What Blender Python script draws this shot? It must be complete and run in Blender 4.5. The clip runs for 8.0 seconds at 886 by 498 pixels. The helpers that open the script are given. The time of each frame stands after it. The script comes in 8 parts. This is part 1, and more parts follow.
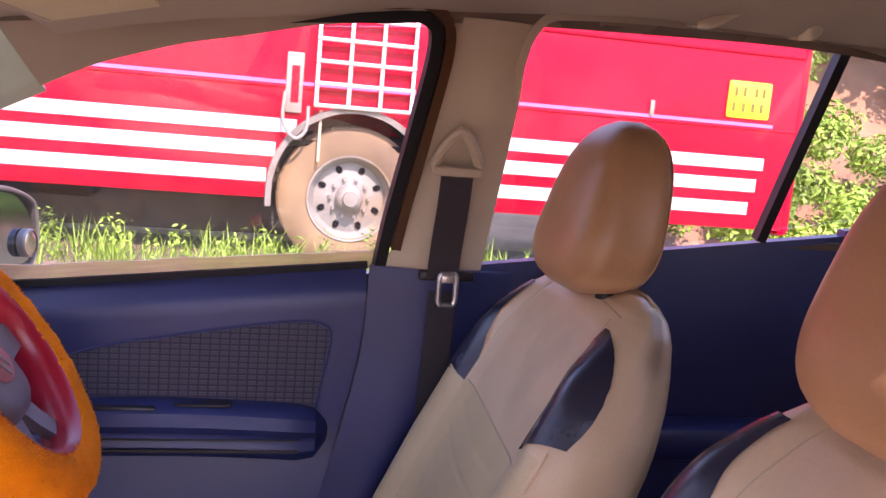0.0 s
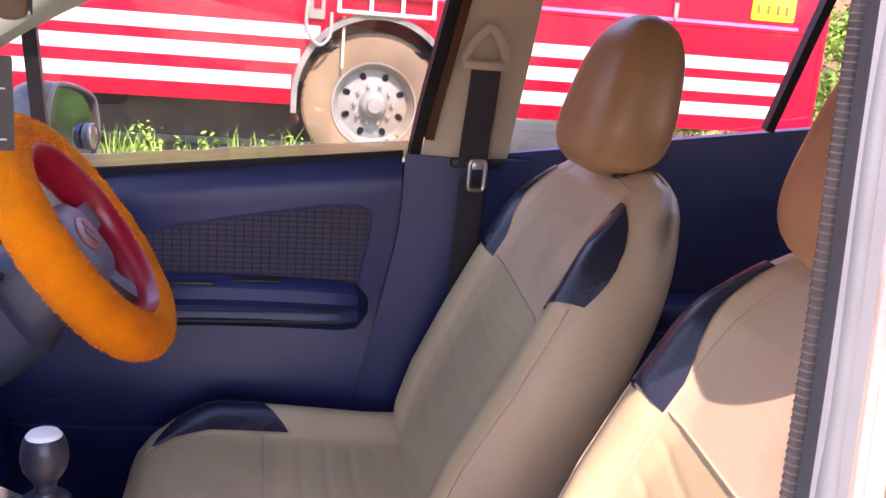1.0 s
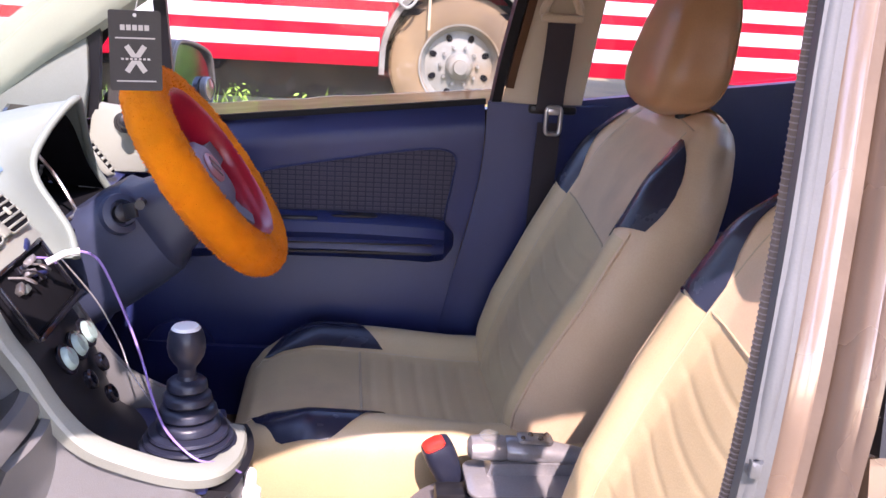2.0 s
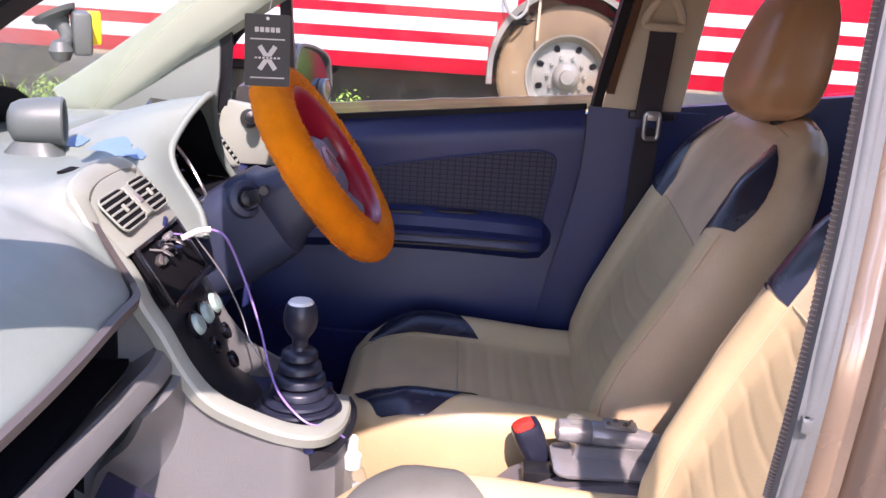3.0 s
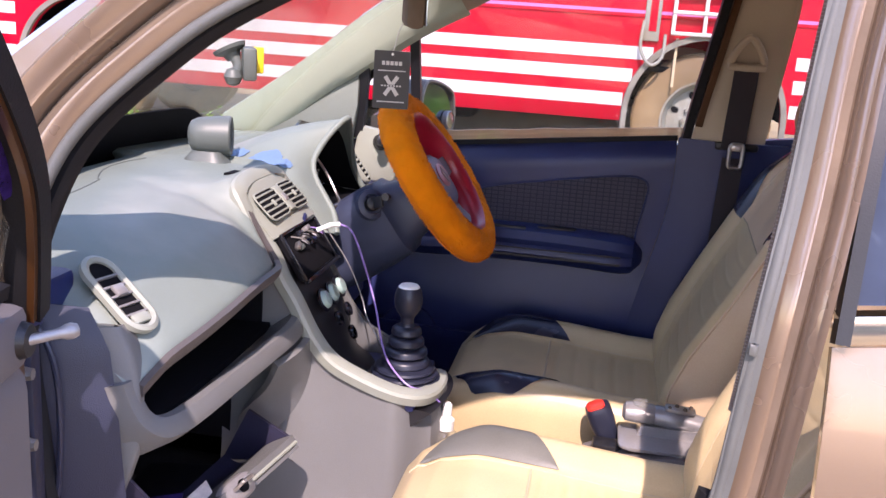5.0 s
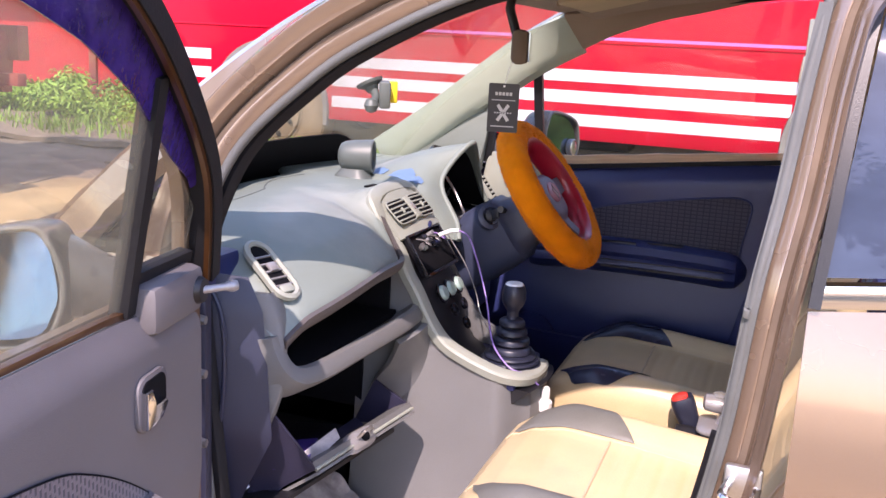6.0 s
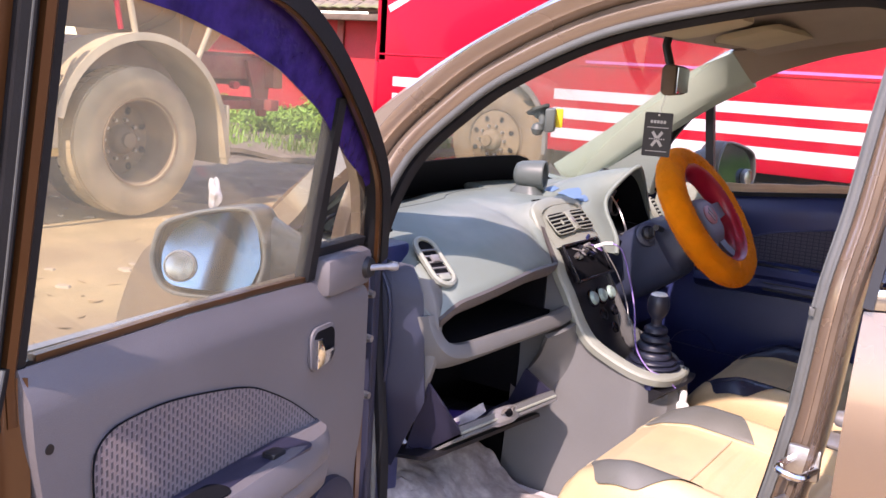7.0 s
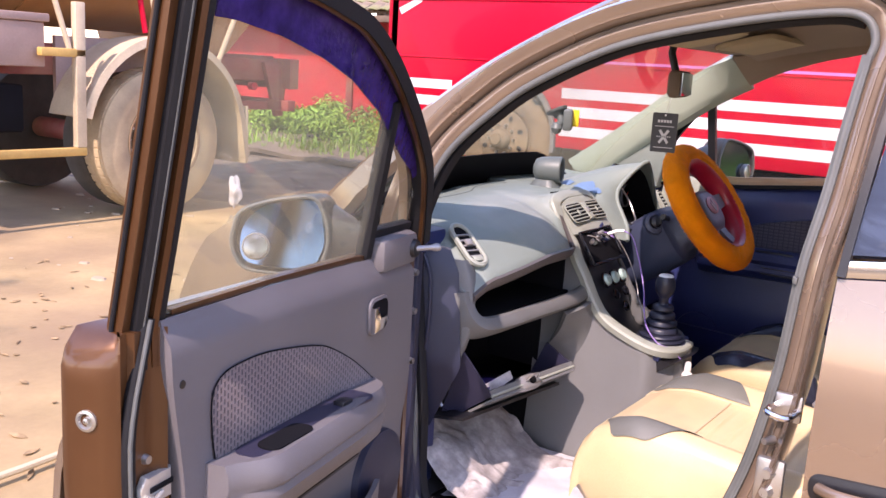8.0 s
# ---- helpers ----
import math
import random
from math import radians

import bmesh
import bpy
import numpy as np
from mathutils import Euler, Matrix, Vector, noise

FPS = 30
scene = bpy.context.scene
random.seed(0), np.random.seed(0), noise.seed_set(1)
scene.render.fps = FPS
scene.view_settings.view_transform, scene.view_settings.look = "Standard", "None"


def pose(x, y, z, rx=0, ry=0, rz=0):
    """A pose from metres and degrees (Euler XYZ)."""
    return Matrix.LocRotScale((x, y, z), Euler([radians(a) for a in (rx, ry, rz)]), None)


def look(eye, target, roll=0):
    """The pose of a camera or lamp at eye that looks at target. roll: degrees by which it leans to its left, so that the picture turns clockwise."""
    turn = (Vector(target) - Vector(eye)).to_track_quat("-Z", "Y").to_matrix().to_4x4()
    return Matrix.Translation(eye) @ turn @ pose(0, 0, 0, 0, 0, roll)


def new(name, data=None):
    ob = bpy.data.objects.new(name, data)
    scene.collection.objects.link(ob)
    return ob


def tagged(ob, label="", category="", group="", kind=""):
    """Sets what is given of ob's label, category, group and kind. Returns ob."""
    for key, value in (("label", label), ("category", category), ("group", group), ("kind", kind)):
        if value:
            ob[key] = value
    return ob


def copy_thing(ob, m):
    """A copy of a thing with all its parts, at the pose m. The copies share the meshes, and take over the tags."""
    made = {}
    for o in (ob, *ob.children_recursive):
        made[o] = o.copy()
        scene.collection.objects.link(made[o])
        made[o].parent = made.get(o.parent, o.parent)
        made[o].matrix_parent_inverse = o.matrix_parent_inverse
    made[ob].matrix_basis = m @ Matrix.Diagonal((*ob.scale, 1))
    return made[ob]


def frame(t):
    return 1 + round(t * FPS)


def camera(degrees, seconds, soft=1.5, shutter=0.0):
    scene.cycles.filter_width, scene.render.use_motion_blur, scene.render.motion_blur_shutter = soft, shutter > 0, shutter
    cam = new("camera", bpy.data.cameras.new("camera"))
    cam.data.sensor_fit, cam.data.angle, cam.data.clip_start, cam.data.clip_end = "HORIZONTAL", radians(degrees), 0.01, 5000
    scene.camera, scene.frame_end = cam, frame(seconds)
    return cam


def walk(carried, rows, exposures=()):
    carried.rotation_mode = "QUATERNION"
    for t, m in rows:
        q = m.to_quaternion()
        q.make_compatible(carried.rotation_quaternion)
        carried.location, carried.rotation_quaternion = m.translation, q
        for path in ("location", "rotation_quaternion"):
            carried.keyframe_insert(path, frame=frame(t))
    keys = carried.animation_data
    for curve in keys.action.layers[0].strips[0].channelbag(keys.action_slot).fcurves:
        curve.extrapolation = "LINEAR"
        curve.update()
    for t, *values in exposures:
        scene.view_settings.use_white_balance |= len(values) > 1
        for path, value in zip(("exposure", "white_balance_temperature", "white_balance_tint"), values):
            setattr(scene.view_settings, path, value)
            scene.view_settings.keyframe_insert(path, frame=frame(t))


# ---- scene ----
cam = camera(51.3, 8.0)
PATH = [
    (0, (-0.213, -0.907, 1.312), (0.224, 1.022, 1.018), 5.1),
    (0.5, (-0.232, -0.971, 1.304), (0.184, 0.942, 0.893), 5.0),
    (1, (-0.26, -1.056, 1.293), (0.14, 0.842, 0.807), 4.7),
    (1.5, (-0.266, -1.151, 1.289), (0.083, 0.74, 0.741), 4.2),
    (2, (-0.28, -1.245, 1.285), (-0.06, 0.659, 0.714), 3.6),
    (2.2, (-0.285, -1.269, 1.282), (-0.121, 0.64, 0.709), 3.6),
    (3.3, (-0.272, -1.385, 1.284), (-0.306, 0.534, 0.723), 4.0),
    (3.5, (-0.264, -1.412, 1.289), (-0.315, 0.507, 0.728), 4.0),
    (4, (-0.244, -1.49, 1.287), (-0.353, 0.432, 0.742), 3.8),
    (4.2, (-0.235, -1.525, 1.287), (-0.378, 0.397, 0.751), 3.9),
    (5.3, (-0.125, -1.709, 1.277), (-0.521, 0.197, 0.818), 3.8),
    (5.5, (-0.084, -1.777, 1.275), (-0.549, 0.117, 0.834), 3.6),
    (6, (0.019, -1.895, 1.284), (-0.646, -0.057, 0.857), 3.0),
    (6.5, (0.191, -1.986, 1.282), (-0.795, -0.288, 0.901), 4.1),
    (7, (0.282, -2.08, 1.289), (-0.821, -0.458, 0.903), 3.6),
    (7.5, (0.321, -2.209, 1.299), (-0.787, -0.59, 0.91), 3.5),
    (8, (0.377, -2.332, 1.303), (-0.735, -0.715, 0.914), 3.4),
]
EXPOSURES = [(0.0, 2.82, 7150, 54), (1.0, 2.80, 7000, 45), (2.0, 2.72, 6650, 39), (3.5, 2.38, 6750, 37), (5.5, 2.20, 6900, 36), (7.0, 2.15, 7050, 36), (8.0, 2.07, 7100, 36)]
walk(cam, [(t, look(eye, target, roll)) for t, eye, target, roll in PATH], EXPOSURES)

# ---- daylight ----
SUN_WAY = Vector((-0.09, 0.80, -0.94)).normalized()
sun = new("sun", bpy.data.lights.new("sun", "SUN"))
sun.data.energy, sun.data.angle, sun.data.color = 1.62, radians(0.6), (1.0, 0.945, 0.855)
sun.matrix_world = look((0, -8, 12), Vector((0, -8, 12)) + SUN_WAY)
sky_world = bpy.data.worlds.new("sky")
sky_world.use_nodes = True
scene.world = sky_world
wn = sky_world.node_tree.nodes
sky_tex = wn.new("ShaderNodeTexSky")
sky_tex.sky_type, sky_tex.sun_disc = "NISHITA", False
sky_tex.sun_elevation = math.asin(-SUN_WAY.z)
sky_tex.sun_rotation = math.atan2(-SUN_WAY.x, -SUN_WAY.y)
sky_tex.dust_density, sky_tex.air_density, sky_tex.ozone_density = 0.5, 1.2, 3.5
wn["Background"].inputs["Strength"].default_value = 0.15
sky_world.node_tree.links.new(sky_tex.outputs[0], wn["Background"].inputs["Color"])


# ---- materials ----
def mat(name, col, rough=0.5, metal=0.0, var=0.18, scale=9.0, bump=0.15, fine=260.0, coat=0.0, sheen=0.0, spec=0.5, dirt=None, dirt_amount=0.0):
    """A surface with broad stains, fine grain and a little relief."""
    m = bpy.data.materials.new(name)
    m.use_nodes = True
    n, l = m.node_tree.nodes, m.node_tree.links
    b = n["Principled BSDF"]
    tc = n.new("ShaderNodeTexCoord")
    big, small = n.new("ShaderNodeTexNoise"), n.new("ShaderNodeTexNoise")
    big.inputs["Scale"].default_value, big.inputs["Detail"].default_value = scale, 5
    small.inputs["Scale"].default_value, small.inputs["Detail"].default_value = fine, 3
    l.new(tc.outputs["Object"], big.inputs["Vector"])
    l.new(tc.outputs["Object"], small.inputs["Vector"])
    ramp = n.new("ShaderNodeValToRGB")
    lo, hi = [c * (1 - var) for c in col], [min(1, c * (1 + var)) for c in col]
    ramp.color_ramp.elements[0].position, ramp.color_ramp.elements[1].position = 0.3, 0.7
    ramp.color_ramp.elements[0].color, ramp.color_ramp.elements[1].color = (*lo, 1), (*hi, 1)
    l.new(big.outputs["Fac"], ramp.inputs["Fac"])
    mix = n.new("ShaderNodeMixRGB")
    mix.blend_type, mix.inputs["Fac"].default_value = "OVERLAY", 0.12
    l.new(ramp.outputs["Color"], mix.inputs[1])
    l.new(small.outputs["Fac"], mix.inputs[2])
    out = mix.outputs["Color"]
    if dirt:
        d = n.new("ShaderNodeTexNoise")
        d.inputs["Scale"].default_value, d.inputs["Detail"].default_value = scale * 0.45, 8
        l.new(tc.outputs["Object"], d.inputs["Vector"])
        r2 = n.new("ShaderNodeValToRGB")
        r2.color_ramp.elements[0].position, r2.color_ramp.elements[1].position = 0.62 - 0.35 * dirt_amount, 0.75
        l.new(d.outputs["Fac"], r2.inputs["Fac"])
        mx = n.new("ShaderNodeMixRGB")
        l.new(r2.outputs["Color"], mx.inputs["Fac"])
        l.new(out, mx.inputs[1])
        mx.inputs[2].default_value = (*dirt, 1)
        out = mx.outputs["Color"]
    l.new(out, b.inputs["Base Color"])
    rr = n.new("ShaderNodeMapRange")
    rr.inputs["To Min"].default_value, rr.inputs["To Max"].default_value = max(0.02, rough - 0.08), min(1, rough + 0.08)
    l.new(big.outputs["Fac"], rr.inputs["Value"])
    l.new(rr.outputs[0], b.inputs["Roughness"])
    if bump:
        bp = n.new("ShaderNodeBump")
        bp.inputs["Strength"].default_value, bp.inputs["Distance"].default_value = bump, 0.002
        l.new(small.outputs["Fac"], bp.inputs["Height"])
        l.new(bp.outputs["Normal"], b.inputs["Normal"])
    b.inputs["Metallic"].default_value = metal
    b.inputs["Coat Weight"].default_value = coat
    b.inputs["Coat Roughness"].default_value = 0.05
    b.inputs["Sheen Weight"].default_value = sheen
    b.inputs["Specular IOR Level"].default_value = spec
    return m


def glass_mat(name, tint, haze=0.04, gloss=1.0, film=(0.75, 0.7, 0.62)):
    """A clear pane: see-through, with a mirror share that grows at grazing angles and a diffuse film of dust and
    painted veil.
    """
    m = bpy.data.materials.new(name)
    m.use_nodes = True
    n, l = m.node_tree.nodes, m.node_tree.links
    n.remove(n["Principled BSDF"])
    clear, shine, dust = n.new("ShaderNodeBsdfTransparent"), n.new("ShaderNodeBsdfGlossy"), n.new("ShaderNodeBsdfDiffuse")
    clear.inputs["Color"].default_value = (*tint, 1)
    shine.inputs["Roughness"].default_value = 0.02
    dust.inputs["Color"].default_value = (*film, 1)
    face, p5 = n.new("ShaderNodeLayerWeight"), n.new("ShaderNodeMath")
    p5.operation, p5.inputs[1].default_value = "POWER", 5.0
    l.new(face.outputs["Facing"], p5.inputs[0])
    k = n.new("ShaderNodeMapRange")
    k.inputs["To Min"].default_value, k.inputs["To Max"].default_value = 0.03 * gloss, 0.9
    l.new(p5.outputs[0], k.inputs["Value"])
    a, c = n.new("ShaderNodeMixShader"), n.new("ShaderNodeMixShader")
    tex, ramp = n.new("ShaderNodeTexNoise"), n.new("ShaderNodeMapRange")
    tex.inputs["Scale"].default_value, tex.inputs["Detail"].default_value = 5, 6
    ramp.inputs["To Min"].default_value, ramp.inputs["To Max"].default_value = haze * 0.5, haze * 1.5
    l.new(tex.outputs["Fac"], ramp.inputs["Value"])
    l.new(ramp.outputs[0], a.inputs["Fac"])
    l.new(clear.outputs[0], a.inputs[1])
    l.new(dust.outputs[0], a.inputs[2])
    l.new(k.outputs[0], c.inputs["Fac"])
    l.new(a.outputs[0], c.inputs[1])
    l.new(shine.outputs[0], c.inputs[2])
    l.new(c.outputs[0], n["Material Output"].inputs["Surface"])
    return m


def weave_mat(name, col, dark, sx, sz, axes=("Z", "X"), shift=0.5, gap=0.27):
    """Seat-type cloth with rows of short dark stitches along local x and z."""
    m = mat(name, col, 0.9, var=0.1, fine=500, bump=0.3, sheen=0.3)
    n, l = m.node_tree.nodes, m.node_tree.links
    b = n["Principled BSDF"]
    old = b.inputs["Base Color"].links[0].from_socket
    tc, sep, com = n.new("ShaderNodeTexCoord"), n.new("ShaderNodeSeparateXYZ"), n.new("ShaderNodeCombineXYZ")
    l.new(tc.outputs["Object"], sep.inputs[0])
    l.new(sep.outputs[axes[0]], com.inputs["X"])
    l.new(sep.outputs[axes[1]], com.inputs["Y"])
    br = n.new("ShaderNodeTexBrick")
    br.offset = shift
    br.inputs["Scale"].default_value = 1.0
    br.inputs["Brick Width"].default_value, br.inputs["Row Height"].default_value = sz, sx
    br.inputs["Mortar Size"].default_value, br.inputs["Mortar Smooth"].default_value = sx * gap, 0.2
    br.inputs["Color1"].default_value = br.inputs["Color2"].default_value = (0, 0, 0, 1)
    br.inputs["Mortar"].default_value = (1, 1, 1, 1)
    l.new(com.outputs[0], br.inputs["Vector"])
    mx = n.new("ShaderNodeMixRGB")
    mx.inputs[2].default_value = (*dark, 1)
    inv = n.new("ShaderNodeMath")
    inv.operation, inv.inputs[0].default_value = "SUBTRACT", 1.0
    l.new(br.outputs["Color"], inv.inputs[1])
    mx.inputs[1].default_value = (*dark, 1)
    l.new(br.outputs["Color"], mx.inputs["Fac"])
    l.new(old, mx.inputs[2])
    l.new(mx.outputs[0], b.inputs["Base Color"])
    bp = n.new("ShaderNodeBump")
    bp.inputs["Strength"].default_value, bp.inputs["Distance"].default_value = 0.8, 0.002
    l.new(br.outputs["Color"], bp.inputs["Height"])
    l.new(bp.outputs["Normal"], b.inputs["Normal"])
    return m


BEIGE = mat("beige_leatherette", (0.60, 0.465, 0.265), 0.36, var=0.08, scale=6, bump=0.12, fine=420, dirt=(0.40, 0.31, 0.2), dirt_amount=0.15)
SUEDE = mat("buff_leatherette", (0.67, 0.495, 0.32), 0.36, var=0.08, scale=6, bump=0.12, fine=420, dirt=(0.44, 0.33, 0.21), dirt_amount=0.15)
TAN = mat("tan_leatherette", (0.47, 0.255, 0.125), 0.36, var=0.12, scale=7, bump=0.12, fine=420, dirt=(0.3, 0.18, 0.1), dirt_amount=0.15)
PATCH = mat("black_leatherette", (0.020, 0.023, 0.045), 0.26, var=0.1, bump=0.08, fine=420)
PATCH_GREY = mat("grey_black_leatherette", (0.13, 0.13, 0.115), 0.5, var=0.15, bump=0.08, fine=420)
THREAD = mat("cream_piping", (0.52, 0.42, 0.28), 0.6, var=0.05)
# trim plastic with the blue cast of shade mixed into its colour
NAVY = mat("shade_navy_plastic", (0.019, 0.028, 0.108), 0.36, var=0.12, scale=5, bump=0.25, fine=700)
NAVY_SHEEN = mat("blue_black_shroud_plastic", (0.040, 0.050, 0.088), 0.38, var=0.12, scale=5, bump=0.2, fine=700)
NAVY_SOFT = mat("dark_seat_side_cloth", (0.018, 0.02, 0.042), 0.5, var=0.15, bump=0.25, fine=500)
DOORGREY = mat("grey_moulded_plastic", (0.135, 0.125, 0.132), 0.5, var=0.1, scale=4, bump=0.3, fine=700)
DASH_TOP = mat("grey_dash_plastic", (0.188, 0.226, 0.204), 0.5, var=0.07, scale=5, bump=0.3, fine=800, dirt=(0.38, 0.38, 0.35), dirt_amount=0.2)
# dash plastic darkened for the shade on the pad's rolled underside
DASH_UNDER = mat("shaded_dash_plastic", (0.085, 0.074, 0.072), 0.5, var=0.08, scale=5, bump=0.3, fine=800)
DASH_LOW = mat("beige_grey_dash_plastic", (0.150, 0.152, 0.150), 0.5, var=0.08, scale=5, bump=0.3, fine=800)
TRIM_PALE = mat("pale_grey_trim", (0.30, 0.320, 0.272), 0.4, var=0.06, scale=6, bump=0.12, fine=600)
PILLAR = mat("pale_pillar_trim", (0.40, 0.455, 0.365), 0.55, var=0.06, scale=5, bump=0.2, fine=700)
SAIL = mat("grey_green_corner_trim", (0.19, 0.22, 0.20), 0.55, var=0.06, scale=5, bump=0.2, fine=700)
PILLAR_TAN = mat("beige_pillar_trim", (0.54, 0.44, 0.32), 0.55, var=0.08, scale=5, bump=0.2, fine=700)
HEADLINER = mat("beige_headliner_cloth", (0.31, 0.245, 0.185), 0.9, var=0.1, scale=6, bump=0.4, fine=500, sheen=0.2)
# end cap's grey plastic, darkened to navy for the shade it stands in
SLATE = mat("shaded_cap_plastic", (0.017, 0.021, 0.045), 0.40, var=0.1, scale=5, bump=0.25, fine=700)
VISOR = mat("cream_visor_cloth", (0.52, 0.45, 0.30), 0.8, var=0.08, scale=6, bump=0.3, fine=500)
POD = mat("dark_grey_green_plastic", (0.10, 0.118, 0.112), 0.4, var=0.08, bump=0.2, fine=700)
BLACK = mat("black_plastic", (0.012, 0.012, 0.015), 0.4, var=0.2, bump=0.1, fine=500)
BLACK_GLOSS = mat("gloss_black", (0.01, 0.01, 0.014), 0.15, var=0.2, bump=0)
# near black: stands for shade in holes and recesses, also plain black trim
VOID = mat("recess_shade_black", (0.005, 0.005, 0.007), 0.9, var=0.2, spec=0.15)
RUBBER = mat("black_rubber", (0.012, 0.012, 0.014), 0.6, var=0.2, bump=0.2, fine=300, spec=0.2)
SLATE_RUBBER = mat("worn_dark_rubber", (0.018, 0.021, 0.038), 0.36, var=0.15, bump=0.12, fine=300)
SEAL = mat("grey_weatherstrip", (0.10, 0.105, 0.10), 0.6, var=0.1, scale=15, bump=0.05, fine=600)
MIRROR_SHELL = mat("dark_grey_shell_plastic", (0.066, 0.064, 0.064), 0.3, var=0.1, bump=0.04)
STITCH = mat("brown_stitching", (0.26, 0.2, 0.17), 0.7, var=0.15)
SPOT_GLASS = mat("dull_mirror_silver", (0.3, 0.3, 0.31), 0.22, metal=0.9, var=0.05, bump=0)
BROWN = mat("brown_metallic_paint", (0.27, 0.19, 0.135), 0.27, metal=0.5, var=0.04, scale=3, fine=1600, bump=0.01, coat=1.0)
BROWN_DARK = mat("dark_brown_paint", (0.10, 0.040, 0.014), 0.32, metal=0.4, var=0.10, scale=8, fine=1600, bump=0.01, coat=0.35)
CHROME = mat("chrome", (0.72, 0.72, 0.74), 0.12, metal=1.0, var=0.05, bump=0)
LATCH = mat("bright_plated_steel", (0.66, 0.63, 0.58), 0.3, metal=0.6, var=0.15, bump=0.1)
STEEL = mat("dull_steel", (0.5, 0.48, 0.46), 0.35, metal=0.9, var=0.15, bump=0.1)
HANDLE = mat("cream_handle_plastic", (0.56, 0.46, 0.33), 0.5, var=0.05, bump=0.1, fine=700)
RIMBROWN = mat("dusty_brown_rim", (0.20, 0.125, 0.07), 0.8, var=0.25, scale=5, bump=0.3, fine=60, dirt=(0.32, 0.22, 0.13), dirt_amount=0.4)
SILVER = mat("silver_grey_plastic", (0.32, 0.31, 0.31), 0.3, metal=0.4, var=0.12, bump=0.05)
ORANGE = mat("orange_plush", (0.86, 0.23, 0.001), 0.95, var=0.14, scale=14, bump=0.8, fine=420, sheen=0.03, spec=0.15)
HUB = mat("grey_violet_plastic", (0.17, 0.15, 0.185), 0.42, var=0.08, bump=0.2, fine=700)
BADGE = mat("pink_badge", (0.46, 0.16, 0.17), 0.3, var=0.2, bump=0.05)
REDVINYL = mat("red_vinyl", (0.42, 0.012, 0.03), 0.3, var=0.15, bump=0.1)
RED = mat("red_button", (0.75, 0.05, 0.03), 0.35, var=0.05, bump=0)
WHITE = mat("white_plastic", (0.78, 0.78, 0.76), 0.35, var=0.04, bump=0.03)
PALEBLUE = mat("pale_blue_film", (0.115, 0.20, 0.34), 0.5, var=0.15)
MINT = mat("pale_mint_knob", (0.30, 0.42, 0.38), 0.35, var=0.06, bump=0)
CARD = mat("black_card", (0.03, 0.028, 0.03), 0.45, var=0.1, bump=0.05)
MARK = mat("faded_dark_marks", (0.15, 0.12, 0.02), 0.6, var=0.2, bump=0)
INK = mat("silver_print", (0.62, 0.60, 0.58), 0.5, var=0.05, bump=0)
YELLOW = mat("yellow_plastic", (0.8, 0.62, 0.02), 0.4, var=0.08, bump=0)
PURPLE = mat("purple_cable_sheath", (0.30, 0.2, 0.5), 0.4, var=0.1, bump=0)
SLEEVE = mat("dark_purple_plastic", (0.07, 0.04, 0.20), 0.35, var=0.2)
PURPLE_FILM = mat("purple_window_film", (0.03, 0.016, 0.12), 0.18, var=0.35, scale=30, bump=0.6, fine=90)
BLUE_BIN = mat("shaded_bin_plastic", (0.024, 0.023, 0.046), 0.45, var=0.12)
PAPER = mat("newsprint", (0.40, 0.37, 0.36), 0.9, var=0.28, scale=45, bump=0.25, fine=150, dirt=(0.24, 0.21, 0.2), dirt_amount=0.5)
PAPER_WHITE = mat("white_paper", (0.52, 0.51, 0.54), 0.8, var=0.04, bump=0.1)
CARPET = mat("dark_carpet", (0.018, 0.017, 0.018), 0.95, var=0.3, scale=30, bump=0.8, fine=500)
CLOTH_DOOR = weave_mat("grey_stitched_cloth", (0.145, 0.108, 0.112), (0.045, 0.034, 0.04), 0.0085, 0.0135)
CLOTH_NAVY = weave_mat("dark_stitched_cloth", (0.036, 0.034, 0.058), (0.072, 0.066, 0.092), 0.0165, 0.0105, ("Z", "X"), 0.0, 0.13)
BELT = mat("dark_belt_webbing", (0.035, 0.028, 0.035), 0.8, var=0.1, bump=0.5, fine=600)
GLASS = glass_mat("window_glass", (0.93, 0.97, 0.95), 0.02)
GLASS_SCREEN = glass_mat("dust_filmed_windscreen", (0.93, 0.96, 0.93), 0.12, 1.0, (0.78, 0.66, 0.52))
GLASS_DUSTY = glass_mat("dusty_window_glass", (0.90, 0.92, 0.9), 0.025)
SILL_FILM = glass_mat("reddish_film_glass", (0.9, 0.9, 0.88), 0.45, 0.5, (0.85, 0.58, 0.38))
# film is dust plus a pale veil put in for a reflection
GLASS_DOOR = glass_mat("dust_and_veil_glass", (0.92, 0.94, 0.88), 0.10, 1.0, (0.85, 0.76, 0.58))
# tinted pane whose milky blue film stands in for reflected sky
GLASS_TINT = glass_mat("tinted_sky_film_glass", (0.05, 0.07, 0.12), 0.55, 1.0, (0.085, 0.11, 0.17))
CLEAR = glass_mat("clear_plastic", (0.92, 0.95, 0.95), 0.12)
MIRROR_EDGE = mat("pale_shell_edge", (0.13, 0.13, 0.125), 0.3, var=0.1, bump=0.04)
MIRROR = mat("mirror_silver", (0.15, 0.22, 0.31), 0.02, metal=1.0, var=0.0, bump=0)
BUSRED = mat("bus_red_paint", (0.46, 0.001, 0.018), 0.45, var=0.08, scale=1.2, bump=0.03, coat=0.08, spec=0.18, dirt=(0.40, 0.008, 0.03), dirt_amount=0.15)
BUSWHITE = mat("bus_white_paint", (0.60, 0.58, 0.59), 0.4, var=0.03, scale=2, bump=0.02, coat=0.4)
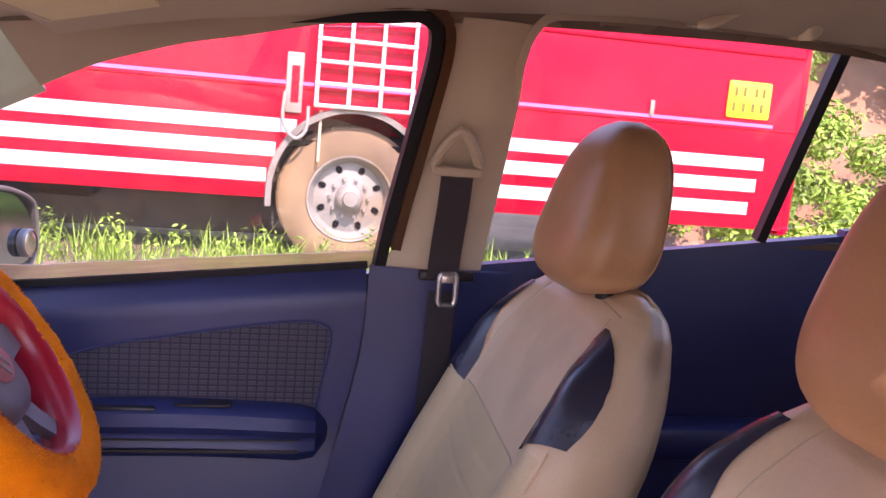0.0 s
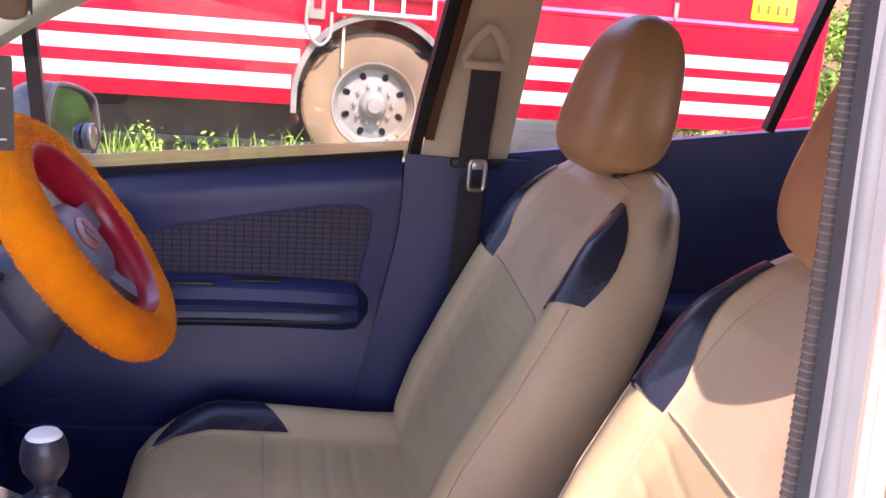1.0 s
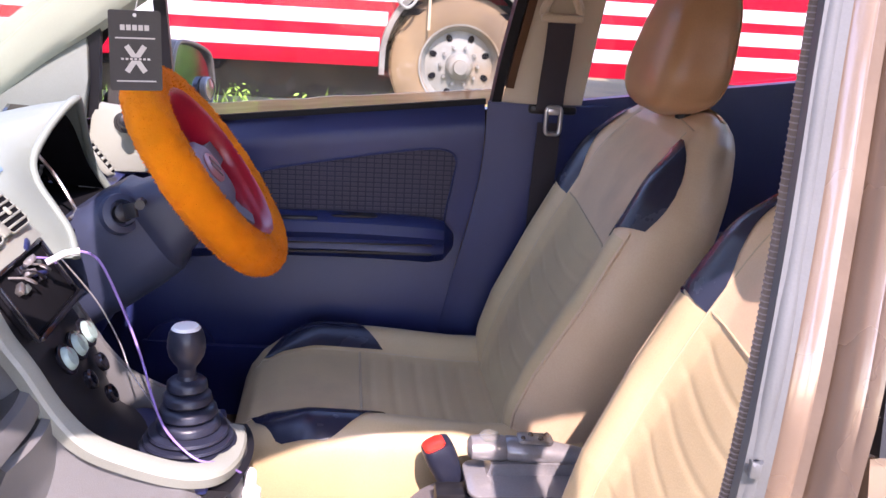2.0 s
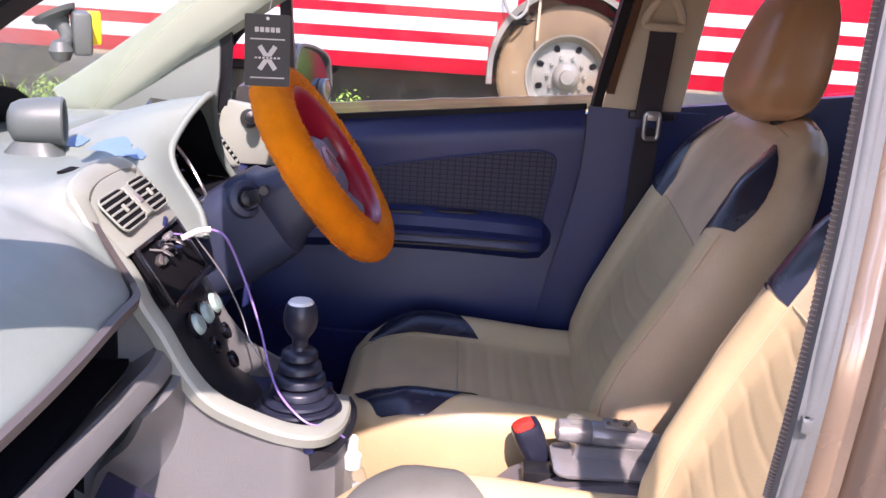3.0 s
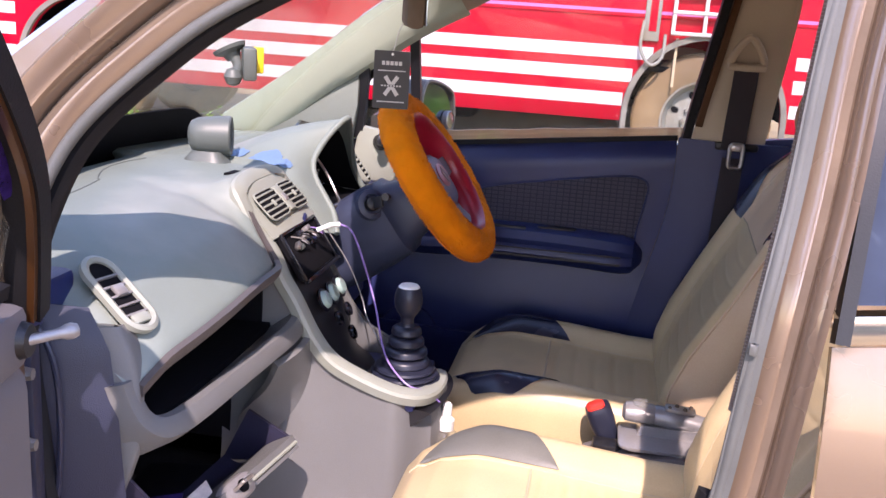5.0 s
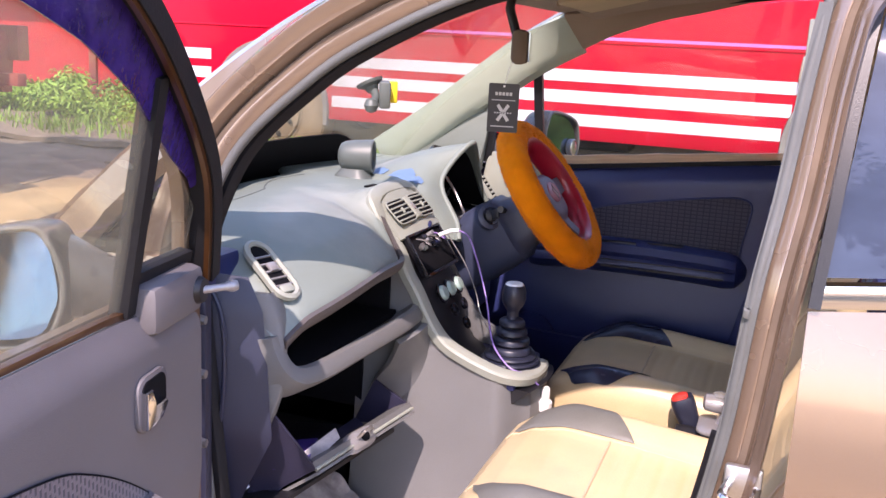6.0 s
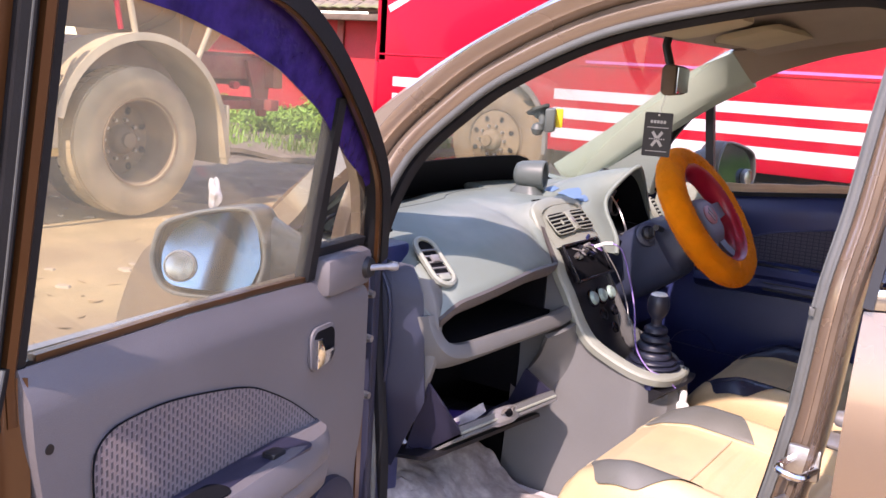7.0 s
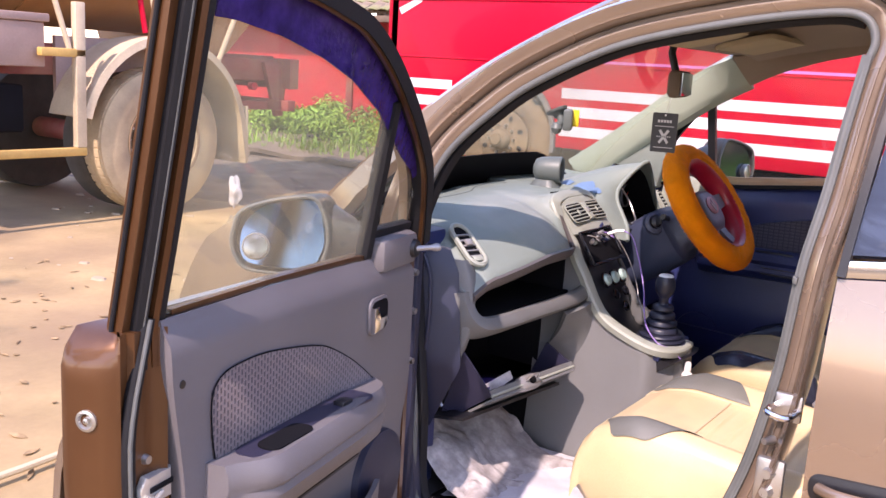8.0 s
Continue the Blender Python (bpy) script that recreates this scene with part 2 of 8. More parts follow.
BUSLINE = mat("pink_pinstripe", (0.62, 0.16, 0.42), 0.4, var=0.08, bump=0)
ARCHGREY = mat("dusty_arch_rubber", (0.20, 0.185, 0.16), 0.7, var=0.25, scale=6, bump=0.2, fine=60)
BUSTYRE = mat("sandy_tyre", (0.26, 0.175, 0.095), 0.95, var=0.2, scale=3, bump=0.4, fine=60, dirt=(0.16, 0.11, 0.07), dirt_amount=0.3)
DUSTTYRE = mat("dusty_tyre", (0.45, 0.34, 0.205), 0.95, var=0.2, scale=3, bump=0.4, fine=60, dirt=(0.18, 0.13, 0.09), dirt_amount=0.3)
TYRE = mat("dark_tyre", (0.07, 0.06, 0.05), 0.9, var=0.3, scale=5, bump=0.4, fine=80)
RIMGREY = mat("dusty_white_rim", (0.25, 0.245, 0.215), 0.55, var=0.15, scale=6, bump=0.2, fine=60, dirt=(0.27, 0.19, 0.115), dirt_amount=0.4)
RUSTRED = mat("dull_red_chassis_paint", (0.26, 0.055, 0.045), 0.7, var=0.3, scale=5, bump=0.3, fine=80, dirt=(0.3, 0.17, 0.1), dirt_amount=0.4)
TANKTAN = mat("dusty_orange_tank_paint", (0.42, 0.20, 0.07), 0.6, var=0.2, scale=2, bump=0.1, fine=50, dirt=(0.4, 0.27, 0.16), dirt_amount=0.4)
GUARD = mat("cream_mudguard_paint", (0.50, 0.40, 0.27), 0.7, var=0.15, scale=4, bump=0.2, fine=60)
AMBER = mat("ochre_rail_paint", (0.55, 0.34, 0.10), 0.6, var=0.2, scale=5, bump=0.2, fine=60)
PINKBOX = mat("faded_pinkish_box_paint", (0.34, 0.23, 0.19), 0.7, var=0.15, scale=3, bump=0.2, fine=60)
WALLRED = mat("red_wall_paint", (0.48, 0.02, 0.025), 0.7, var=0.15, scale=2.5, bump=0.3, fine=30, dirt=(0.28, 0.03, 0.03), dirt_amount=0.3)
ROOFTILE = mat("mossy_roof_tile", (0.23, 0.17, 0.12), 0.9, var=0.4, scale=5, bump=0.6, fine=40, dirt=(0.16, 0.19, 0.06), dirt_amount=0.5)
LEAF = mat("leaf_green", (0.17, 0.29, 0.04), 0.5, var=0.45, scale=1.3, bump=0, sheen=0.1)
GRASS = mat("grass_green", (0.18, 0.32, 0.035), 0.6, var=0.45, scale=1.6, bump=0)
BARK = mat("bark", (0.14, 0.1, 0.07), 0.9, var=0.3, scale=8, bump=0.8, fine=40)
EARTH = mat("laterite_bank", (0.33, 0.17, 0.10), 0.95, var=0.3, scale=1.2, bump=0.8, fine=20, dirt=(0.2, 0.14, 0.1), dirt_amount=0.4)
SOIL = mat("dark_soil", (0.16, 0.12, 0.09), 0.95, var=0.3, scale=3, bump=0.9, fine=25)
GROUND = mat("dusty_yard", (0.34, 0.240, 0.118), 0.95, var=0.28, scale=1.6, bump=0.9, fine=30, dirt=(0.25, 0.165, 0.095), dirt_amount=0.55)
LITTER = mat("dry_leaf_litter", (0.30, 0.20, 0.10), 0.9, var=0.6, scale=14, bump=0.3, fine=80)
STONE = mat("pale_stone", (0.36, 0.28, 0.19), 0.9, var=0.15, scale=5, bump=0.5, fine=40)


# ---- mesh tools ----
def V(*a):
    return Vector(a)


def part(name, bm, material, parent=None, label="", sharp=38):
    bmesh.ops.recalc_face_normals(bm, faces=bm.faces)
    me = bpy.data.meshes.new(name)
    bm.to_mesh(me)
    bm.free()
    me.materials.append(material)
    me.polygons.foreach_set("use_smooth", [True] * len(me.polygons))
    me.set_sharp_from_angle(angle=radians(sharp))
    ob = new(name, me)
    if parent:
        ob.parent = parent
    if label:
        ob["label"] = label
    return ob


def thing(name, label, category, m=None, group="", kind=""):
    ob = new(name)
    ob.empty_display_size = 0.1
    if m is not None:
        ob.matrix_basis = m
    return tagged(ob, label, category, group, kind)


def mesh_thing(name, bm, material, label, category, group="", kind="", sharp=38):
    return tagged(part(name, bm, material, None, "", sharp), label, category, group, kind)


def box(bm, lo, hi, bevel=0.0, m=None, seg=2):
    lo, hi = V(*lo), V(*hi)
    r = bmesh.ops.create_cube(bm, size=1.0)
    vs = r["verts"]
    for v in vs:
        v.co = V(*[(lo[i] + hi[i]) / 2 + v.co[i] * (hi[i] - lo[i]) for i in range(3)])
    if bevel:
        es = list({e for v in vs for e in v.link_edges})
        res = bmesh.ops.bevel(bm, geom=es, offset=bevel, segments=seg, affect="EDGES", profile=0.5)
        vs = list({v for f in res["faces"] for v in f.verts} | {v for v in vs if v.is_valid})
    if m is not None:
        vs = list({v for v in vs if v.is_valid})
        for v in vs:
            v.co = m @ v.co
    return bm


def new_box(lo, hi, bevel=0.0, m=None):
    return box(bmesh.new(), lo, hi, bevel, m)


def basis(way, up=V(0, 0, 1)):
    w = way.normalized()
    if abs(w.dot(up)) > 0.98:
        up = V(1, 0, 0)
    a = up.cross(w).normalized()
    return a, w.cross(a).normalized(), w


def loft(bm, rings, closed=True, caps=True):
    rows = [[bm.verts.new(p) for p in r] for r in rings]
    n = len(rows[0])
    for a, b in zip(rows, rows[1:]):
        for i in range(n if closed else n - 1):
            bm.faces.new((a[i], a[(i + 1) % n], b[(i + 1) % n], b[i]))
    if caps:
        bm.faces.new(rows[0][::-1])
        bm.faces.new(rows[-1])
    return bm


def cyl(bm, p, q, r0, r1=None, n=20, caps=True):
    p, q = V(*p), V(*q)
    r1 = r0 if r1 is None else r1
    a, b, w = basis(q - p)
    ring = lambda c, r: [c + (a * math.cos(t) + b * math.sin(t)) * r for t in [2 * math.pi * i / n for i in range(n)]]
    return loft(bm, [ring(p, r0), ring(q, r1)], True, caps)


def revolve(bm, prof, m, n=32, caps=True):
    """prof: (radius, height) along local z of m."""
    rings = [[m @ V(r * math.cos(2 * math.pi * i / n), r * math.sin(2 * math.pi * i / n), h) for i in range(n)] for r, h in prof]
    return loft(bm, rings, True, caps)


def axis(p, way):
    a, b, w = basis(V(*way))
    return Matrix.Translation(p) @ Matrix((a, b, w)).transposed().to_4x4()


def curve(pts, k=6, closed=False):
    """A smooth line through the points."""
    P = [V(*p) for p in pts]
    n, out = len(P), []
    for i in range(n if closed else n - 1):
        p0, p1 = P[(i - 1) % n] if closed or i > 0 else P[0], P[i]
        p2 = P[(i + 1) % n]
        p3 = P[(i + 2) % n] if closed or i + 2 < n else P[-1]
        for j in range(k):
            t = j / k
            out.append(0.5 * (2 * p1 + (p2 - p0) * t + (2 * p0 - 5 * p1 + 4 * p2 - p3) * t * t + (3 * p1 - p0 - 3 * p2 + p3) * t ** 3))
    if not closed:
        out.append(P[-1])
    return out


def sweep(bm, pts, prof, side, closed=False, caps=True):
    """prof: (a, b) with a along the in-surface normal and b along side(point), the surface's outward way."""
    rings, n = [], len(pts)
    for i, p in enumerate(pts):
        t = (pts[(i + 1) % n] if closed or i + 1 < n else p) - (pts[i - 1] if closed or i else p)
        o = side(p) if callable(side) else side
        e = t.normalized().cross(o).normalized()
        o2 = e.cross(t.normalized()).normalized()
        rings.append([p + e * a + o2 * b for a, b in prof])
    if closed:
        rings.append(rings[0])
        rows = [[bm.verts.new(q) for q in r] for r in rings[:-1]]
        rows.append(rows[0])
        m = len(prof)
        for a, b in zip(rows, rows[1:]):
            for i in range(m):
                bm.faces.new((a[i], a[(i + 1) % m], b[(i + 1) % m], b[i]))
        return bm
    return loft(bm, rings, True, caps)


def circle(r, n=10, squash=1.0):
    return [(r * math.cos(2 * math.pi * i / n), squash * r * math.sin(2 * math.pi * i / n)) for i in range(n)]


def tube(bm, pts, r, n=10, closed=False):
    pts = [V(*p) for p in pts]
    side = V(0.13, 0.31, 0.94)
    return sweep(bm, pts, circle(r, n), lambda p: side, closed)


def sheet(bm, f, nu, nv, thick):
    """A sheet over u, v in 0..1 with a thickness along its normal."""
    P = [[V(*f(i / nu, j / nv)) for j in range(nv + 1)] for i in range(nu + 1)]
    N = []
    for i in range(nu + 1):
        N.append([])
        for j in range(nv + 1):
            du = P[min(i + 1, nu)][j] - P[max(i - 1, 0)][j]
            dv = P[i][min(j + 1, nv)] - P[i][max(j - 1, 0)]
            N[-1].append(du.cross(dv).normalized())
    A = [[bm.verts.new(P[i][j]) for j in range(nv + 1)] for i in range(nu + 1)]
    B = [[bm.verts.new(P[i][j] - N[i][j] * thick) for j in range(nv + 1)] for i in range(nu + 1)]
    for i in range(nu):
        for j in range(nv):
            bm.faces.new((A[i][j], A[i + 1][j], A[i + 1][j + 1], A[i][j + 1]))
            bm.faces.new((B[i][j], B[i][j + 1], B[i + 1][j + 1], B[i + 1][j]))
    for i in range(nu):
        bm.faces.new((A[i][0], B[i][0], B[i + 1][0], A[i + 1][0]))
        bm.faces.new((A[i][nv], A[i + 1][nv], B[i + 1][nv], B[i][nv]))
    for j in range(nv):
        bm.faces.new((A[0][j], A[0][j + 1], B[0][j + 1], B[0][j]))
        bm.faces.new((A[nu][j], B[nu][j], B[nu][j + 1], A[nu][j + 1]))
    return bm


def prism(bm, outline, depth, m=None, bevel=0.0):
    """A flat plate: outline in local x, y, from z = 0 to depth."""
    m = m or Matrix()
    a = [bm.verts.new(V(x, y, 0)) for x, y in outline]
    b = [bm.verts.new(V(x, y, depth)) for x, y in outline]
    n = len(a)
    fs = [bm.faces.new(a[::-1]), bm.faces.new(b)]
    for i in range(n):
        fs.append(bm.faces.new((a[i], a[(i + 1) % n], b[(i + 1) % n], b[i])))
    vs = a + b
    if bevel:
        es = list(fs[0].edges) + list(fs[1].edges)
        res = bmesh.ops.bevel(bm, geom=es, offset=bevel, segments=2, affect="EDGES", profile=0.5)
        vs = list({v for f in res["faces"] for v in f.verts} | {v for v in vs if v.is_valid} | {v for f in fs if f.is_valid for v in f.verts})
    for v in vs:
        v.co = m @ v.co
    return bm


def rounded(w, h, r, n=5):
    """The outline of a rounded rectangle about the origin."""
    out = []
    for cx, cy, a0 in ((w / 2 - r, h / 2 - r, 0), (-w / 2 + r, h / 2 - r, 90), (-w / 2 + r, -h / 2 + r, 180), (w / 2 - r, -h / 2 + r, 270)):
        for i in range(n + 1):
            a = radians(a0 + 90 * i / n)
            out.append((cx + r * math.cos(a), cy + r * math.sin(a)))
    return out


def smooth(a, b, x):
    t = max(0.0, min(1.0, (x - a) / (b - a)))
    return t * t * (3 - 2 * t)


def lerp(tab, x):
    """Linear table look-up."""
    for (x0, y0), (x1, y1) in zip(tab, tab[1:]):
        if x <= x1:
            t = max(0.0, (x - x0) / (x1 - x0))
            return y0 + (y1 - y0) * t
    return tab[-1][1]


def pane(name, f, nu, nv, parent, material, label=""):
    ob = part(name, sheet(bmesh.new(), f, nu, nv, 0.004), material, parent, label)
    ob.visible_shadow = False
    return ob


# ---- ground and surroundings ----
def ground_height(x, y):
    h = 0.02 * noise.noise(V(x * 0.5, y * 0.5, 0)) + 0.008 * noise.noise(V(x * 2.5, y * 2.5, 3))
    return h - 0.02


bm = bmesh.new()
edges = [-900, -300, -100, -45, -24] + [-16 + 0.32 * i for i in range(0, 86)] + [16, 24, 45, 100, 300, 900]
vs = [[bm.verts.new(V(x, y, ground_height(x, y) if abs(x) < 14 and abs(y) < 14 else -0.02)) for y in edges] for x in edges]
for i in range(len(edges) - 1):
    for j in range(len(edges) - 1):
        bm.faces.new((vs[i][j], vs[i + 1][j], vs[i + 1][j + 1], vs[i][j + 1]))
mesh_thing("ground", bm, GROUND, "dusty pale brown trodden yard with scattered chips", "ground", kind="structure")


def blades(name, spots, label, height, width, material, per=1, lean=0.5, category="grass", seed=1):
    """Many narrow bent blades in one mesh."""
    rnd = random.Random(seed)
    verts, faces = [], []
    for x, y, z, k in spots:
        for _ in range(per):
            a = rnd.uniform(0, 6.283)
            h, w = height * k * rnd.uniform(0.5, 1.2), width * rnd.uniform(0.6, 1.3)
            px, py = x + rnd.uniform(-0.05, 0.05), y + rnd.uniform(-0.05, 0.05)
            dx, dy = math.cos(a), math.sin(a)
            b = rnd.uniform(0.2, lean) * h
            i = len(verts)
            verts += [(px - dy * w, py + dx * w, z), (px + dy * w, py - dx * w, z),
                      (px - dy * w * 0.8 + dx * b * 0.4, py + dx * w * 0.8 + dy * b * 0.4, z + h * 0.6),
                      (px + dy * w * 0.8 + dx * b * 0.4, py - dx * w * 0.8 + dy * b * 0.4, z + h * 0.6),
                      (px + dx * b, py + dy * b, z + h)]
            faces += [(i, i + 1, i + 3, i + 2), (i + 2, i + 3, i + 4)]
    me = bpy.data.meshes.new(name)
    me.from_pydata(verts, [], faces)
    me.materials.append(material)
    return tagged(new(name, me), label, category, kind="stuff")


def leaves(name, clumps, count, size, material, parent=None, seed=3):
    """Leaf quads, scattered unevenly through ellipsoid clumps (x, y, z, rx, ry, rz)."""
    rnd = random.Random(seed)
    verts, faces = [], []
    for cx, cy, cz, rx, ry, rz in clumps:
        for _ in range(count):
            d = V(rnd.gauss(0, 1), rnd.gauss(0, 1), rnd.gauss(0, 1)).normalized()
            r = rnd.uniform(0.35, 1.0) ** 0.6 * (0.8 + 0.35 * noise.noise(d * 2.5 + V(cx, cy, cz)))
            p = V(cx + d.x * rx * r, cy + d.y * ry * r, cz + d.z * rz * r)
            n = (d + V(rnd.uniform(-1, 1), rnd.uniform(-1, 1), rnd.uniform(-0.3, 1.2))).normalized()
            a, b, _w = basis(n)
            t = rnd.uniform(0, 6.283)
            a, b = a * math.cos(t) + b * math.sin(t), b * math.cos(t) - a * math.sin(t)
            s = size * rnd.uniform(0.6, 1.4)
            i = len(verts)
            verts += [p - a * s, p - b * s * 0.45 + n * s * 0.1, p + a * s, p + b * s * 0.45 + n * s * 0.1]
            faces.append((i, i + 1, i + 2, i + 3))
    me = bpy.data.meshes.new(name)
    me.from_pydata([tuple(v) for v in verts], [], faces)
    me.materials.append(material)
    ob = new(name, me)
    if parent:
        ob.parent = parent
    return ob


def tree(x, y, h, spread, seed, label):
    t = thing("tree", label, "tree", pose(x, y, 0), group="trees round the yard")
    rnd = random.Random(seed)
    bm = bmesh.new()
    clumps = []
    trunk = curve([(0, 0, -0.1), (0.1, 0.05, h * 0.25), (-0.05, 0.1, h * 0.5), (0.05, 0, h * 0.72)], 6)
    rings = []
    for i, p in enumerate(trunk):
        r = h * 0.028 * (1 - 0.7 * i / len(trunk)) + 0.02
        rings.append([p + V(r * math.cos(a), r * math.sin(a), 0) for a in [k * math.pi / 5 for k in range(10)]])
    loft(bm, rings)
    for k in range(9):
        a = k * 2.4 + rnd.uniform(-0.3, 0.3)
        z0 = h * rnd.uniform(0.3, 0.68)
        L = spread * rnd.uniform(0.6, 1.0)
        p, q = V(0, 0, z0), V(math.cos(a) * L, math.sin(a) * L, z0 + h * rnd.uniform(0.1, 0.3))
        mid = (p + q) / 2 + V(0, 0, h * 0.03)
        cyl(bm, p, mid, h * 0.011, h * 0.007, 7)
        cyl(bm, mid, q, h * 0.007, h * 0.003, 7)
        for c in (q, mid + V(rnd.uniform(-0.5, 0.5), rnd.uniform(-0.5, 0.5), 0.4)):
            clumps.append((c.x, c.y, c.z, spread * 0.42, spread * 0.42, h * 0.12))
    clumps.append((0, 0, h * 0.85, spread * 0.5, spread * 0.5, h * 0.14))
    part("trunk", bm, BARK, t)
    leaves("crown", clumps, 620, 0.13, LEAF, t, seed)


for tx, ty, th, ts, sd in ((-3.5, -11.5, 9.5, 3.2, 5), (3.0, -13.0, 8.5, 3.0, 6), (-11.0, -9.0, 10.0, 3.4, 7), (9.5, -9.5, 8.0, 2.8, 8), (9.5, 9.5, 7.0, 2.6, 9), (-12.5, 13.5, 8.0, 3.0, 10)):
    tree(tx, ty, th, ts, sd, "tall leafy green tree at the edge of the yard")

# weeds and grass under and in front of the bus
rnd = random.Random(11)
spots = []
for _ in range(2600):
    x = rnd.uniform(-5.5, 4.6)
    y = 6.1 + rnd.gauss(0, 0.28)
    d = 0.5 + 0.8 * noise.noise(V(x * 2.1, y * 2.1, 7))
    if d > rnd.uniform(0.1, 0.6):
        spots.append((x, y, -0.02, 0.25 + 1.1 * d * rnd.uniform(0.5, 1.2)))
blades("grass_under_bus", spots, "tall green weeds growing along the bus", 0.30, 0.006, GRASS, 2, 1.0, seed=2)
stalks = [(rnd.uniform(-5.0, 1.2), 6.05 + rnd.uniform(-0.25, 0.15)) for _ in range(60)]
leaves("weed_leaves", [(x, y, 0.10 + 0.16 * rnd.random(), 0.09, 0.07, 0.16 + 0.10 * rnd.random()) for x, y in stalks], 34, 0.022, GRASS, None, 21)
tagged(bpy.data.objects["weed_leaves"], "leafy green weeds along the bus", "weeds", kind="stuff")
spots = [(rnd.uniform(-5.5, 4.6), rnd.uniform(4.7, 6.6), -0.02, 0.5 + rnd.random()) for _ in range(4200)]
blades("grass_verge", spots, "short yellow-green grass between car and bus", 0.08, 0.006, GRASS, 2, 0.9, seed=3)
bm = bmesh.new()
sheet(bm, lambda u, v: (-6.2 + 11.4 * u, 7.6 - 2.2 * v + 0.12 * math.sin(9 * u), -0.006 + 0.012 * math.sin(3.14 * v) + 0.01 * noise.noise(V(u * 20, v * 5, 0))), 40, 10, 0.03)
mesh_thing("soil_strip", bm, SOIL, "dark soil strip under the bus", "soil", kind="structure")

# bank with bushes behind the tail of the bus
bank = thing("earth_bank", "reddish earth bank overgrown with bushes", "bank")
part("bank_slope", sheet(bmesh.new(), lambda u, v: (3.6 + 9 * u, 8.6 + 4 * v + 0.3 * math.sin(7 * u), -0.05 + 2.6 * smooth(0, 0.6, v) + 0.25 * noise.noise(V(u * 6, v * 6, 2))), 30, 14, 0.3), EARTH, bank)
clumps = []
rnd = random.Random(21)
for _ in range(60):
    x = rnd.uniform(4.4, 11.5)
    z = rnd.uniform(0.2, 3.0)
    clumps.append((x, 8.2 + 0.75 * z + rnd.uniform(-0.4, 0.3), z, 0.5, 0.4, 0.36))
bush = thing("bank_bushes", "bright green bushes on the red earth bank", "bushes", kind="stuff")
leaves("foliage", clumps, 700, 0.042, GRASS, bush, 5)

# red hut with a mossy tiled roof beyond the bus front
hut = thing("red_hut", "low red-painted hut with a mossy tiled roof", "hut")
part("wall", new_box((-15, 8.6, -0.05), (-7.2, 8.8, 1.95)), WALLRED, hut)
part("end_wall", new_box((-7.4, 8.81, -0.05), (-7.2, 12.0, 1.95)), WALLRED, hut)
part("wall_post", new_box((-9.1, 8.56, -0.05), (-8.98, 8.6, 1.9), 0.006), RUSTRED, hut)
part("roof_batten", new_box((-15.2, 8.15, 1.86), (-6.9, 8.3, 1.95), 0.01), BARK, hut)
roof = part("roof", new_box((-15.2, 8.2, 1.98), (-6.9, 12.4, 2.02), 0, Matrix.Translation((0, 8.2, 2)) @ Matrix.Rotation(radians(27), 4, "X") @ Matrix.Translation((0, -8.2, -2))), BARK, hut)

# weedy mound in front of the hut
mesh_thing("weed_mound", sheet(bmesh.new(), lambda u, v: (-14 + 7.6 * u, 8.4 - 2.1 * v, -0.04 + 0.22 * math.sin(3.14 * (0.15 + 0.85 * (1 - v)) * 0.6) + 0.06 * noise.noise(V(u * 12, v * 5, 4))), 40, 12, 0.06), SOIL, "dark soil mound with litter before the hut", "mound", kind="structure")
clumps = []
rnd = random.Random(31)
for _ in range(46):
    clumps.append((rnd.uniform(-13, -6.8), rnd.uniform(6.9, 8.3), rnd.uniform(0.2, 0.55), 0.38, 0.32, rnd.uniform(0.16, 0.34)))
weeds = thing("weed_thicket", "bright green leafy weeds before the red wall", "weeds", kind="stuff")
leaves("foliage", clumps, 800, 0.030, GRASS, weeds, 6)
blades("mound_grass", [(rnd.uniform(-13, -6.6), rnd.uniform(6.4, 8.2), 0.1, 0.6 + rnd.random()) for _ in range(2200)], "tufts of grass on the mound", 0.15, 0.008, GRASS, 2, 0.7, seed=9)

# bare damp soil between the yard and the weeds
def soil_at(u, v):
    x = -10.5 + (4.85 + 0.35 * noise.noise(V(v * 6, 1, 0)) + 0.12 * noise.noise(V(v * 25, 2, 0))) * u
    y = 3.1 + 3.6 * v + 0.2 * noise.noise(V(u * 5, 5, 0))
    rim = min(1, 12 * (1 - u), 14 * v)
    return (x, y, ground_height(x, y) - 0.03 + 0.05 * rim + 0.035 * noise.noise(V(x * 4, y * 4, 7)) * rim)


mesh_thing("bare_soil", sheet(bmesh.new(), soil_at, 90, 70, 0.01), SOIL, "dark lumpy bare soil behind the lorry", "soil", kind="structure")

# pale stick lying on the yard beside the door
mesh_thing("pale_stick", tube(bmesh.new(), curve([(-2.12, -1.35, 0.004), (-2.15, -1.05, 0.010), (-2.165, -0.83, 0.008), (-2.19, -0.62, 0.006), (-2.25, -0.42, 0.0)], 6), 0.012, 8), THREAD, "pale dusty stick lying on the yard", "stick")
# chips and litter on the yard
chips = bmesh.new()
rnd = random.Random(41)
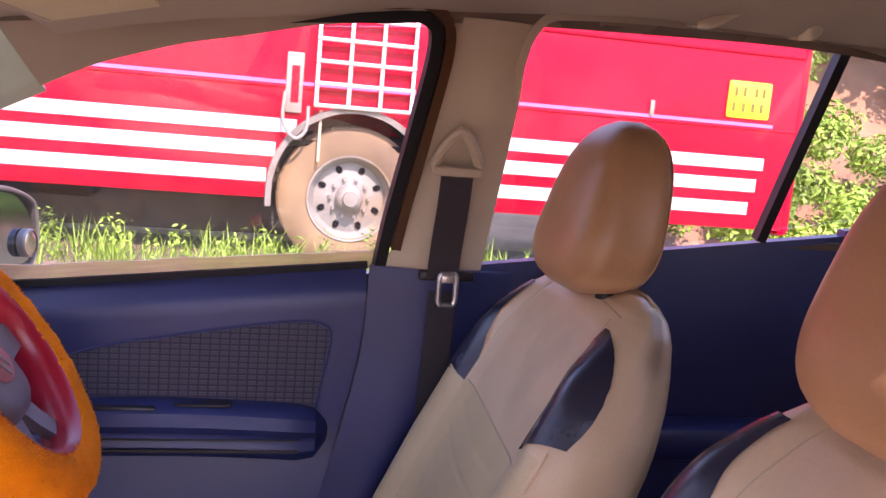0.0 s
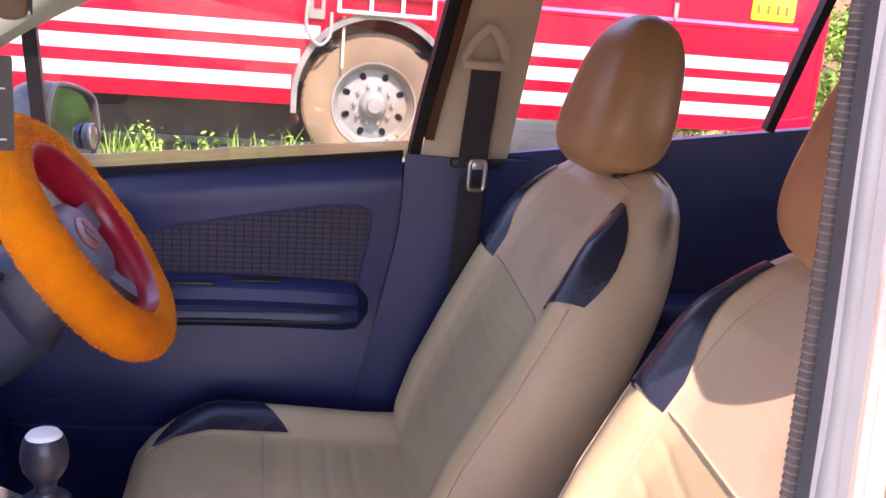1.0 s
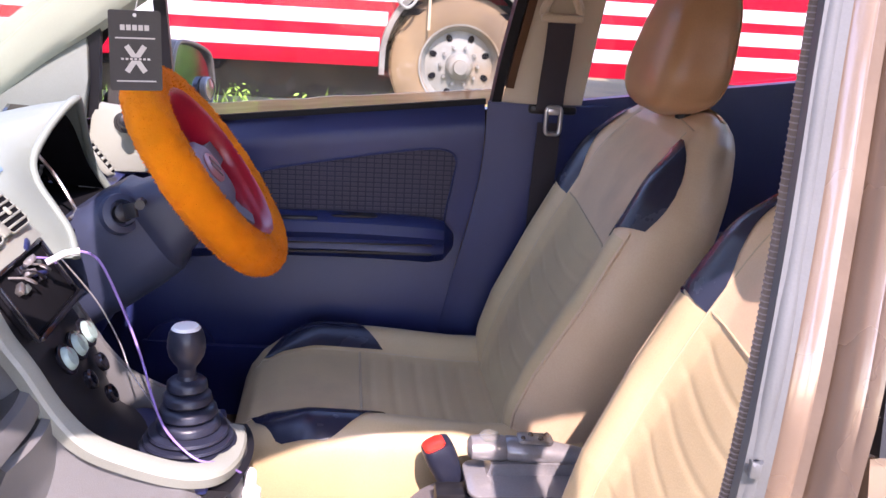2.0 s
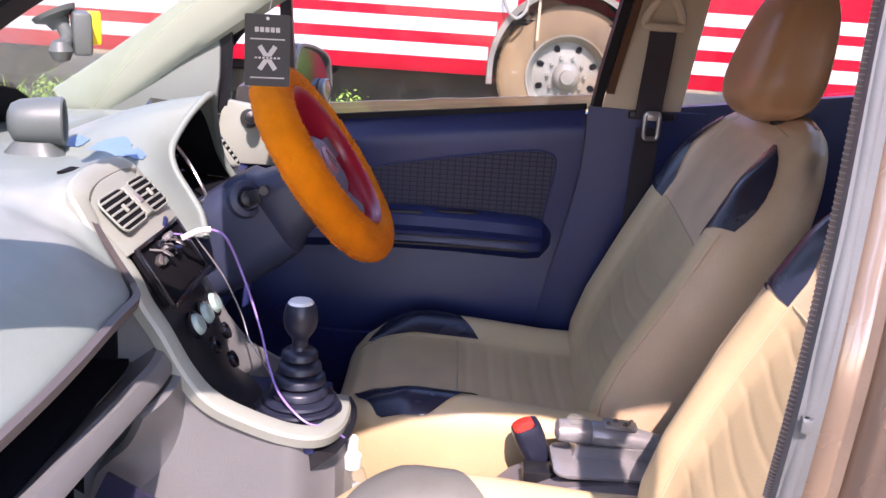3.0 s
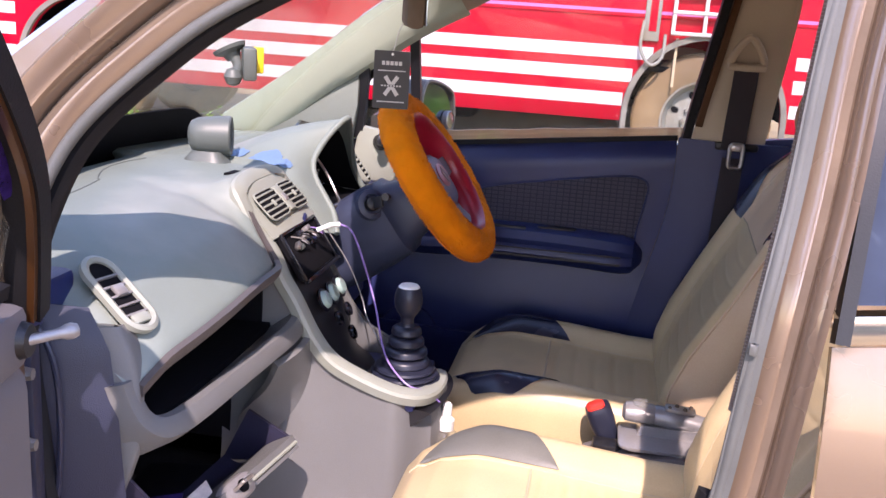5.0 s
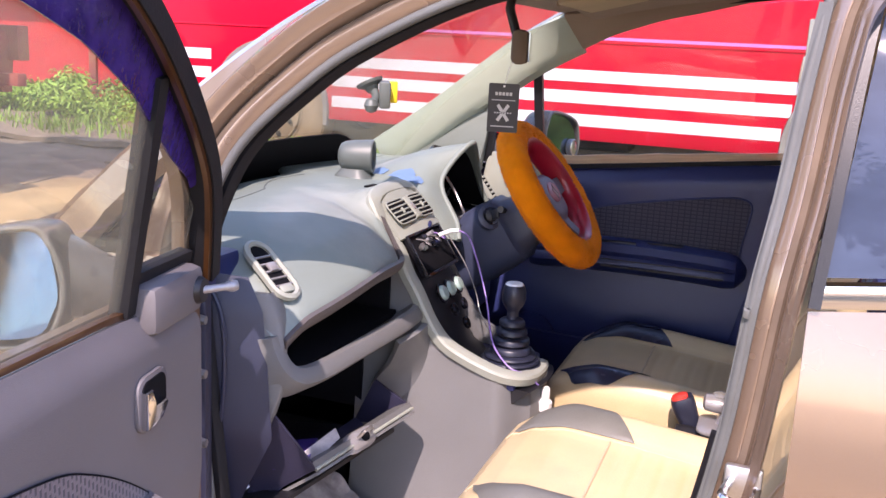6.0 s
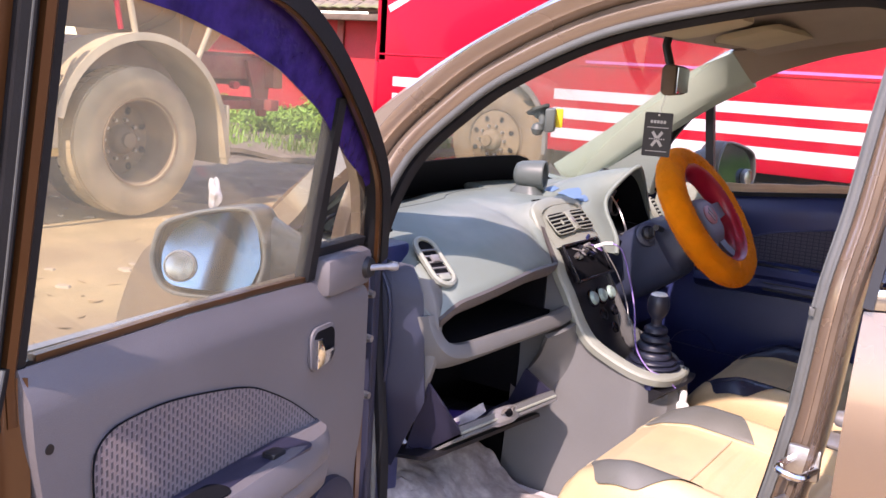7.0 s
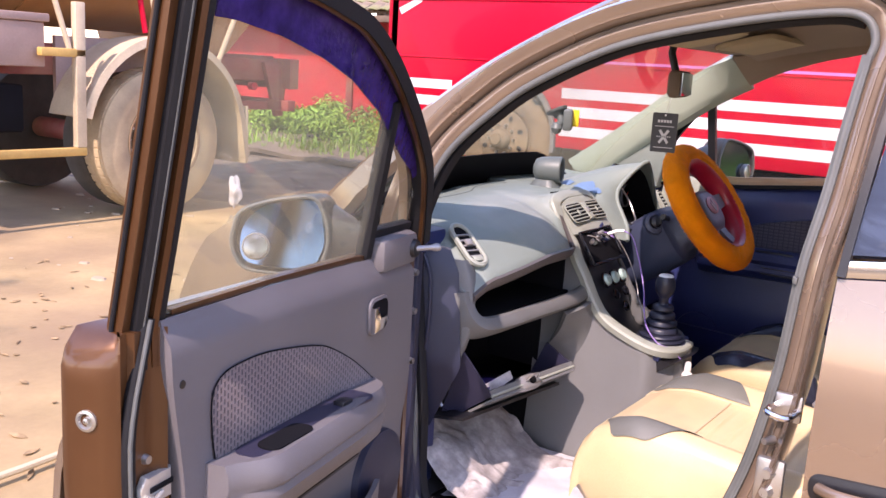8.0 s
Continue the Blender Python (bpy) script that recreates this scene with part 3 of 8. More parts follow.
for _ in range(260):
    x, y, s = rnd.uniform(-7, -1.0), rnd.uniform(-4.5, 5.5), rnd.uniform(0.012, 0.06)
    z = ground_height(x, y)
    r = [V(x + s * rnd.uniform(0.7, 1.2) * math.cos(a), y + s * rnd.uniform(0.5, 0.9) * math.sin(a), z) for a in [k * 1.0472 for k in range(6)]]
    loft(chips, [r, [V(p.x * 0.8 + x * 0.2, p.y * 0.8 + y * 0.2, z + s * 0.22) for p in r]])
mesh_thing("stone_chips", chips, STONE, "pale stone chips and rubble on the dusty yard", "stones", kind="stuff")
flakes = bmesh.new()
rnd = random.Random(47)
for _ in range(650):
    near = rnd.random() < 0.7
    x, y = (rnd.uniform(-4.2, -0.95), rnd.uniform(-2.2, 2.2)) if near else (rnd.uniform(-7, -1), rnd.uniform(-4, 4.5))
    z, a0, w, l = ground_height(x, y) + 0.004, rnd.uniform(0, 6.28), rnd.uniform(0.004, 0.014), rnd.uniform(0.012, 0.045)
    e, f = V(math.cos(a0), math.sin(a0), rnd.uniform(-0.12, 0.12)), V(-math.sin(a0), math.cos(a0), rnd.uniform(-0.2, 0.2))
    c = V(x, y, z + 0.004)
    ring = [c - e * l, c - e * l * 0.3 + f * w, c + e * l * 0.4 + f * w * 0.8, c + e * l, c + e * l * 0.3 - f * w * 0.9, c - e * l * 0.4 - f * w]
    loft(flakes, [[p - V(0, 0, 0.002) for p in ring], ring])
mesh_thing("leaf_litter", flakes, LITTER, "dry brown leaves and chips scattered over the yard", "leaf litter", kind="stuff")
bm = bmesh.new()
sheet(bm, lambda u, v: (lambda a, b, r: (-5.47 + 0.05 * r * math.cos(a) * math.sin(b), 3.02 + 0.05 * r * math.sin(a) * math.sin(b), 0.16 + 0.105 * r * math.cos(b)))(6.283 * u, 0.05 + 3.04 * v, 1 + 0.6 * noise.noise(V(1.3 * math.cos(6.283 * u), 1.3 * math.sin(6.283 * u), 3 * v))), 24, 16, 0.002)
mesh_thing("plastic_bag", bm, PAPER_WHITE, "crumpled white plastic bag beside the lorry wheel", "bag")

# ---- bus ----
BUS_Y = 6.37
HUB_Z = 0.557


def road_wheel(name, parent, x, y, z, r, width, face, tyre_mat, rim_mat, dish, way="y"):
    """A lorry or bus wheel with tread blocks, dished rim, hub and nuts. face: which way its outside looks."""
    m = axis((x, y, z), (0, face, 0) if way == "y" else (face, 0, 0))
    w = part(name, revolve(bmesh.new(), [(r * 0.56, -width), (r * 0.6, -width * 1.02), (r * 0.9, -width), (r * 0.985, -width * 0.9), (r, -width * 0.8), (r, -width * 0.2), (r * 0.985, -width * 0.1), (r * 0.9, 0), (r * 0.78, 0.012), (r * 0.62, 0.008), (r * 0.565, -0.01), (r * 0.55, -0.04)], m, 56, False), tyre_mat, parent)
    bm = bmesh.new()
    for k in range(48):
        a = 2 * math.pi * k / 48
        t = m @ Matrix.Rotation(a, 4, "Z")
        for s in (0.16, 0.62):
            box(bm, (r - 0.012, -r * 0.050, -width * (s + 0.28)), (r + 0.003, r * 0.050, -width * s), 0, t)
    part("tyre_tread", bm, tyre_mat, w)["kind"] = "stuff"
    part("rim", revolve(bmesh.new(), [(r * 0.575, 0.012), (r * 0.6, 0.016), (r * 0.6, 0.004), (r * 0.55, -0.02), (r * 0.53, -dish * 0.6), (r * 0.49, -dish), (r * 0.3, -dish + 0.03), (r * 0.22, -dish + 0.035), (0.001, -dish + 0.035)], m, 48, False), rim_mat, w)
    part("hub", revolve(bmesh.new(), [(r * 0.2, -dish + 0.03), (r * 0.19, -dish + 0.1), (r * 0.15, -dish + 0.13), (r * 0.11, -dish + 0.14), (r * 0.1, -dish + 0.17), (0.001, -dish + 0.175)], m, 28, False), rim_mat, w)
    for k in range(10):
        a = 2 * math.pi * k / 10
        c = m @ V(r * 0.27 * math.cos(a), r * 0.27 * math.sin(a), -dish + 0.03)
        e = m @ V(r * 0.27 * math.cos(a), r * 0.27 * math.sin(a), -dish + 0.065)
        part("wheel_nut", cyl(bmesh.new(), c, e, 0.017, 0.014, 6), STEEL, w)
    for k in range(8):
        a = 2 * math.pi * (k + 0.5) / 8
        part("rim_hole", prism(bmesh.new(), [(0.035 * math.cos(t), 0.026 * math.sin(t)) for t in [j * 0.6283 for j in range(10)]], 0.003, m @ Matrix.Rotation(a, 4, "Z") @ Matrix.Translation((r * 0.41, 0, -dish + 0.0175))), VOID, w)
    return w


bus = thing("bus", "red bus with three white stripes along its side, parked", "bus")


ARCHES = (0.65, -4.92)
FRONT, TAIL, SKIRT, TOP = -6.52, 4.47, 0.53, 3.15


def bus_side_outline(x0, x1, zlow, ztop):
    pts = [(x0, ztop), (x0, zlow)]
    for cx in sorted(ARCHES):
        if x0 < cx < x1:
            for k in range(25):
                a = math.pi - math.pi * k / 24
                pts.append((cx + 0.63 * math.cos(a), max(zlow, 0.60 + 0.64 * math.sin(a)) if 0 < k < 24 else zlow))
    pts += [(x1, zlow), (x1, ztop)]
    return pts


YZ = Matrix.Translation((0, BUS_Y + 0.06, 0)) @ Matrix.Rotation(radians(90), 4, "X")
part("side_panel", prism(bmesh.new(), bus_side_outline(FRONT, TAIL, SKIRT, 2.12), 0.06, YZ, 0.004), BUSRED, bus)
part("far_side_panel", new_box((FRONT, BUS_Y + 2.44, SKIRT), (TAIL, BUS_Y + 2.5, 2.12)), BUSRED, bus)
part("front_panel", new_box((FRONT - 0.10, BUS_Y + 0.02, SKIRT), (FRONT + 0.03, BUS_Y + 2.48, 1.55), 0.05), BUSRED, bus)
part("front_post", new_box((FRONT - 0.06, BUS_Y, 1.3), (FRONT + 0.12, BUS_Y + 0.1, TOP), 0.03), BUSRED, bus)
part("tail_panel", new_box((TAIL - 0.03, BUS_Y + 0.02, SKIRT - 0.05), (TAIL + 0.10, BUS_Y + 2.48, TOP), 0.05), BUSRED, bus)
part("roof", sheet(bmesh.new(), lambda u, v: (FRONT - 0.08 + (TAIL - FRONT + 0.16) * u, BUS_Y + 2.5 * v, TOP - 0.02 + 0.16 * math.sin(math.pi * v) ** 0.6), 4, 20, 0.05), BUSRED, bus)
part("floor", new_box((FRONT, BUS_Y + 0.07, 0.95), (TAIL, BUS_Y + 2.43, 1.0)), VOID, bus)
part("cantrail", new_box((FRONT, BUS_Y, 2.86), (TAIL, BUS_Y + 0.06, TOP), 0.01), BUSRED, bus)
xw = FRONT + 0.25
while xw < TAIL - 1.0:
    wf = part("window", new_box((xw, BUS_Y + 0.02, 2.14), (xw + 0.05, BUS_Y + 0.06, 2.85), 0.008), BLACK, bus)
    g = part("glass", new_box((xw + 0.051, BUS_Y + 0.035, 2.14), (xw + 1.13, BUS_Y + 0.041, 2.85)), GLASS_TINT, wf)
    xw += 1.14
for i, (zt, zb) in enumerate(((1.150, 1.045), (0.965, 0.855), (0.762, 0.655))):
    spans = []
    for x0, x1 in ((FRONT + 0.22, ARCHES[1] - 0.70), (ARCHES[1] + 0.70, ARCHES[0] - (0.46, 0.61, 0.67)[i]), (ARCHES[0] + 0.68, 4.21 - 0.05 * i)):
        part("stripe", new_box((x0, BUS_Y - 0.004, zb), (x1, BUS_Y + 0.001, zt)), BUSWHITE, bus, "white painted stripe")
part("pinstripe", new_box((-3.9, BUS_Y - 0.005, 1.415), (4.25, BUS_Y + 0.001, 1.442)), BUSLINE, bus, "pink moulding line")
part("seam_moulding", new_box((FRONT, BUS_Y - 0.010, 1.385), (TAIL, BUS_Y - 0.001, 1.405), 0.003), BUSRED, bus)
part("upper_moulding", new_box((FRONT, BUS_Y - 0.012, 2.02), (TAIL, BUS_Y - 0.001, 2.06), 0.003), BUSRED, bus)
for cx in ARCHES:
    pts = [V(cx + 0.645 * math.cos(a), BUS_Y - 0.01, 0.60 + 0.655 * math.sin(a)) for a in [math.pi * k / 28 for k in range(29)]]
    pts = [V(cx + 0.645, BUS_Y - 0.01, 0.47)] + pts + [V(cx - 0.645, BUS_Y - 0.01, 0.47)]
    part("wheel_arch", sweep(bmesh.new(), pts, [(-0.022, -0.01), (-0.022, 0.03), (0.022, 0.035), (0.028, 0.0), (0.022, -0.012)], V(0, -1, 0)), ARCHGREY, bus, "dusty grey wheel-arch edge")
    pts2 = [V(cx + 0.66 * math.cos(a), BUS_Y + 0.34, 0.60 + 0.67 * math.sin(a)) for a in [math.pi * k / 24 for k in range(25)]]
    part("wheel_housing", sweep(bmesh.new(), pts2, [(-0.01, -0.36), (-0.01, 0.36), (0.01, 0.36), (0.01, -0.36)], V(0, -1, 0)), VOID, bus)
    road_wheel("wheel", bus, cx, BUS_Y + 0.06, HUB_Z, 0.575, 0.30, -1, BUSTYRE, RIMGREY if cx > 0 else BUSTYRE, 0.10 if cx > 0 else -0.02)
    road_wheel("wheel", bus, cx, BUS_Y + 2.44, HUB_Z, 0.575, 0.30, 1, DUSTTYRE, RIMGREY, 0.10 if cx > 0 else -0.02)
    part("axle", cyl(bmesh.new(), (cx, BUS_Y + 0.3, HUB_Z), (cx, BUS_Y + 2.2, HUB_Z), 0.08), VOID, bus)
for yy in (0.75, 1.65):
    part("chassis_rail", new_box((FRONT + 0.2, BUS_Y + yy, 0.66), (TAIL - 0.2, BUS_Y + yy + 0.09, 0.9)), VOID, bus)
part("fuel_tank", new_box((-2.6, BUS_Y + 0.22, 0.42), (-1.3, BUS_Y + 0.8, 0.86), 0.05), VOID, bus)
# white tube grille over the rear wheel
gb = bmesh.new()
for k in range(4):
    x = 0.325 + 0.248 * k
    tube(gb, [(x, BUS_Y - 0.05, 1.29), (x, BUS_Y - 0.05, 2.02)], 0.017, 8)
grille = part("ladder_guard", gb, BUSWHITE, bus, "white tubular guard bars")
for k in range(5):
    z = 1.275 + 0.168 * k
    part("bar", tube(bmesh.new(), [(0.31, BUS_Y - 0.06, z), (1.085, BUS_Y - 0.06, z)], 0.017, 8), BUSWHITE, grille)
for x, z in ((0.325, 1.4), (1.07, 1.4), (0.325, 1.96), (1.07, 1.96)):
    part("stay", tube(bmesh.new(), [(x, BUS_Y - 0.05, z), (x, BUS_Y + 0.02, z)], 0.014, 6), BUSWHITE, grille)
# fuel flap and hose loop ahead of the wheel
flap = part("filler_flap", new_box((0.09, BUS_Y - 0.03, 1.20), (0.22, BUS_Y - 0.002, 1.66), 0.01), RIMGREY, bus, "whitish filler flap with red decal")
part("decal", new_box((0.13, BUS_Y - 0.034, 1.28), (0.19, BUS_Y - 0.0302, 1.56)), BUSRED, flap)
part("hose_loop", tube(bmesh.new(), curve([(0.09, BUS_Y - 0.03, 1.36), (0.08, BUS_Y - 0.07, 1.14), (0.17, BUS_Y - 0.08, 1.01), (0.26, BUS_Y - 0.06, 1.08), (0.27, BUS_Y - 0.03, 1.26)], 5), 0.014, 8), RIMGREY, bus)
# one narrow pale upright strip on the flank
for x, z, L in ((0.36, 1.24, 0.40),):
    part("pale_streak", new_box((x, BUS_Y - 0.014, z - L), (x + 0.022, BUS_Y - 0.011, z)), GUARD, bus)
# dark box added below the bus to stand in for its shade
part("underbus_shade", new_box((-2.4, BUS_Y + 0.55, 0.16), (0.3, BUS_Y + 1.9, 0.62), 0.03), TYRE, bus, "added dark box for the shade under the bus")
# yellow side plate with dark bars
plate = part("yellow_plate", prism(bmesh.new(), rounded(0.40, 0.31, 0.02), 0.012, Matrix.Translation((3.99, BUS_Y - 0.001, 1.635)) @ Matrix.Rotation(radians(90), 4, "X"), 0.002), YELLOW, bus, "yellow plate with two rows of dark marks")
for row, marks in ((0.065, (-0.13, -0.05, 0.06, 0.13)), (-0.065, (-0.14, -0.05, 0.04, 0.12))):
    for dx in marks:
        part("mark", new_box((3.99 + dx - 0.014, BUS_Y - 0.016, 1.635 + row - 0.038), (3.99 + dx + 0.014, BUS_Y - 0.0132, 1.635 + row + 0.038)), MARK, plate)
part("reflector", new_box((3.09, BUS_Y - 0.02, 1.43), (3.13, BUS_Y - 0.002, 1.56), 0.005), RIMGREY, bus)
part("front_emblem", prism(bmesh.new(), [(-6.42, 1.93), (-6.02, 2.10), (-6.10, 2.0), (-6.38, 1.86)], 0.004, Matrix.Translation((0, BUS_Y - 0.001, 0)) @ Matrix.Rotation(radians(90), 4, "X")), BUSWHITE, bus, "white painted swoosh")

# ---- tanker lorry ----
LX = -5.70
lorry = thing("tanker_lorry", "dusty orange tanker lorry with red chassis, seen at its rear wheels", "lorry")
for yy in (2.42, 0.55 - 1.6):
    for sx, fc in ((LX, 1), (LX - 2.3, -1)):
        road_wheel("wheel", lorry, sx, yy, 0.575, 0.575, 0.27, fc, DUSTTYRE, RIMBROWN, 0.30, "x")
        w = part("inner_tyre", revolve(bmesh.new(), [(0.3, -0.30), (0.54, -0.31), (0.555, -0.35), (0.555, -0.52), (0.54, -0.56), (0.3, -0.57)], axis((sx, yy, 0.555), (fc, 0, 0)), 40), TYRE, lorry)
    part("axle", cyl(bmesh.new(), (LX - 0.3, yy, 0.555), (LX - 2.0, yy, 0.555), 0.09), RUSTRED, lorry)
for cy in (2.47,):
    arc = [V(LX - 0.22, cy - 0.78 * math.cos(a), 0.58 + 0.80 * math.sin(a)) for a in [radians(14 + 156 * k / 30) for k in range(31)]] + [V(LX - 0.22, cy + 0.82, 0.42)]
    part("mudguard", sweep(bmesh.new(), arc, [(-0.012, -0.24), (-0.03, 0.24), (0.03, 0.25), (0.03, 0.22), (0.012, -0.24)], V(1, 0, 0)), GUARD, lorry, "cream curved mudguard")
    part("mudguard_flap", new_box((LX - 0.44, cy + 0.80, 0.36), (LX + 0.02, cy + 0.83, 0.86), 0.006), GUARD, lorry)
    part("inner_guard", new_box((LX - 0.5, cy - 0.7, 0.9), (LX - 0.46, cy + 0.7, 1.36)), PINKBOX, lorry)
for sx in (LX - 0.55, LX - 1.75):
    part("chassis_rail", new_box((sx - 0.05, -3.4, 1.06), (sx + 0.05, 4.1, 1.30), 0.01), RUSTRED, lorry)
part("side_beam", new_box((LX - 0.45, 3.15, 1.07), (LX - 0.37, 4.05, 1.27), 0.01), RUSTRED, lorry)
part("tail_beam", new_box((LX - 2.0, 4.02, 1.0), (LX - 0.2, 4.14, 1.28), 0.01), RUSTRED, lorry)
part("tail_bracket", prism(bmesh.new(), [(3.80, 1.24), (4.10, 1.24), (4.05, 0.74), (3.96, 0.74)], 0.05, Matrix.Translation((LX - 0.36, 0, 0)) @ Matrix(((0, 0, 1, 0), (1, 0, 0, 0), (0, 1, 0, 0), (0, 0, 0, 1))), 0.006), RUSTRED, lorry)
part("underrun_bar", new_box((LX - 2.1, 3.9, 0.80), (LX - 0.1, 4.0, 0.90), 0.01), RUSTRED, lorry)
part("underrun_rail", new_box((LX - 0.42, 3.2, 0.80), (LX - 0.36, 3.95, 0.88), 0.008), RUSTRED, lorry)
part("tail_lamp", cyl(bmesh.new(), (LX - 0.32, 3.63, 1.02), (LX - 0.26, 3.63, 1.02), 0.035), REDVINYL, lorry)
tank_m = axis((LX - 1.15, -3.6, 2.22), (0, 1, 0))
part("tank", revolve(bmesh.new(), [(0.01, -0.15), (0.5, -0.1), (0.75, 0), (0.79, 0.1)] + [(0.79, 0.1 + 0.9 * k) for k in range(1, 9)] + [(0.75, 7.5), (0.5, 7.62), (0.01, 7.66)], tank_m @ Matrix.Diagonal((1.35, 1.0, 1, 1)), 48), TANKTAN, lorry)
for k in range(5):
    yb = -2.8 + 1.45 * k
    part("tank_band", revolve(bmesh.new(), [(0.785, 0), (0.80, 0), (0.80, 0.07), (0.785, 0.07)], axis((LX - 1.15, yb, 2.22), (0, 1, 0)) @ Matrix.Diagonal((1.35, 1.0, 1, 1)), 40, False), TANKTAN, lorry)
for yb in (-2.2, 0.2, 3.3):
    part("tank_saddle", prism(bmesh.new(), [(LX - 1.9, 1.28), (LX - 0.4, 1.28), (LX - 0.15, 1.85), (LX - 2.15, 1.85)], 0.12, Matrix.Translation((0, yb, 0)) @ Matrix.Rotation(radians(90), 4, "X")), TANKTAN, lorry)
part("saddle_gusset", prism(bmesh.new(), [(3.15, 1.30), (3.45, 1.30), (3.9, 1.75), (3.15, 1.75)], 0.06, Matrix.Translation((LX - 0.50, 0, 0)) @ Matrix(((0, 0, 1, 0), (1, 0, 0, 0), (0, 1, 0, 0), (0, 0, 0, 1)))), TANKTAN, lorry)
part("strut", tube(bmesh.new(), [(LX - 0.1, 2.45, 1.38), (LX - 0.15, 2.38, 1.9)], 0.025, 8), GUARD, lorry)
part("strut", tube(bmesh.new(), [(LX - 0.1, 3.02, 1.16), (LX - 0.15, 3.35, 1.75)], 0.022, 8), GUARD, lorry)
part("red_hose", tube(bmesh.new(), [(LX - 0.12, 2.33, 1.42), (LX - 0.2, 2.30, 1.9)], 0.022, 8), BUSRED, lorry)
part("side_box", new_box((LX - 0.5, 0.2, 1.13), (LX - 0.05, 1.43, 1.44), 0.012), PINKBOX, lorry, "faded side locker with a proud lid")
part("box_lid", new_box((LX - 0.5, 0.18, 1.442), (LX - 0.03, 1.46, 1.50), 0.01), PINKBOX, lorry)
part("battery_tray", new_box((LX - 0.6, 0.1, 0.66), (LX - 0.2, 1.35, 1.0), 0.02), VOID, lorry)
for z in (0.53, 1.24):
    part("guard_rail", new_box((LX - 0.03, -0.6 if z < 1 else 1.35, z - 0.03), (LX + 0.03, 1.70, z + 0.03), 0.008), AMBER, lorry)
part("guard_post", new_box((LX - 0.03, 1.62, 0.56), (LX + 0.03, 1.70, 1.60), 0.008), GUARD, lorry)
part("guard_post", new_box((LX - 0.03, 0.1, 0.56), (LX + 0.03, 0.17, 1.12), 0.008), GUARD, lorry)
part("guard_brace", tube(bmesh.new(), [(LX, 1.60, 1.22), (LX - 0.05, 1.48, 1.7)], 0.02, 8), GUARD, lorry)
lorry.location.y += 0.06

# ---- car body: +x to its tail, +y to the driver's side ----
car = thing("car", "brown metallic hatchback with its passenger door open", "car")


def side_out(p):
    """Outward way of the car's flank at p."""
    s = -1 if p.y < 0 else 1
    return V(0, s, 0.22 if p.z > 1.0 else 0.0).normalized()


def half_width(x, z):
    w = 0.772 - 0.06 * max(0, (z - 0.72) / 0.35) ** 2 - 0.05 * max(0, (0.5 - z) / 0.3) ** 2
    w -= 0.07 * max(0, (-1.3 - x) / 0.35) ** 2.2 + 0.18 * max(0, (x - 1.15) / 0.75) ** 2
    return w


def flank(x0, x1, z0, z1, s, nu=16, nv=14):
    """A body panel on side s; z0 and z1 may follow x."""
    za = z0 if callable(z0) else (lambda x: z0)
    zb = z1 if callable(z1) else (lambda x: z1)

    def f(u, v):
        x = x0 + (x1 - x0) * u
        z = za(x) + (zb(x) - za(x)) * v
        return (x, s * half_width(x, z), z)
    return sheet(bmesh.new(), f, nu, nv, 0.012 * (1 if s < 0 else -1))


def arch_low(cx, base=0.22):
    return lambda x: max(base, 0.30 + math.sqrt(max(0, 0.335 ** 2 - (x - cx) ** 2))) if abs(x - cx) < 0.335 else base


belt = lambda x: lerp([(-1.2, 0.93), (-0.55, 0.965), (0.02, 1.025), (0.8, 1.12), (1.4, 1.2)], x)
for s in (-1, 1):
    part("front_wing", flank(-1.62, -0.86, arch_low(-1.24), lambda x: lerp([(-1.62, 0.59), (-1.58, 0.66), (-1.54, 0.717), (-1.50, 0.775), (-1.445, 0.84), (-1.36, 0.89), (-1.2, 0.93), (-0.8, 0.95)], x), s, 40, 12), BROWN, car)
    part("rear_wing", flank(0.98, 1.72, arch_low(0.98), lambda x: lerp([(0.9, 1.12), (1.72, 1.2)], x), s, 36, 12), BROWN, car)
    part("sill", new_box((-0.86, s * 0.70 - 0.06, 0.19), (0.98, s * 0.70 + 0.05, 0.31), 0.02), BROWN, car)
    for cx in (-1.24, 0.98):
        m = axis((cx, s * 0.74, 0.29), (0, s, 0))
        w = part("wheel", revolve(bmesh.new(), [(0.19, -0.17), (0.27, -0.175), (0.29, -0.15), (0.29, -0.03), (0.275, 0), (0.2, 0.005), (0.185, -0.01)], m, 44, False), TYRE, car)
        part("rim", revolve(bmesh.new(), [(0.187, -0.005), (0.17, -0.03), (0.08, -0.02), (0.03, -0.015), (0.001, -0.015)], m, 30, False), STEEL, w)
        part("wheel_well", revolve(bmesh.new(), [(0.34, -0.3), (0.345, -0.02), (0.335, -0.02), (0.33, -0.29), (0.001, -0.29), (0.001, -0.3)], m, 30, False), VOID, car)
part("driver_front_door_skin", flank(-0.85, 0.05, 0.24, lambda x: belt(x) - 0.01, 1), BROWN, car)
part("driver_rear_door_skin", flank(0.06, 0.97, 0.24, lambda x: belt(x) - 0.01, 1), BROWN, car)
part("bonnet", sheet(bmesh.new(), lambda u, v: (-1.60 + 0.38 * u, (-1 + 2 * v) * (0.54 + 0.15 * u ** 0.5), lerp([(0, 0.66), (0.2, 0.77), (0.4, 0.855), (0.65, 0.91), (1, 0.965)], u) - 0.03 * (2 * v - 1) ** 4), 16, 20, 0.012), BROWN, car)
part("cowl_panel", sheet(bmesh.new(), lambda u, v: (-1.235 + 0.10 * u - 0.10 * (2 * v - 1) ** 2 * -1, (-1 + 2 * v) * 0.66, 0.945 - 0.01 * u), 3, 12, 0.01), VOID, car)
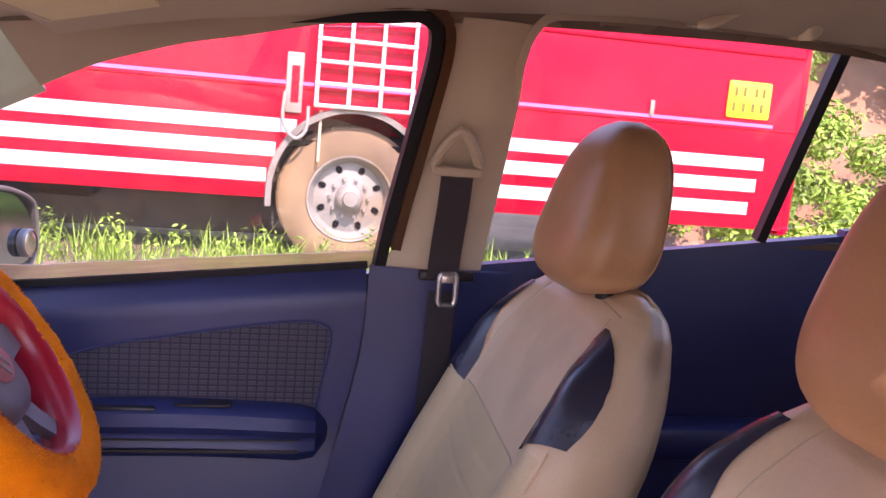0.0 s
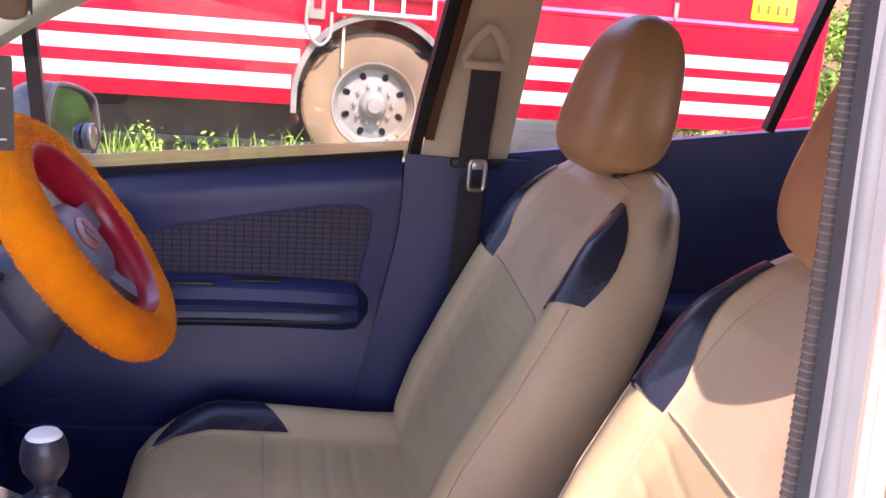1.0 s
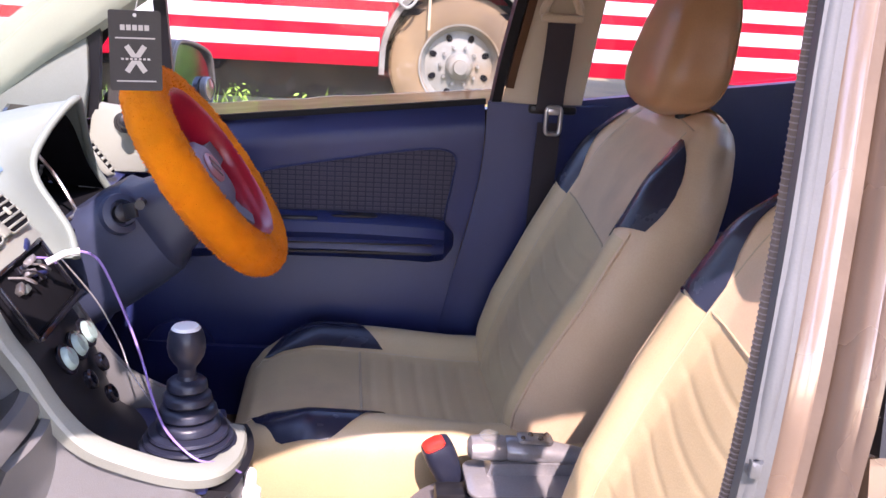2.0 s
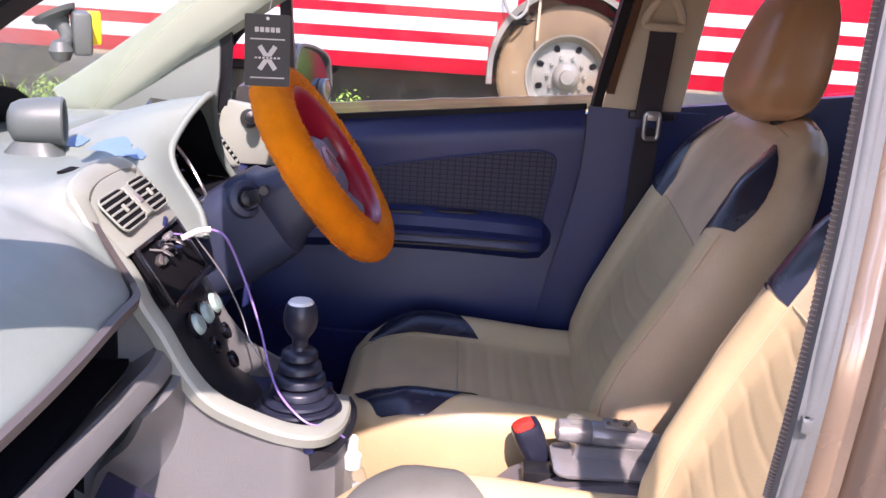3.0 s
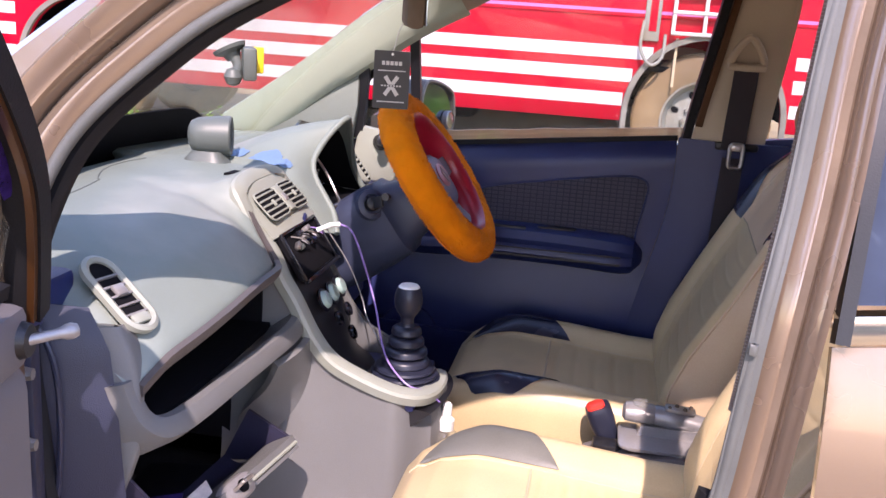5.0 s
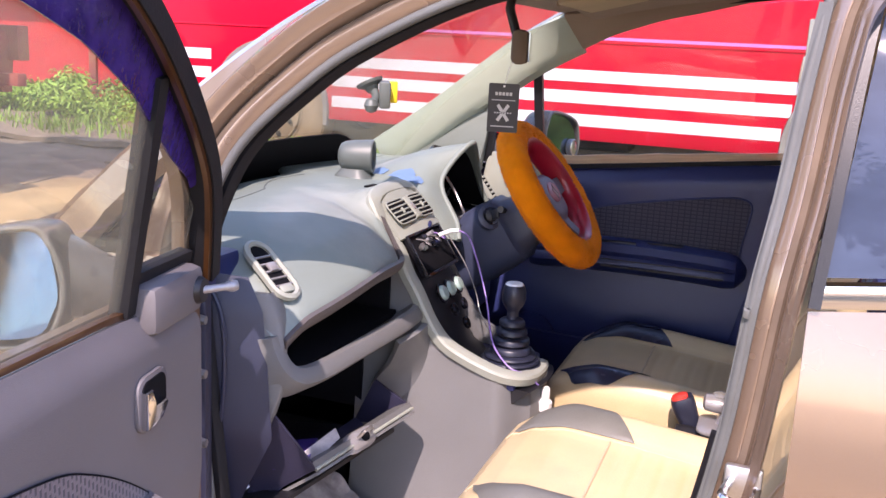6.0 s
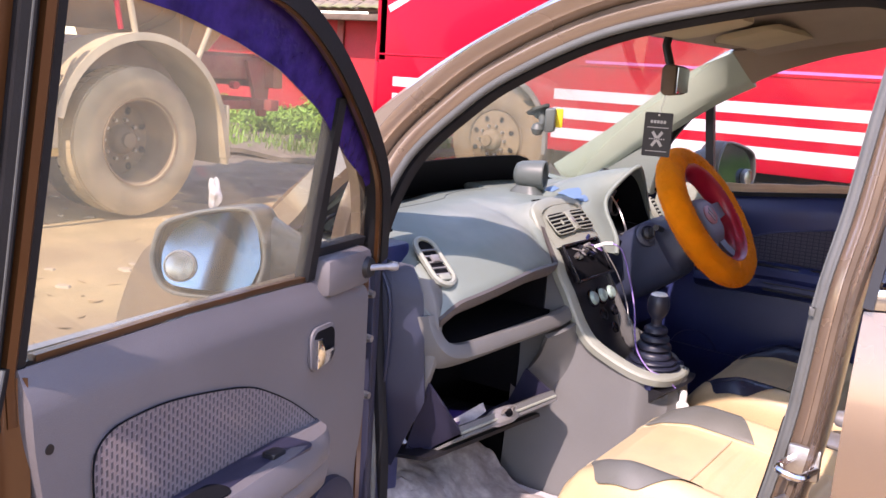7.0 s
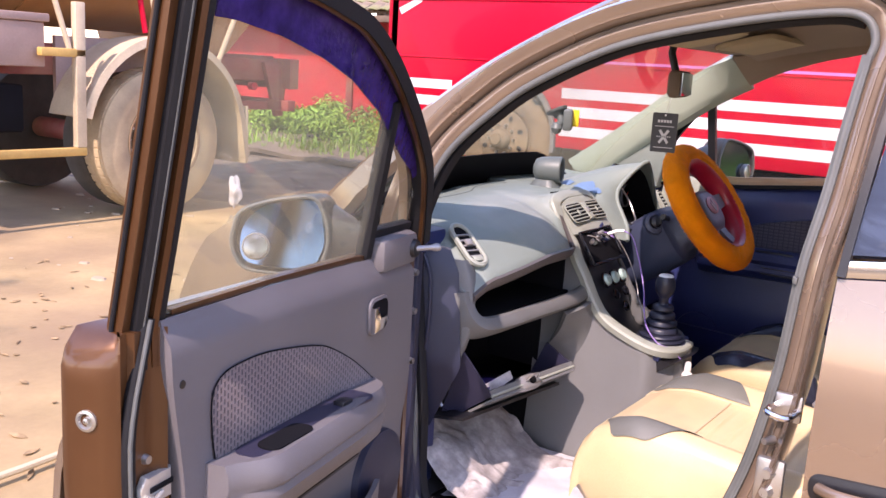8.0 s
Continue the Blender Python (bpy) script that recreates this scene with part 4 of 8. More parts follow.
part("wiper", tube(bmesh.new(), [(-1.22, -0.45, 0.965), (-1.23, -0.1, 0.970), (-1.23, 0.25, 0.965)], 0.009, 6), BLACK, car)
part("wiper", tube(bmesh.new(), [(-1.23, 0.1, 0.960), (-1.21, 0.4, 0.965), (-1.19, 0.55, 0.965)], 0.009, 6), BLACK, car)
part("front_bumper", sheet(bmesh.new(), lambda u, v: (-1.60 - 0.05 * math.sin(math.pi * u) - 0.07 * (1 - (2 * v - 1) ** 2), (-1 + 2 * v) * 0.60, 0.22 + 0.43 * u), 8, 16, 0.02), BROWN, car)
for s in (-1, 1):
    part("headlamp", sheet(bmesh.new(), lambda u, v: (-1.635 + 0.20 * u, s * (0.42 + 0.16 * v + 0.10 * u), 0.625 + 0.03 * v + 0.215 * u), 6, 6, 0.02), CLEAR, car)
part("tailgate", sheet(bmesh.new(), lambda u, v: (1.74 - 0.04 * (2 * v - 1) ** 2 - 0.28 * smooth(0.5, 1, u), (-1 + 2 * v) * (0.60 - 0.06 * u), 0.3 + 1.18 * u), 14, 12, 0.02), BROWN, car)
part("floor_pan", new_box((-1.12, -0.66, 0.20), (1.62, 0.66, 0.245)), CARPET, car)
part("firewall", new_box((-1.16, -0.68, 0.24), (-1.12, 0.68, 0.90)), VOID, car)
part("tunnel", sheet(bmesh.new(), lambda u, v: (-1.1 + 2.2 * u, -0.13 + 0.26 * v, 0.246 + 0.12 * math.sin(math.pi * v) ** 0.5), 6, 12, 0.01), CARPET, car)
part("load_floor", new_box((0.75, -0.62, 0.25), (1.6, 0.62, 0.62), 0.03), CARPET, car)


def roof_z(x, v):
    """Height of the roof at x; v runs -1 to 1 across."""
    c = lerp([(-0.50, 1.405), (-0.3, 1.458), (0.0, 1.512), (0.4, 1.545), (0.9, 1.54), (1.45, 1.46)], x)
    return c + 0.035 - 0.045 * abs(v) ** 2.6


ROOF_HALF = 0.575
part("roof_panel", sheet(bmesh.new(), lambda u, v: (-0.49 - 0.06 * (1 - (2 * v - 1) ** 2) + 1.99 * u, (2 * v - 1) * ROOF_HALF, roof_z(-0.49 + 1.97 * u, 2 * v - 1) + 0.015), 20, 20, 0.012), BROWN, car)
part("headliner", sheet(bmesh.new(), lambda u, v: (-0.47 - 0.06 * (1 - (2 * v - 1) ** 2) + 1.95 * u, (2 * v - 1) * (ROOF_HALF - 0.015), roof_z(-0.47 + 1.95 * u, 2 * v - 1) - 0.03), 20, 24, 0.012), HEADLINER, car, "beige cloth headliner")

# the frame round the passenger doorway
DOORWAY = [(-0.765, -0.70, 0.30), (-0.79, -0.70, 0.52), (-0.815, -0.70, 0.74), (-0.826, -0.70, 0.85), (-0.82, -0.70, 0.94), (-0.796, -0.693, 1.03), (-0.755, -0.674, 1.12), (-0.672, -0.655, 1.205), (-0.577, -0.639, 1.276),
           (-0.404, -0.621, 1.358), (-0.19, -0.611, 1.407), (-0.03, -0.606, 1.427), (0.030, -0.608, 1.420), (0.051, -0.615, 1.384), (0.043, -0.625, 1.341), (0.032, -0.644, 1.255), (0.020, -0.673, 1.121), (0.004, -0.70, 1.0),
           (-0.014, -0.703, 0.80), (-0.042, -0.703, 0.64), (-0.085, -0.703, 0.50), (-0.15, -0.705, 0.38), (-0.26, -0.705, 0.315), (-0.40, -0.705, 0.30), (-0.6, -0.705, 0.295)]
line = curve(DOORWAY, 6, True)
frame_prof = [(-0.006, -0.012), (-0.004, -0.002), (-0.007, 0.004), (-0.025, 0.018), (-0.028, 0.018), (-0.030, 0.004), (-0.039, 0.006), (-0.041, 0.032), (-0.045, 0.039), (-0.052, 0.041), (-0.055, 0.044), (-0.068, 0.049), (-0.076, 0.040), (-0.080, 0.0), (-0.076, -0.02)]
frame_bm = sweep(bmesh.new(), line, frame_prof, side_out, True)
for q in frame_bm.verts:
    edge = lerp([(0.50, -0.085), (0.64, -0.042), (0.80, -0.014), (1.0, 0.004), (1.121, 0.020), (1.255, 0.032), (1.341, 0.043), (1.42, 0.05)], q.co.z) + 0.046
    if q.co.x > edge and 0.5 < q.co.z:
        q.co.x -= 0.62 * (q.co.x - edge) * smooth(1.40, 1.33, q.co.z)
part("doorway_frame", frame_bm, BROWN, car, "brown painted doorway flange")
part("frame_groove", sweep(bmesh.new(), line, [(-0.0285, 0.014), (-0.0285, 0.016), (-0.0365, 0.018), (-0.0405, 0.012)], side_out, True), BARK, car)
part("door_seal", sweep(bmesh.new(), line, [(0.0075 * math.cos(a) - 0.003, 0.008 * math.sin(a) + 0.006) for a in [2 * math.pi * k / 12 for k in range(12)]], side_out, True), SEAL, car, "soft grey door weatherstrip")
inner = [p + V(0, 0.013, 0.001) for p in curve(DOORWAY[18:] + DOORWAY[:13], 6)]
part("doorway_inner_trim", sweep(bmesh.new(), inner, [(-0.008, -0.012), (-0.008, 0.005), (0.006, 0.004), (0.012, -0.004), (0.012, -0.014)], side_out), RUBBER, car)
# piping on the B post side of the seal
post = curve([(0.044, -0.622, 1.36), (0.033, -0.644, 1.255), (0.020, -0.673, 1.121), (0.004, -0.70, 1.0), (-0.004, -0.702, 0.90)], 10)
part("stitched_edge", sweep(bmesh.new(), [p + V(0.0, 0.014, 0) for p in post], circle(0.005, 8), side_out), BARK, car)
stitch_bm = bmesh.new()
for k in range(240):
    e = k / 239 * (len(post) - 1.001)
    c = post[int(e)].lerp(post[int(e) + 1], e % 1) + V(0.0005 if k % 2 else -0.0005, 0.014, 0)
    loft(stitch_bm, [[c + V(0.0052 * math.cos(a), 0.0052 * math.sin(a), dz) for a in [j * math.pi / 4 for j in range(8)]] for dz in (-0.0005, 0.0005)])
part("stitching", stitch_bm, STITCH, car)["kind"] = "stuff"
low_post = curve([(0.044, -0.622, 1.36), (0.033, -0.644, 1.255), (0.020, -0.673, 1.121), (0.004, -0.70, 1.0), (-0.004, -0.702, 0.90), (-0.014, -0.703, 0.80), (-0.042, -0.703, 0.64), (-0.085, -0.703, 0.50)], 6)
part("seal_band", sweep(bmesh.new(), low_post, [(-0.013, 0.0), (0.004, -0.004), (0.006, 0.010), (-0.011, 0.015)], side_out), SEAL, car)
# striker, switch and clips on the B post
striker = part("striker", tube(bmesh.new(), curve([(0.008, -0.735, 0.765), (0.0, -0.79, 0.763), (0.03, -0.79, 0.757), (0.04, -0.735, 0.755)], 5), 0.006, 8), CHROME, car, "bright door striker loop")
part("striker_plate", new_box((-0.002, -0.741, 0.735), (0.045, -0.729, 0.785), 0.004), STEEL, striker)
part("courtesy_switch", cyl(bmesh.new(), (0.0, -0.72, 0.69), (-0.010, -0.742, 0.69), 0.008, 0.006), STEEL, car)
part("hinge_plate", new_box((-0.02, -0.738, 0.575), (0.03, -0.722, 0.66), 0.006), STEEL, car)
for z in (0.60, 0.635):
    part("bolt", cyl(bmesh.new(), (0.006, -0.735, z), (0.003, -0.752, z), 0.012, 0.009, 8), STEEL, car)
# torn corner of the seal at the belt line
part("torn_trim", prism(bmesh.new(), [(-0.004, 0.974), (0.004, 0.972), (0.005, 0.986), (0.001, 0.983), (-0.004, 0.987)], 0.006, Matrix.Translation((0, -0.716, 0)) @ Matrix.Rotation(radians(90), 4, "X"), 0.002), SEAL, car)

# hinge side of the doorway
hinge_line = curve([(-0.765, -0.70, 0.30), (-0.79, -0.70, 0.52), (-0.815, -0.70, 0.74), (-0.826, -0.70, 0.85), (-0.822, -0.70, 0.925)], 6)
part("hinge_cover", sweep(bmesh.new(), hinge_line, [(-0.006, -0.01), (-0.006, 0.016), (-0.026, 0.024), (-0.042, 0.044), (-0.068, 0.054), (-0.083, 0.04), (-0.083, -0.02)], side_out), NAVY_SOFT, car, "dark inner hinge post")
part("hinge_post", new_box((-0.90, -0.735, 0.24), (-0.832, -0.56, 0.93), 0.01), NAVY, car)
for z in (0.848, 0.755, 0.60):
    part("bolt", cyl(bmesh.new(), (-0.836, -0.694, z), (-0.820, -0.712, z), 0.013, 0.010, 6), CHROME, car)
part("seal_clip", new_box((-0.842, -0.70, 0.885), (-0.812, -0.66, 0.935), 0.008), NAVY, car)
part("check_strap", tube(bmesh.new(), [(-0.84, -0.70, 0.74), (-0.80, -0.79, 0.73)], 0.011, 6), STEEL, car)

# passenger rear door with its tinted window
rear_door = part("rear_door", flank(0.070, 0.97, 0.24, lambda x: belt(x) - 0.035, -1, 18, 16), BROWN, car)
hd = part("door_handle", prism(bmesh.new(), rounded(0.20, 0.052, 0.02), 0.006, Matrix.Translation((0.178, -half_width(0.178, 0.655) + 0.003, 0.652)) @ Matrix.Rotation(radians(90), 4, "X") @ Matrix.Rotation(radians(4), 4, "Z"), 0.002), BLACK, rear_door, "body-coloured pull handle in a dark recess")
part("grip", tube(bmesh.new(), curve([(0.095, -half_width(0.1, 0.65) - 0.004, 0.648), (0.13, -half_width(0.13, 0.65) - 0.026, 0.652), (0.19, -half_width(0.19, 0.65) - 0.030, 0.656), (0.245, -half_width(0.245, 0.65) - 0.020, 0.660), (0.27, -half_width(0.27, 0.66) - 0.002, 0.661)], 5), 0.010, 10), BROWN, hd)
part("belt_moulding", sweep(bmesh.new(), [V(x, -half_width(x, belt(x)) - 0.002, belt(x) - 0.018) for x in [0.072 + 0.044 * k for k in range(21)]], [(-0.016, -0.008), (0.016, -0.008), (0.014, 0.008), (0, 0.011), (-0.014, 0.008)], V(0, -1, 0)), CHROME, rear_door, "bright belt moulding")
pane("rear_window", lambda u, v: (0.084 + 0.761 * u + 0.04 * v, -0.725 + 0.15 * v - 0.015 * math.sin(3.14 * v), belt(0.125 + 0.72 * u) + (1.435 - 0.02 * u - belt(0.125 + 0.72 * u)) * v), 8, 8, rear_door, GLASS_TINT, "dark tinted window")
part("window_frame", sweep(bmesh.new(), curve([(0.076, -0.735, 1.0), (0.088, -0.692, 1.16), (0.102, -0.635, 1.33), (0.120, -0.592, 1.44)], 6), [(-0.007, -0.01), (0.007, -0.01), (0.007, 0.010), (-0.007, 0.010)], side_out), BLACK, rear_door)
part("rail", sweep(bmesh.new(), curve([(0.06, -0.60, 1.475), (0.4, -0.595, 1.495), (0.9, -0.59, 1.49), (1.4, -0.57, 1.42)], 6), [(-0.035, -0.03), (0.035, -0.03), (0.04, 0.01), (0, 0.02), (-0.04, 0.01)], side_out), BROWN, car)
part("c_post", sweep(bmesh.new(), curve([(0.92, -0.72, 1.10), (0.95, -0.66, 1.28), (0.99, -0.58, 1.43)], 5), [(-0.05, -0.02), (0.05, -0.02), (0.05, 0.02), (-0.05, 0.02)], side_out), BROWN, car)
part("rear_post", sweep(bmesh.new(), curve([(1.5, -0.66, 1.18), (1.47, -0.62, 1.3), (1.40, -0.56, 1.42)], 5), [(-0.09, -0.02), (0.09, -0.02), (0.09, 0.02), (-0.09, 0.02)], side_out), BROWN, car)
part("door_trim", new_box((0.14, -0.69, 0.28), (0.95, -0.655, 1.04), 0.015), NAVY, rear_door)

# windscreen, posts and rear screen
SCREEN_LOW = lambda v: V(-1.215 + 0.17 * abs(2 * v - 1) ** 2.2, (2 * v - 1) * 0.655, 0.945)
SCREEN_TOP = lambda v: V(-0.49 - 0.06 * (1 - (2 * v - 1) ** 2), (2 * v - 1) * 0.555, 1.415 + 0.03 * (1 - (2 * v - 1) ** 2))
pane("windscreen", lambda u, v: SCREEN_LOW(v).lerp(SCREEN_TOP(v), u) + V(-0.02, 0, 0.03) * math.sin(math.pi * u), 10, 20, car, GLASS_SCREEN)
part("screen_border", sheet(bmesh.new(), lambda u, v: (lambda w, k: SCREEN_LOW(w).lerp(SCREEN_TOP(w), 0.005 + k * u) + V(-0.02, 0, 0.03) * math.sin(math.pi * (0.005 + k * u)) + V(0.006, 0, -0.004))(0.95 * v, 0.185 - 0.17 * smooth(0.70, 0.95, 0.95 * v)), 3, 24, 0.003), VOID, car, "black printed windscreen border")
pane("rear_screen", lambda u, v: (1.60 - 0.16 * u, (2 * v - 1) * (0.56 - 0.05 * u), 1.10 + 0.33 * u), 4, 8, car, GLASS_TINT)
for s in (-1, 1):
    out = curve([(-1.10, s * 0.69, 0.93), (-1.0, s * 0.675, 1.03), (-0.86, s * 0.655, 1.155), (-0.72, s * 0.63, 1.265), (-0.58, s * 0.605, 1.35), (-0.42, s * 0.585, 1.43)], 6)
    part("screen_post", sweep(bmesh.new(), out, [(-0.035, -0.025), (0.035, -0.025), (0.04, 0.0), (0.025, 0.016), (-0.025, 0.016), (-0.04, 0)], side_out), BROWN, car)
POST_UP = curve([(-1.12, 0.600, 1.008), (-1.05, 0.590, 1.054), (-0.95, 0.583, 1.124), (-0.85, 0.577, 1.200), (-0.75, 0.570, 1.278), (-0.665, 0.556, 1.333), (-0.605, 0.528, 1.361), (-0.548, 0.500, 1.385)], 6)
POST_LOW = curve([(-1.07, 0.640, 0.930), (-1.00, 0.630, 0.972), (-0.93, 0.621, 1.026), (-0.85, 0.612, 1.090), (-0.75, 0.602, 1.158), (-0.655, 0.592, 1.225), (-0.58, 0.582, 1.270), (-0.510, 0.572, 1.306)], 6)
part("screen_post_trim", sheet(bmesh.new(), lambda u, v: POST_UP[round(u * 42)].lerp(POST_LOW[round(u * 42)], v) - V(0, 0.005, 0) * math.sin(math.pi * v) * (1 - u ** 4) + V(0, 0.03, -0.004) * smooth(0.9, 1.0, v), 42, 12, 0.014), PILLAR, car, "pale grey-green windscreen post trim", 30)
HEAD_LOW = curve([(-0.512, 0.574, 1.304), (-0.441, 0.585, 1.344), (-0.369, 0.585, 1.371), (-0.299, 0.585, 1.393), (-0.218, 0.585, 1.411), (-0.10, 0.582, 1.440), (0.05, 0.580, 1.470)], 6)
HEAD_UP = curve([(-0.550, 0.502, 1.386), (-0.48, 0.500, 1.398), (-0.40, 0.510, 1.412), (-0.32, 0.522, 1.430), (-0.23, 0.532, 1.452), (-0.11, 0.545, 1.476), (0.05, 0.556, 1.500)], 6)
part("header_lip", sheet(bmesh.new(), lambda u, v: (lambda y: V(-0.50, y, 1.417 - 0.02 * (y / 0.5) ** 2).lerp(V(-0.548 - 0.092 * (1 - (y / 0.505) ** 2), y, 1.385 + 0.010 * (1 - (y / 0.505) ** 2)), u))(-0.505 + 1.01 * v), 6, 30, 0.010), HEADLINER, car, "beige header panel above the windscreen")
part("header_trim", sheet(bmesh.new(), lambda u, v: HEAD_UP[round(u * 36)].lerp(HEAD_LOW[round(u * 36)], v) + V(0, -0.008, 0.0) * math.sin(math.pi * v), 36, 8, 0.012), HEADLINER, car, "taupe header trim above the windows")
part("corner_trim", prism(bmesh.new(), [(-1.09, 0.945), (-0.792, 0.945), (-0.776, 1.05), (-0.768, 1.19), (-0.84, 1.16), (-0.97, 1.06)], 0.03, Matrix.Translation((0, 0.645, 0)) @ Matrix.Rotation(radians(90), 4, "X"), 0.006), SAIL, car, "grey-green corner panel below the windscreen post")
pt2 = curve([(-1.12, -0.635, 0.955), (-0.98, -0.62, 1.06), (-0.84, -0.60, 1.175), (-0.70, -0.575, 1.285), (-0.575, -0.545, 1.375)], 6)
part("screen_post_trim", sweep(bmesh.new(), pt2, [(-0.03, 0.0), (-0.02, -0.03), (0.03, -0.03), (0.045, -0.015), (0.045, 0.0)], side_out), PILLAR, car)

# ---- driver's side from inside ----
ddoor = thing("driver_door", "closed driver's door with dark plastic trim and stitched cloth panel", "car door")
D_Y = 0.685


def dtrim(u, v):
    """Inner face of the driver's door trim."""
    zt, zb = 0.0, 0.30
    x0, x1 = -0.86, 0.016
    x = x0 + (x1 - x0) * u
    top = lerp([(-0.86, 0.945), (-0.55, 0.968), (0.02, 1.030)], x)
    z = zb + (top - zb) * v
    xe = x1 - 0.085 * smooth(0.95, 0.42, z)
    x = x0 + (xe - x0) * u
    y = D_Y - 0.02 * smooth(0.62, 0.35, v) + 0.025 * smooth(0.93, 1.0, v)
    return (x, y, z)


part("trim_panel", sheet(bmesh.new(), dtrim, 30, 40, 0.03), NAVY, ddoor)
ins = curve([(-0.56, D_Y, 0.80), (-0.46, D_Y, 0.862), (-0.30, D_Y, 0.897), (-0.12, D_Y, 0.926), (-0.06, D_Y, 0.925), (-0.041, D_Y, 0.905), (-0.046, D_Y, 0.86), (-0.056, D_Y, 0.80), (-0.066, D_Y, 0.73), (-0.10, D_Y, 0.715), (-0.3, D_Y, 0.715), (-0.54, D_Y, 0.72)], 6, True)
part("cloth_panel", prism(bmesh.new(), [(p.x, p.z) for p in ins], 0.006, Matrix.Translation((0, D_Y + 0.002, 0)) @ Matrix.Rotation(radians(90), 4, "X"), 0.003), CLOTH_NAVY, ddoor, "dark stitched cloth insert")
part("cloth_border", sweep(bmesh.new(), [p + V(0, -0.004, 0) for p in ins], circle(0.0022, 8), V(0, -1, 0), True), NAVY, ddoor)
arm_prof = lambda s: [(0.0, 0.755), (-0.045, 0.758), (-0.07, 0.745), (-0.078, 0.725), (-0.072, 0.712), (-0.078, 0.705), (-0.08, 0.69), (-0.06, 0.668), (-0.02, 0.655), (0.0, 0.652)]
rings = []
for k in range(22):
    u = k / 21
    x = -0.66 + 0.628 * u
    g = (1 - max(0, (u - 0.9) / 0.1) ** 2) ** 0.5 * (1 - max(0, (0.08 - u) / 0.08) ** 2) ** 0.5 if 0 < u < 1 else 0.02
    rings.append([V(x, D_Y + 0.01 + dy * max(0.05, g), 0.723 + (z - 0.705 + 0.012 * math.sin(3 * u)) * (0.25 + 0.75 * g)) for dy, z in arm_prof(u)])
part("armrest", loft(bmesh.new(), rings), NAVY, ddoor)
part("armrest_groove", new_box((-0.42, D_Y - 0.072, 0.712), (-0.09, D_Y - 0.068, 0.717)), BLACK, ddoor)
part("armrest_groove", new_box((-0.42, D_Y - 0.071, 0.732), (-0.09, D_Y - 0.066, 0.735)), BLACK, ddoor)
part("grip_slot", prism(bmesh.new(), rounded(0.10, 0.026, 0.012), 0.004, Matrix.Translation((-0.255, D_Y - 0.032, 0.783))), BLACK, ddoor)
part("window_switches", new_box((-0.45, D_Y - 0.055, 0.775), (-0.33, D_Y - 0.015, 0.784), 0.004), BLACK, ddoor)
part("lower_pocket", sheet(bmesh.new(), lambda u, v: (-0.70 + 0.52 * u, D_Y - 0.03 - 0.03 * math.sin(math.pi * u) * (0.4 + 0.6 * v), 0.33 + 0.16 * v), 14, 6, 0.012), NAVY, ddoor)
part("speaker_grille", cyl(bmesh.new(), (-0.62, D_Y - 0.028, 0.46), (-0.62, D_Y, 0.46), 0.075, 0.085, 28), NAVY, ddoor)
pane("window", lambda u, v: (-0.64 + 0.67 * u + (0.09 * v) * u, D_Y + 0.03 - 0.115 * v, lerp([(-0.64, 0.965), (0.03, 1.03)], -0.64 + 0.67 * u) + v * lerp([(0, 0.32), (0.3, 0.385), (0.6, 0.415), (1, 0.42)], u)), 12, 8, ddoor, GLASS_DUSTY)
pane("sill_film", lambda u, v: (-0.635 + 0.665 * u, D_Y + 0.022 - 0.008 * v, lerp([(-0.64, 0.960), (0.03, 1.025)], -0.635 + 0.665 * u) + v * (0.033 + 0.004 * noise.noise(V(u * 9, 1, 4)))), 24, 3, ddoor, SILL_FILM, "pale reddish translucent band along the foot of the glass")
pane("quarter_glass", lambda u, v: (-0.80 + 0.16 * u, D_Y + 0.03 - 0.06 * v * (0.3 + 0.7 * u), 0.955 + 0.01 * u + v * (0.10 + 0.19 * u)), 4, 4, ddoor, GLASS)
part("window_divider", sweep(bmesh.new(), [V(-0.636, 0.70, 0.95), V(-0.637, 0.675, 1.06), V(-0.639, 0.645, 1.165), V(-0.643, 0.612, 1.30)], [(-0.012, -0.008), (0.012, -0.008), (0.012, 0.01), (-0.012, 0.01)], side_out), BLACK, ddoor)
part("quarter_rear_post", sweep(bmesh.new(), [V(-0.782, 0.66, 0.97), V(-0.772, 0.645, 1.06), V(-0.758, 0.615, 1.18), V(-0.750, 0.60, 1.23)], [(-0.014, -0.012), (0.014, -0.012), (0.014, 0.01), (-0.014, 0.01)], side_out), BLACK, ddoor)
wf = curve([(-0.83, 0.70, 0.97), (-0.80, 0.69, 1.05), (-0.74, 0.66, 1.14), (-0.62, 0.627, 1.262), (-0.45, 0.60, 1.36), (-0.2, 0.585, 1.425), (0.0, 0.58, 1.448), (0.058, 0.583, 1.452), (0.078, 0.596, 1.415), (0.060, 0.635, 1.27), (0.038, 0.675, 1.12), (0.025, 0.70, 1.0)], 6)
part("window_frame", sweep(bmesh.new(), wf, [(-0.004, -0.02), (0.016, -0.02), (0.018, 0.012), (-0.004, 0.012)], side_out), RUBBER, ddoor, "black rubber window channel")
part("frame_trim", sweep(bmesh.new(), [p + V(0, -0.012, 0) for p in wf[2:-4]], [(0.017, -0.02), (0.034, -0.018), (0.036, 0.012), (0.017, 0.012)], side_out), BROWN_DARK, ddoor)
part("waist_seal", sweep(bmesh.new(), [V(x, D_Y + 0.018, lerp([(-0.86, 0.947), (-0.55, 0.970), (0.02, 1.032)], x)) for x in [-0.84 + 0.107 * k for k in range(9)]], [(-0.006, -0.008), (0.006, -0.008), (0.006, 0.008), (-0.006, 0.008)], V(0, 1, 0)), RUBBER, ddoor)
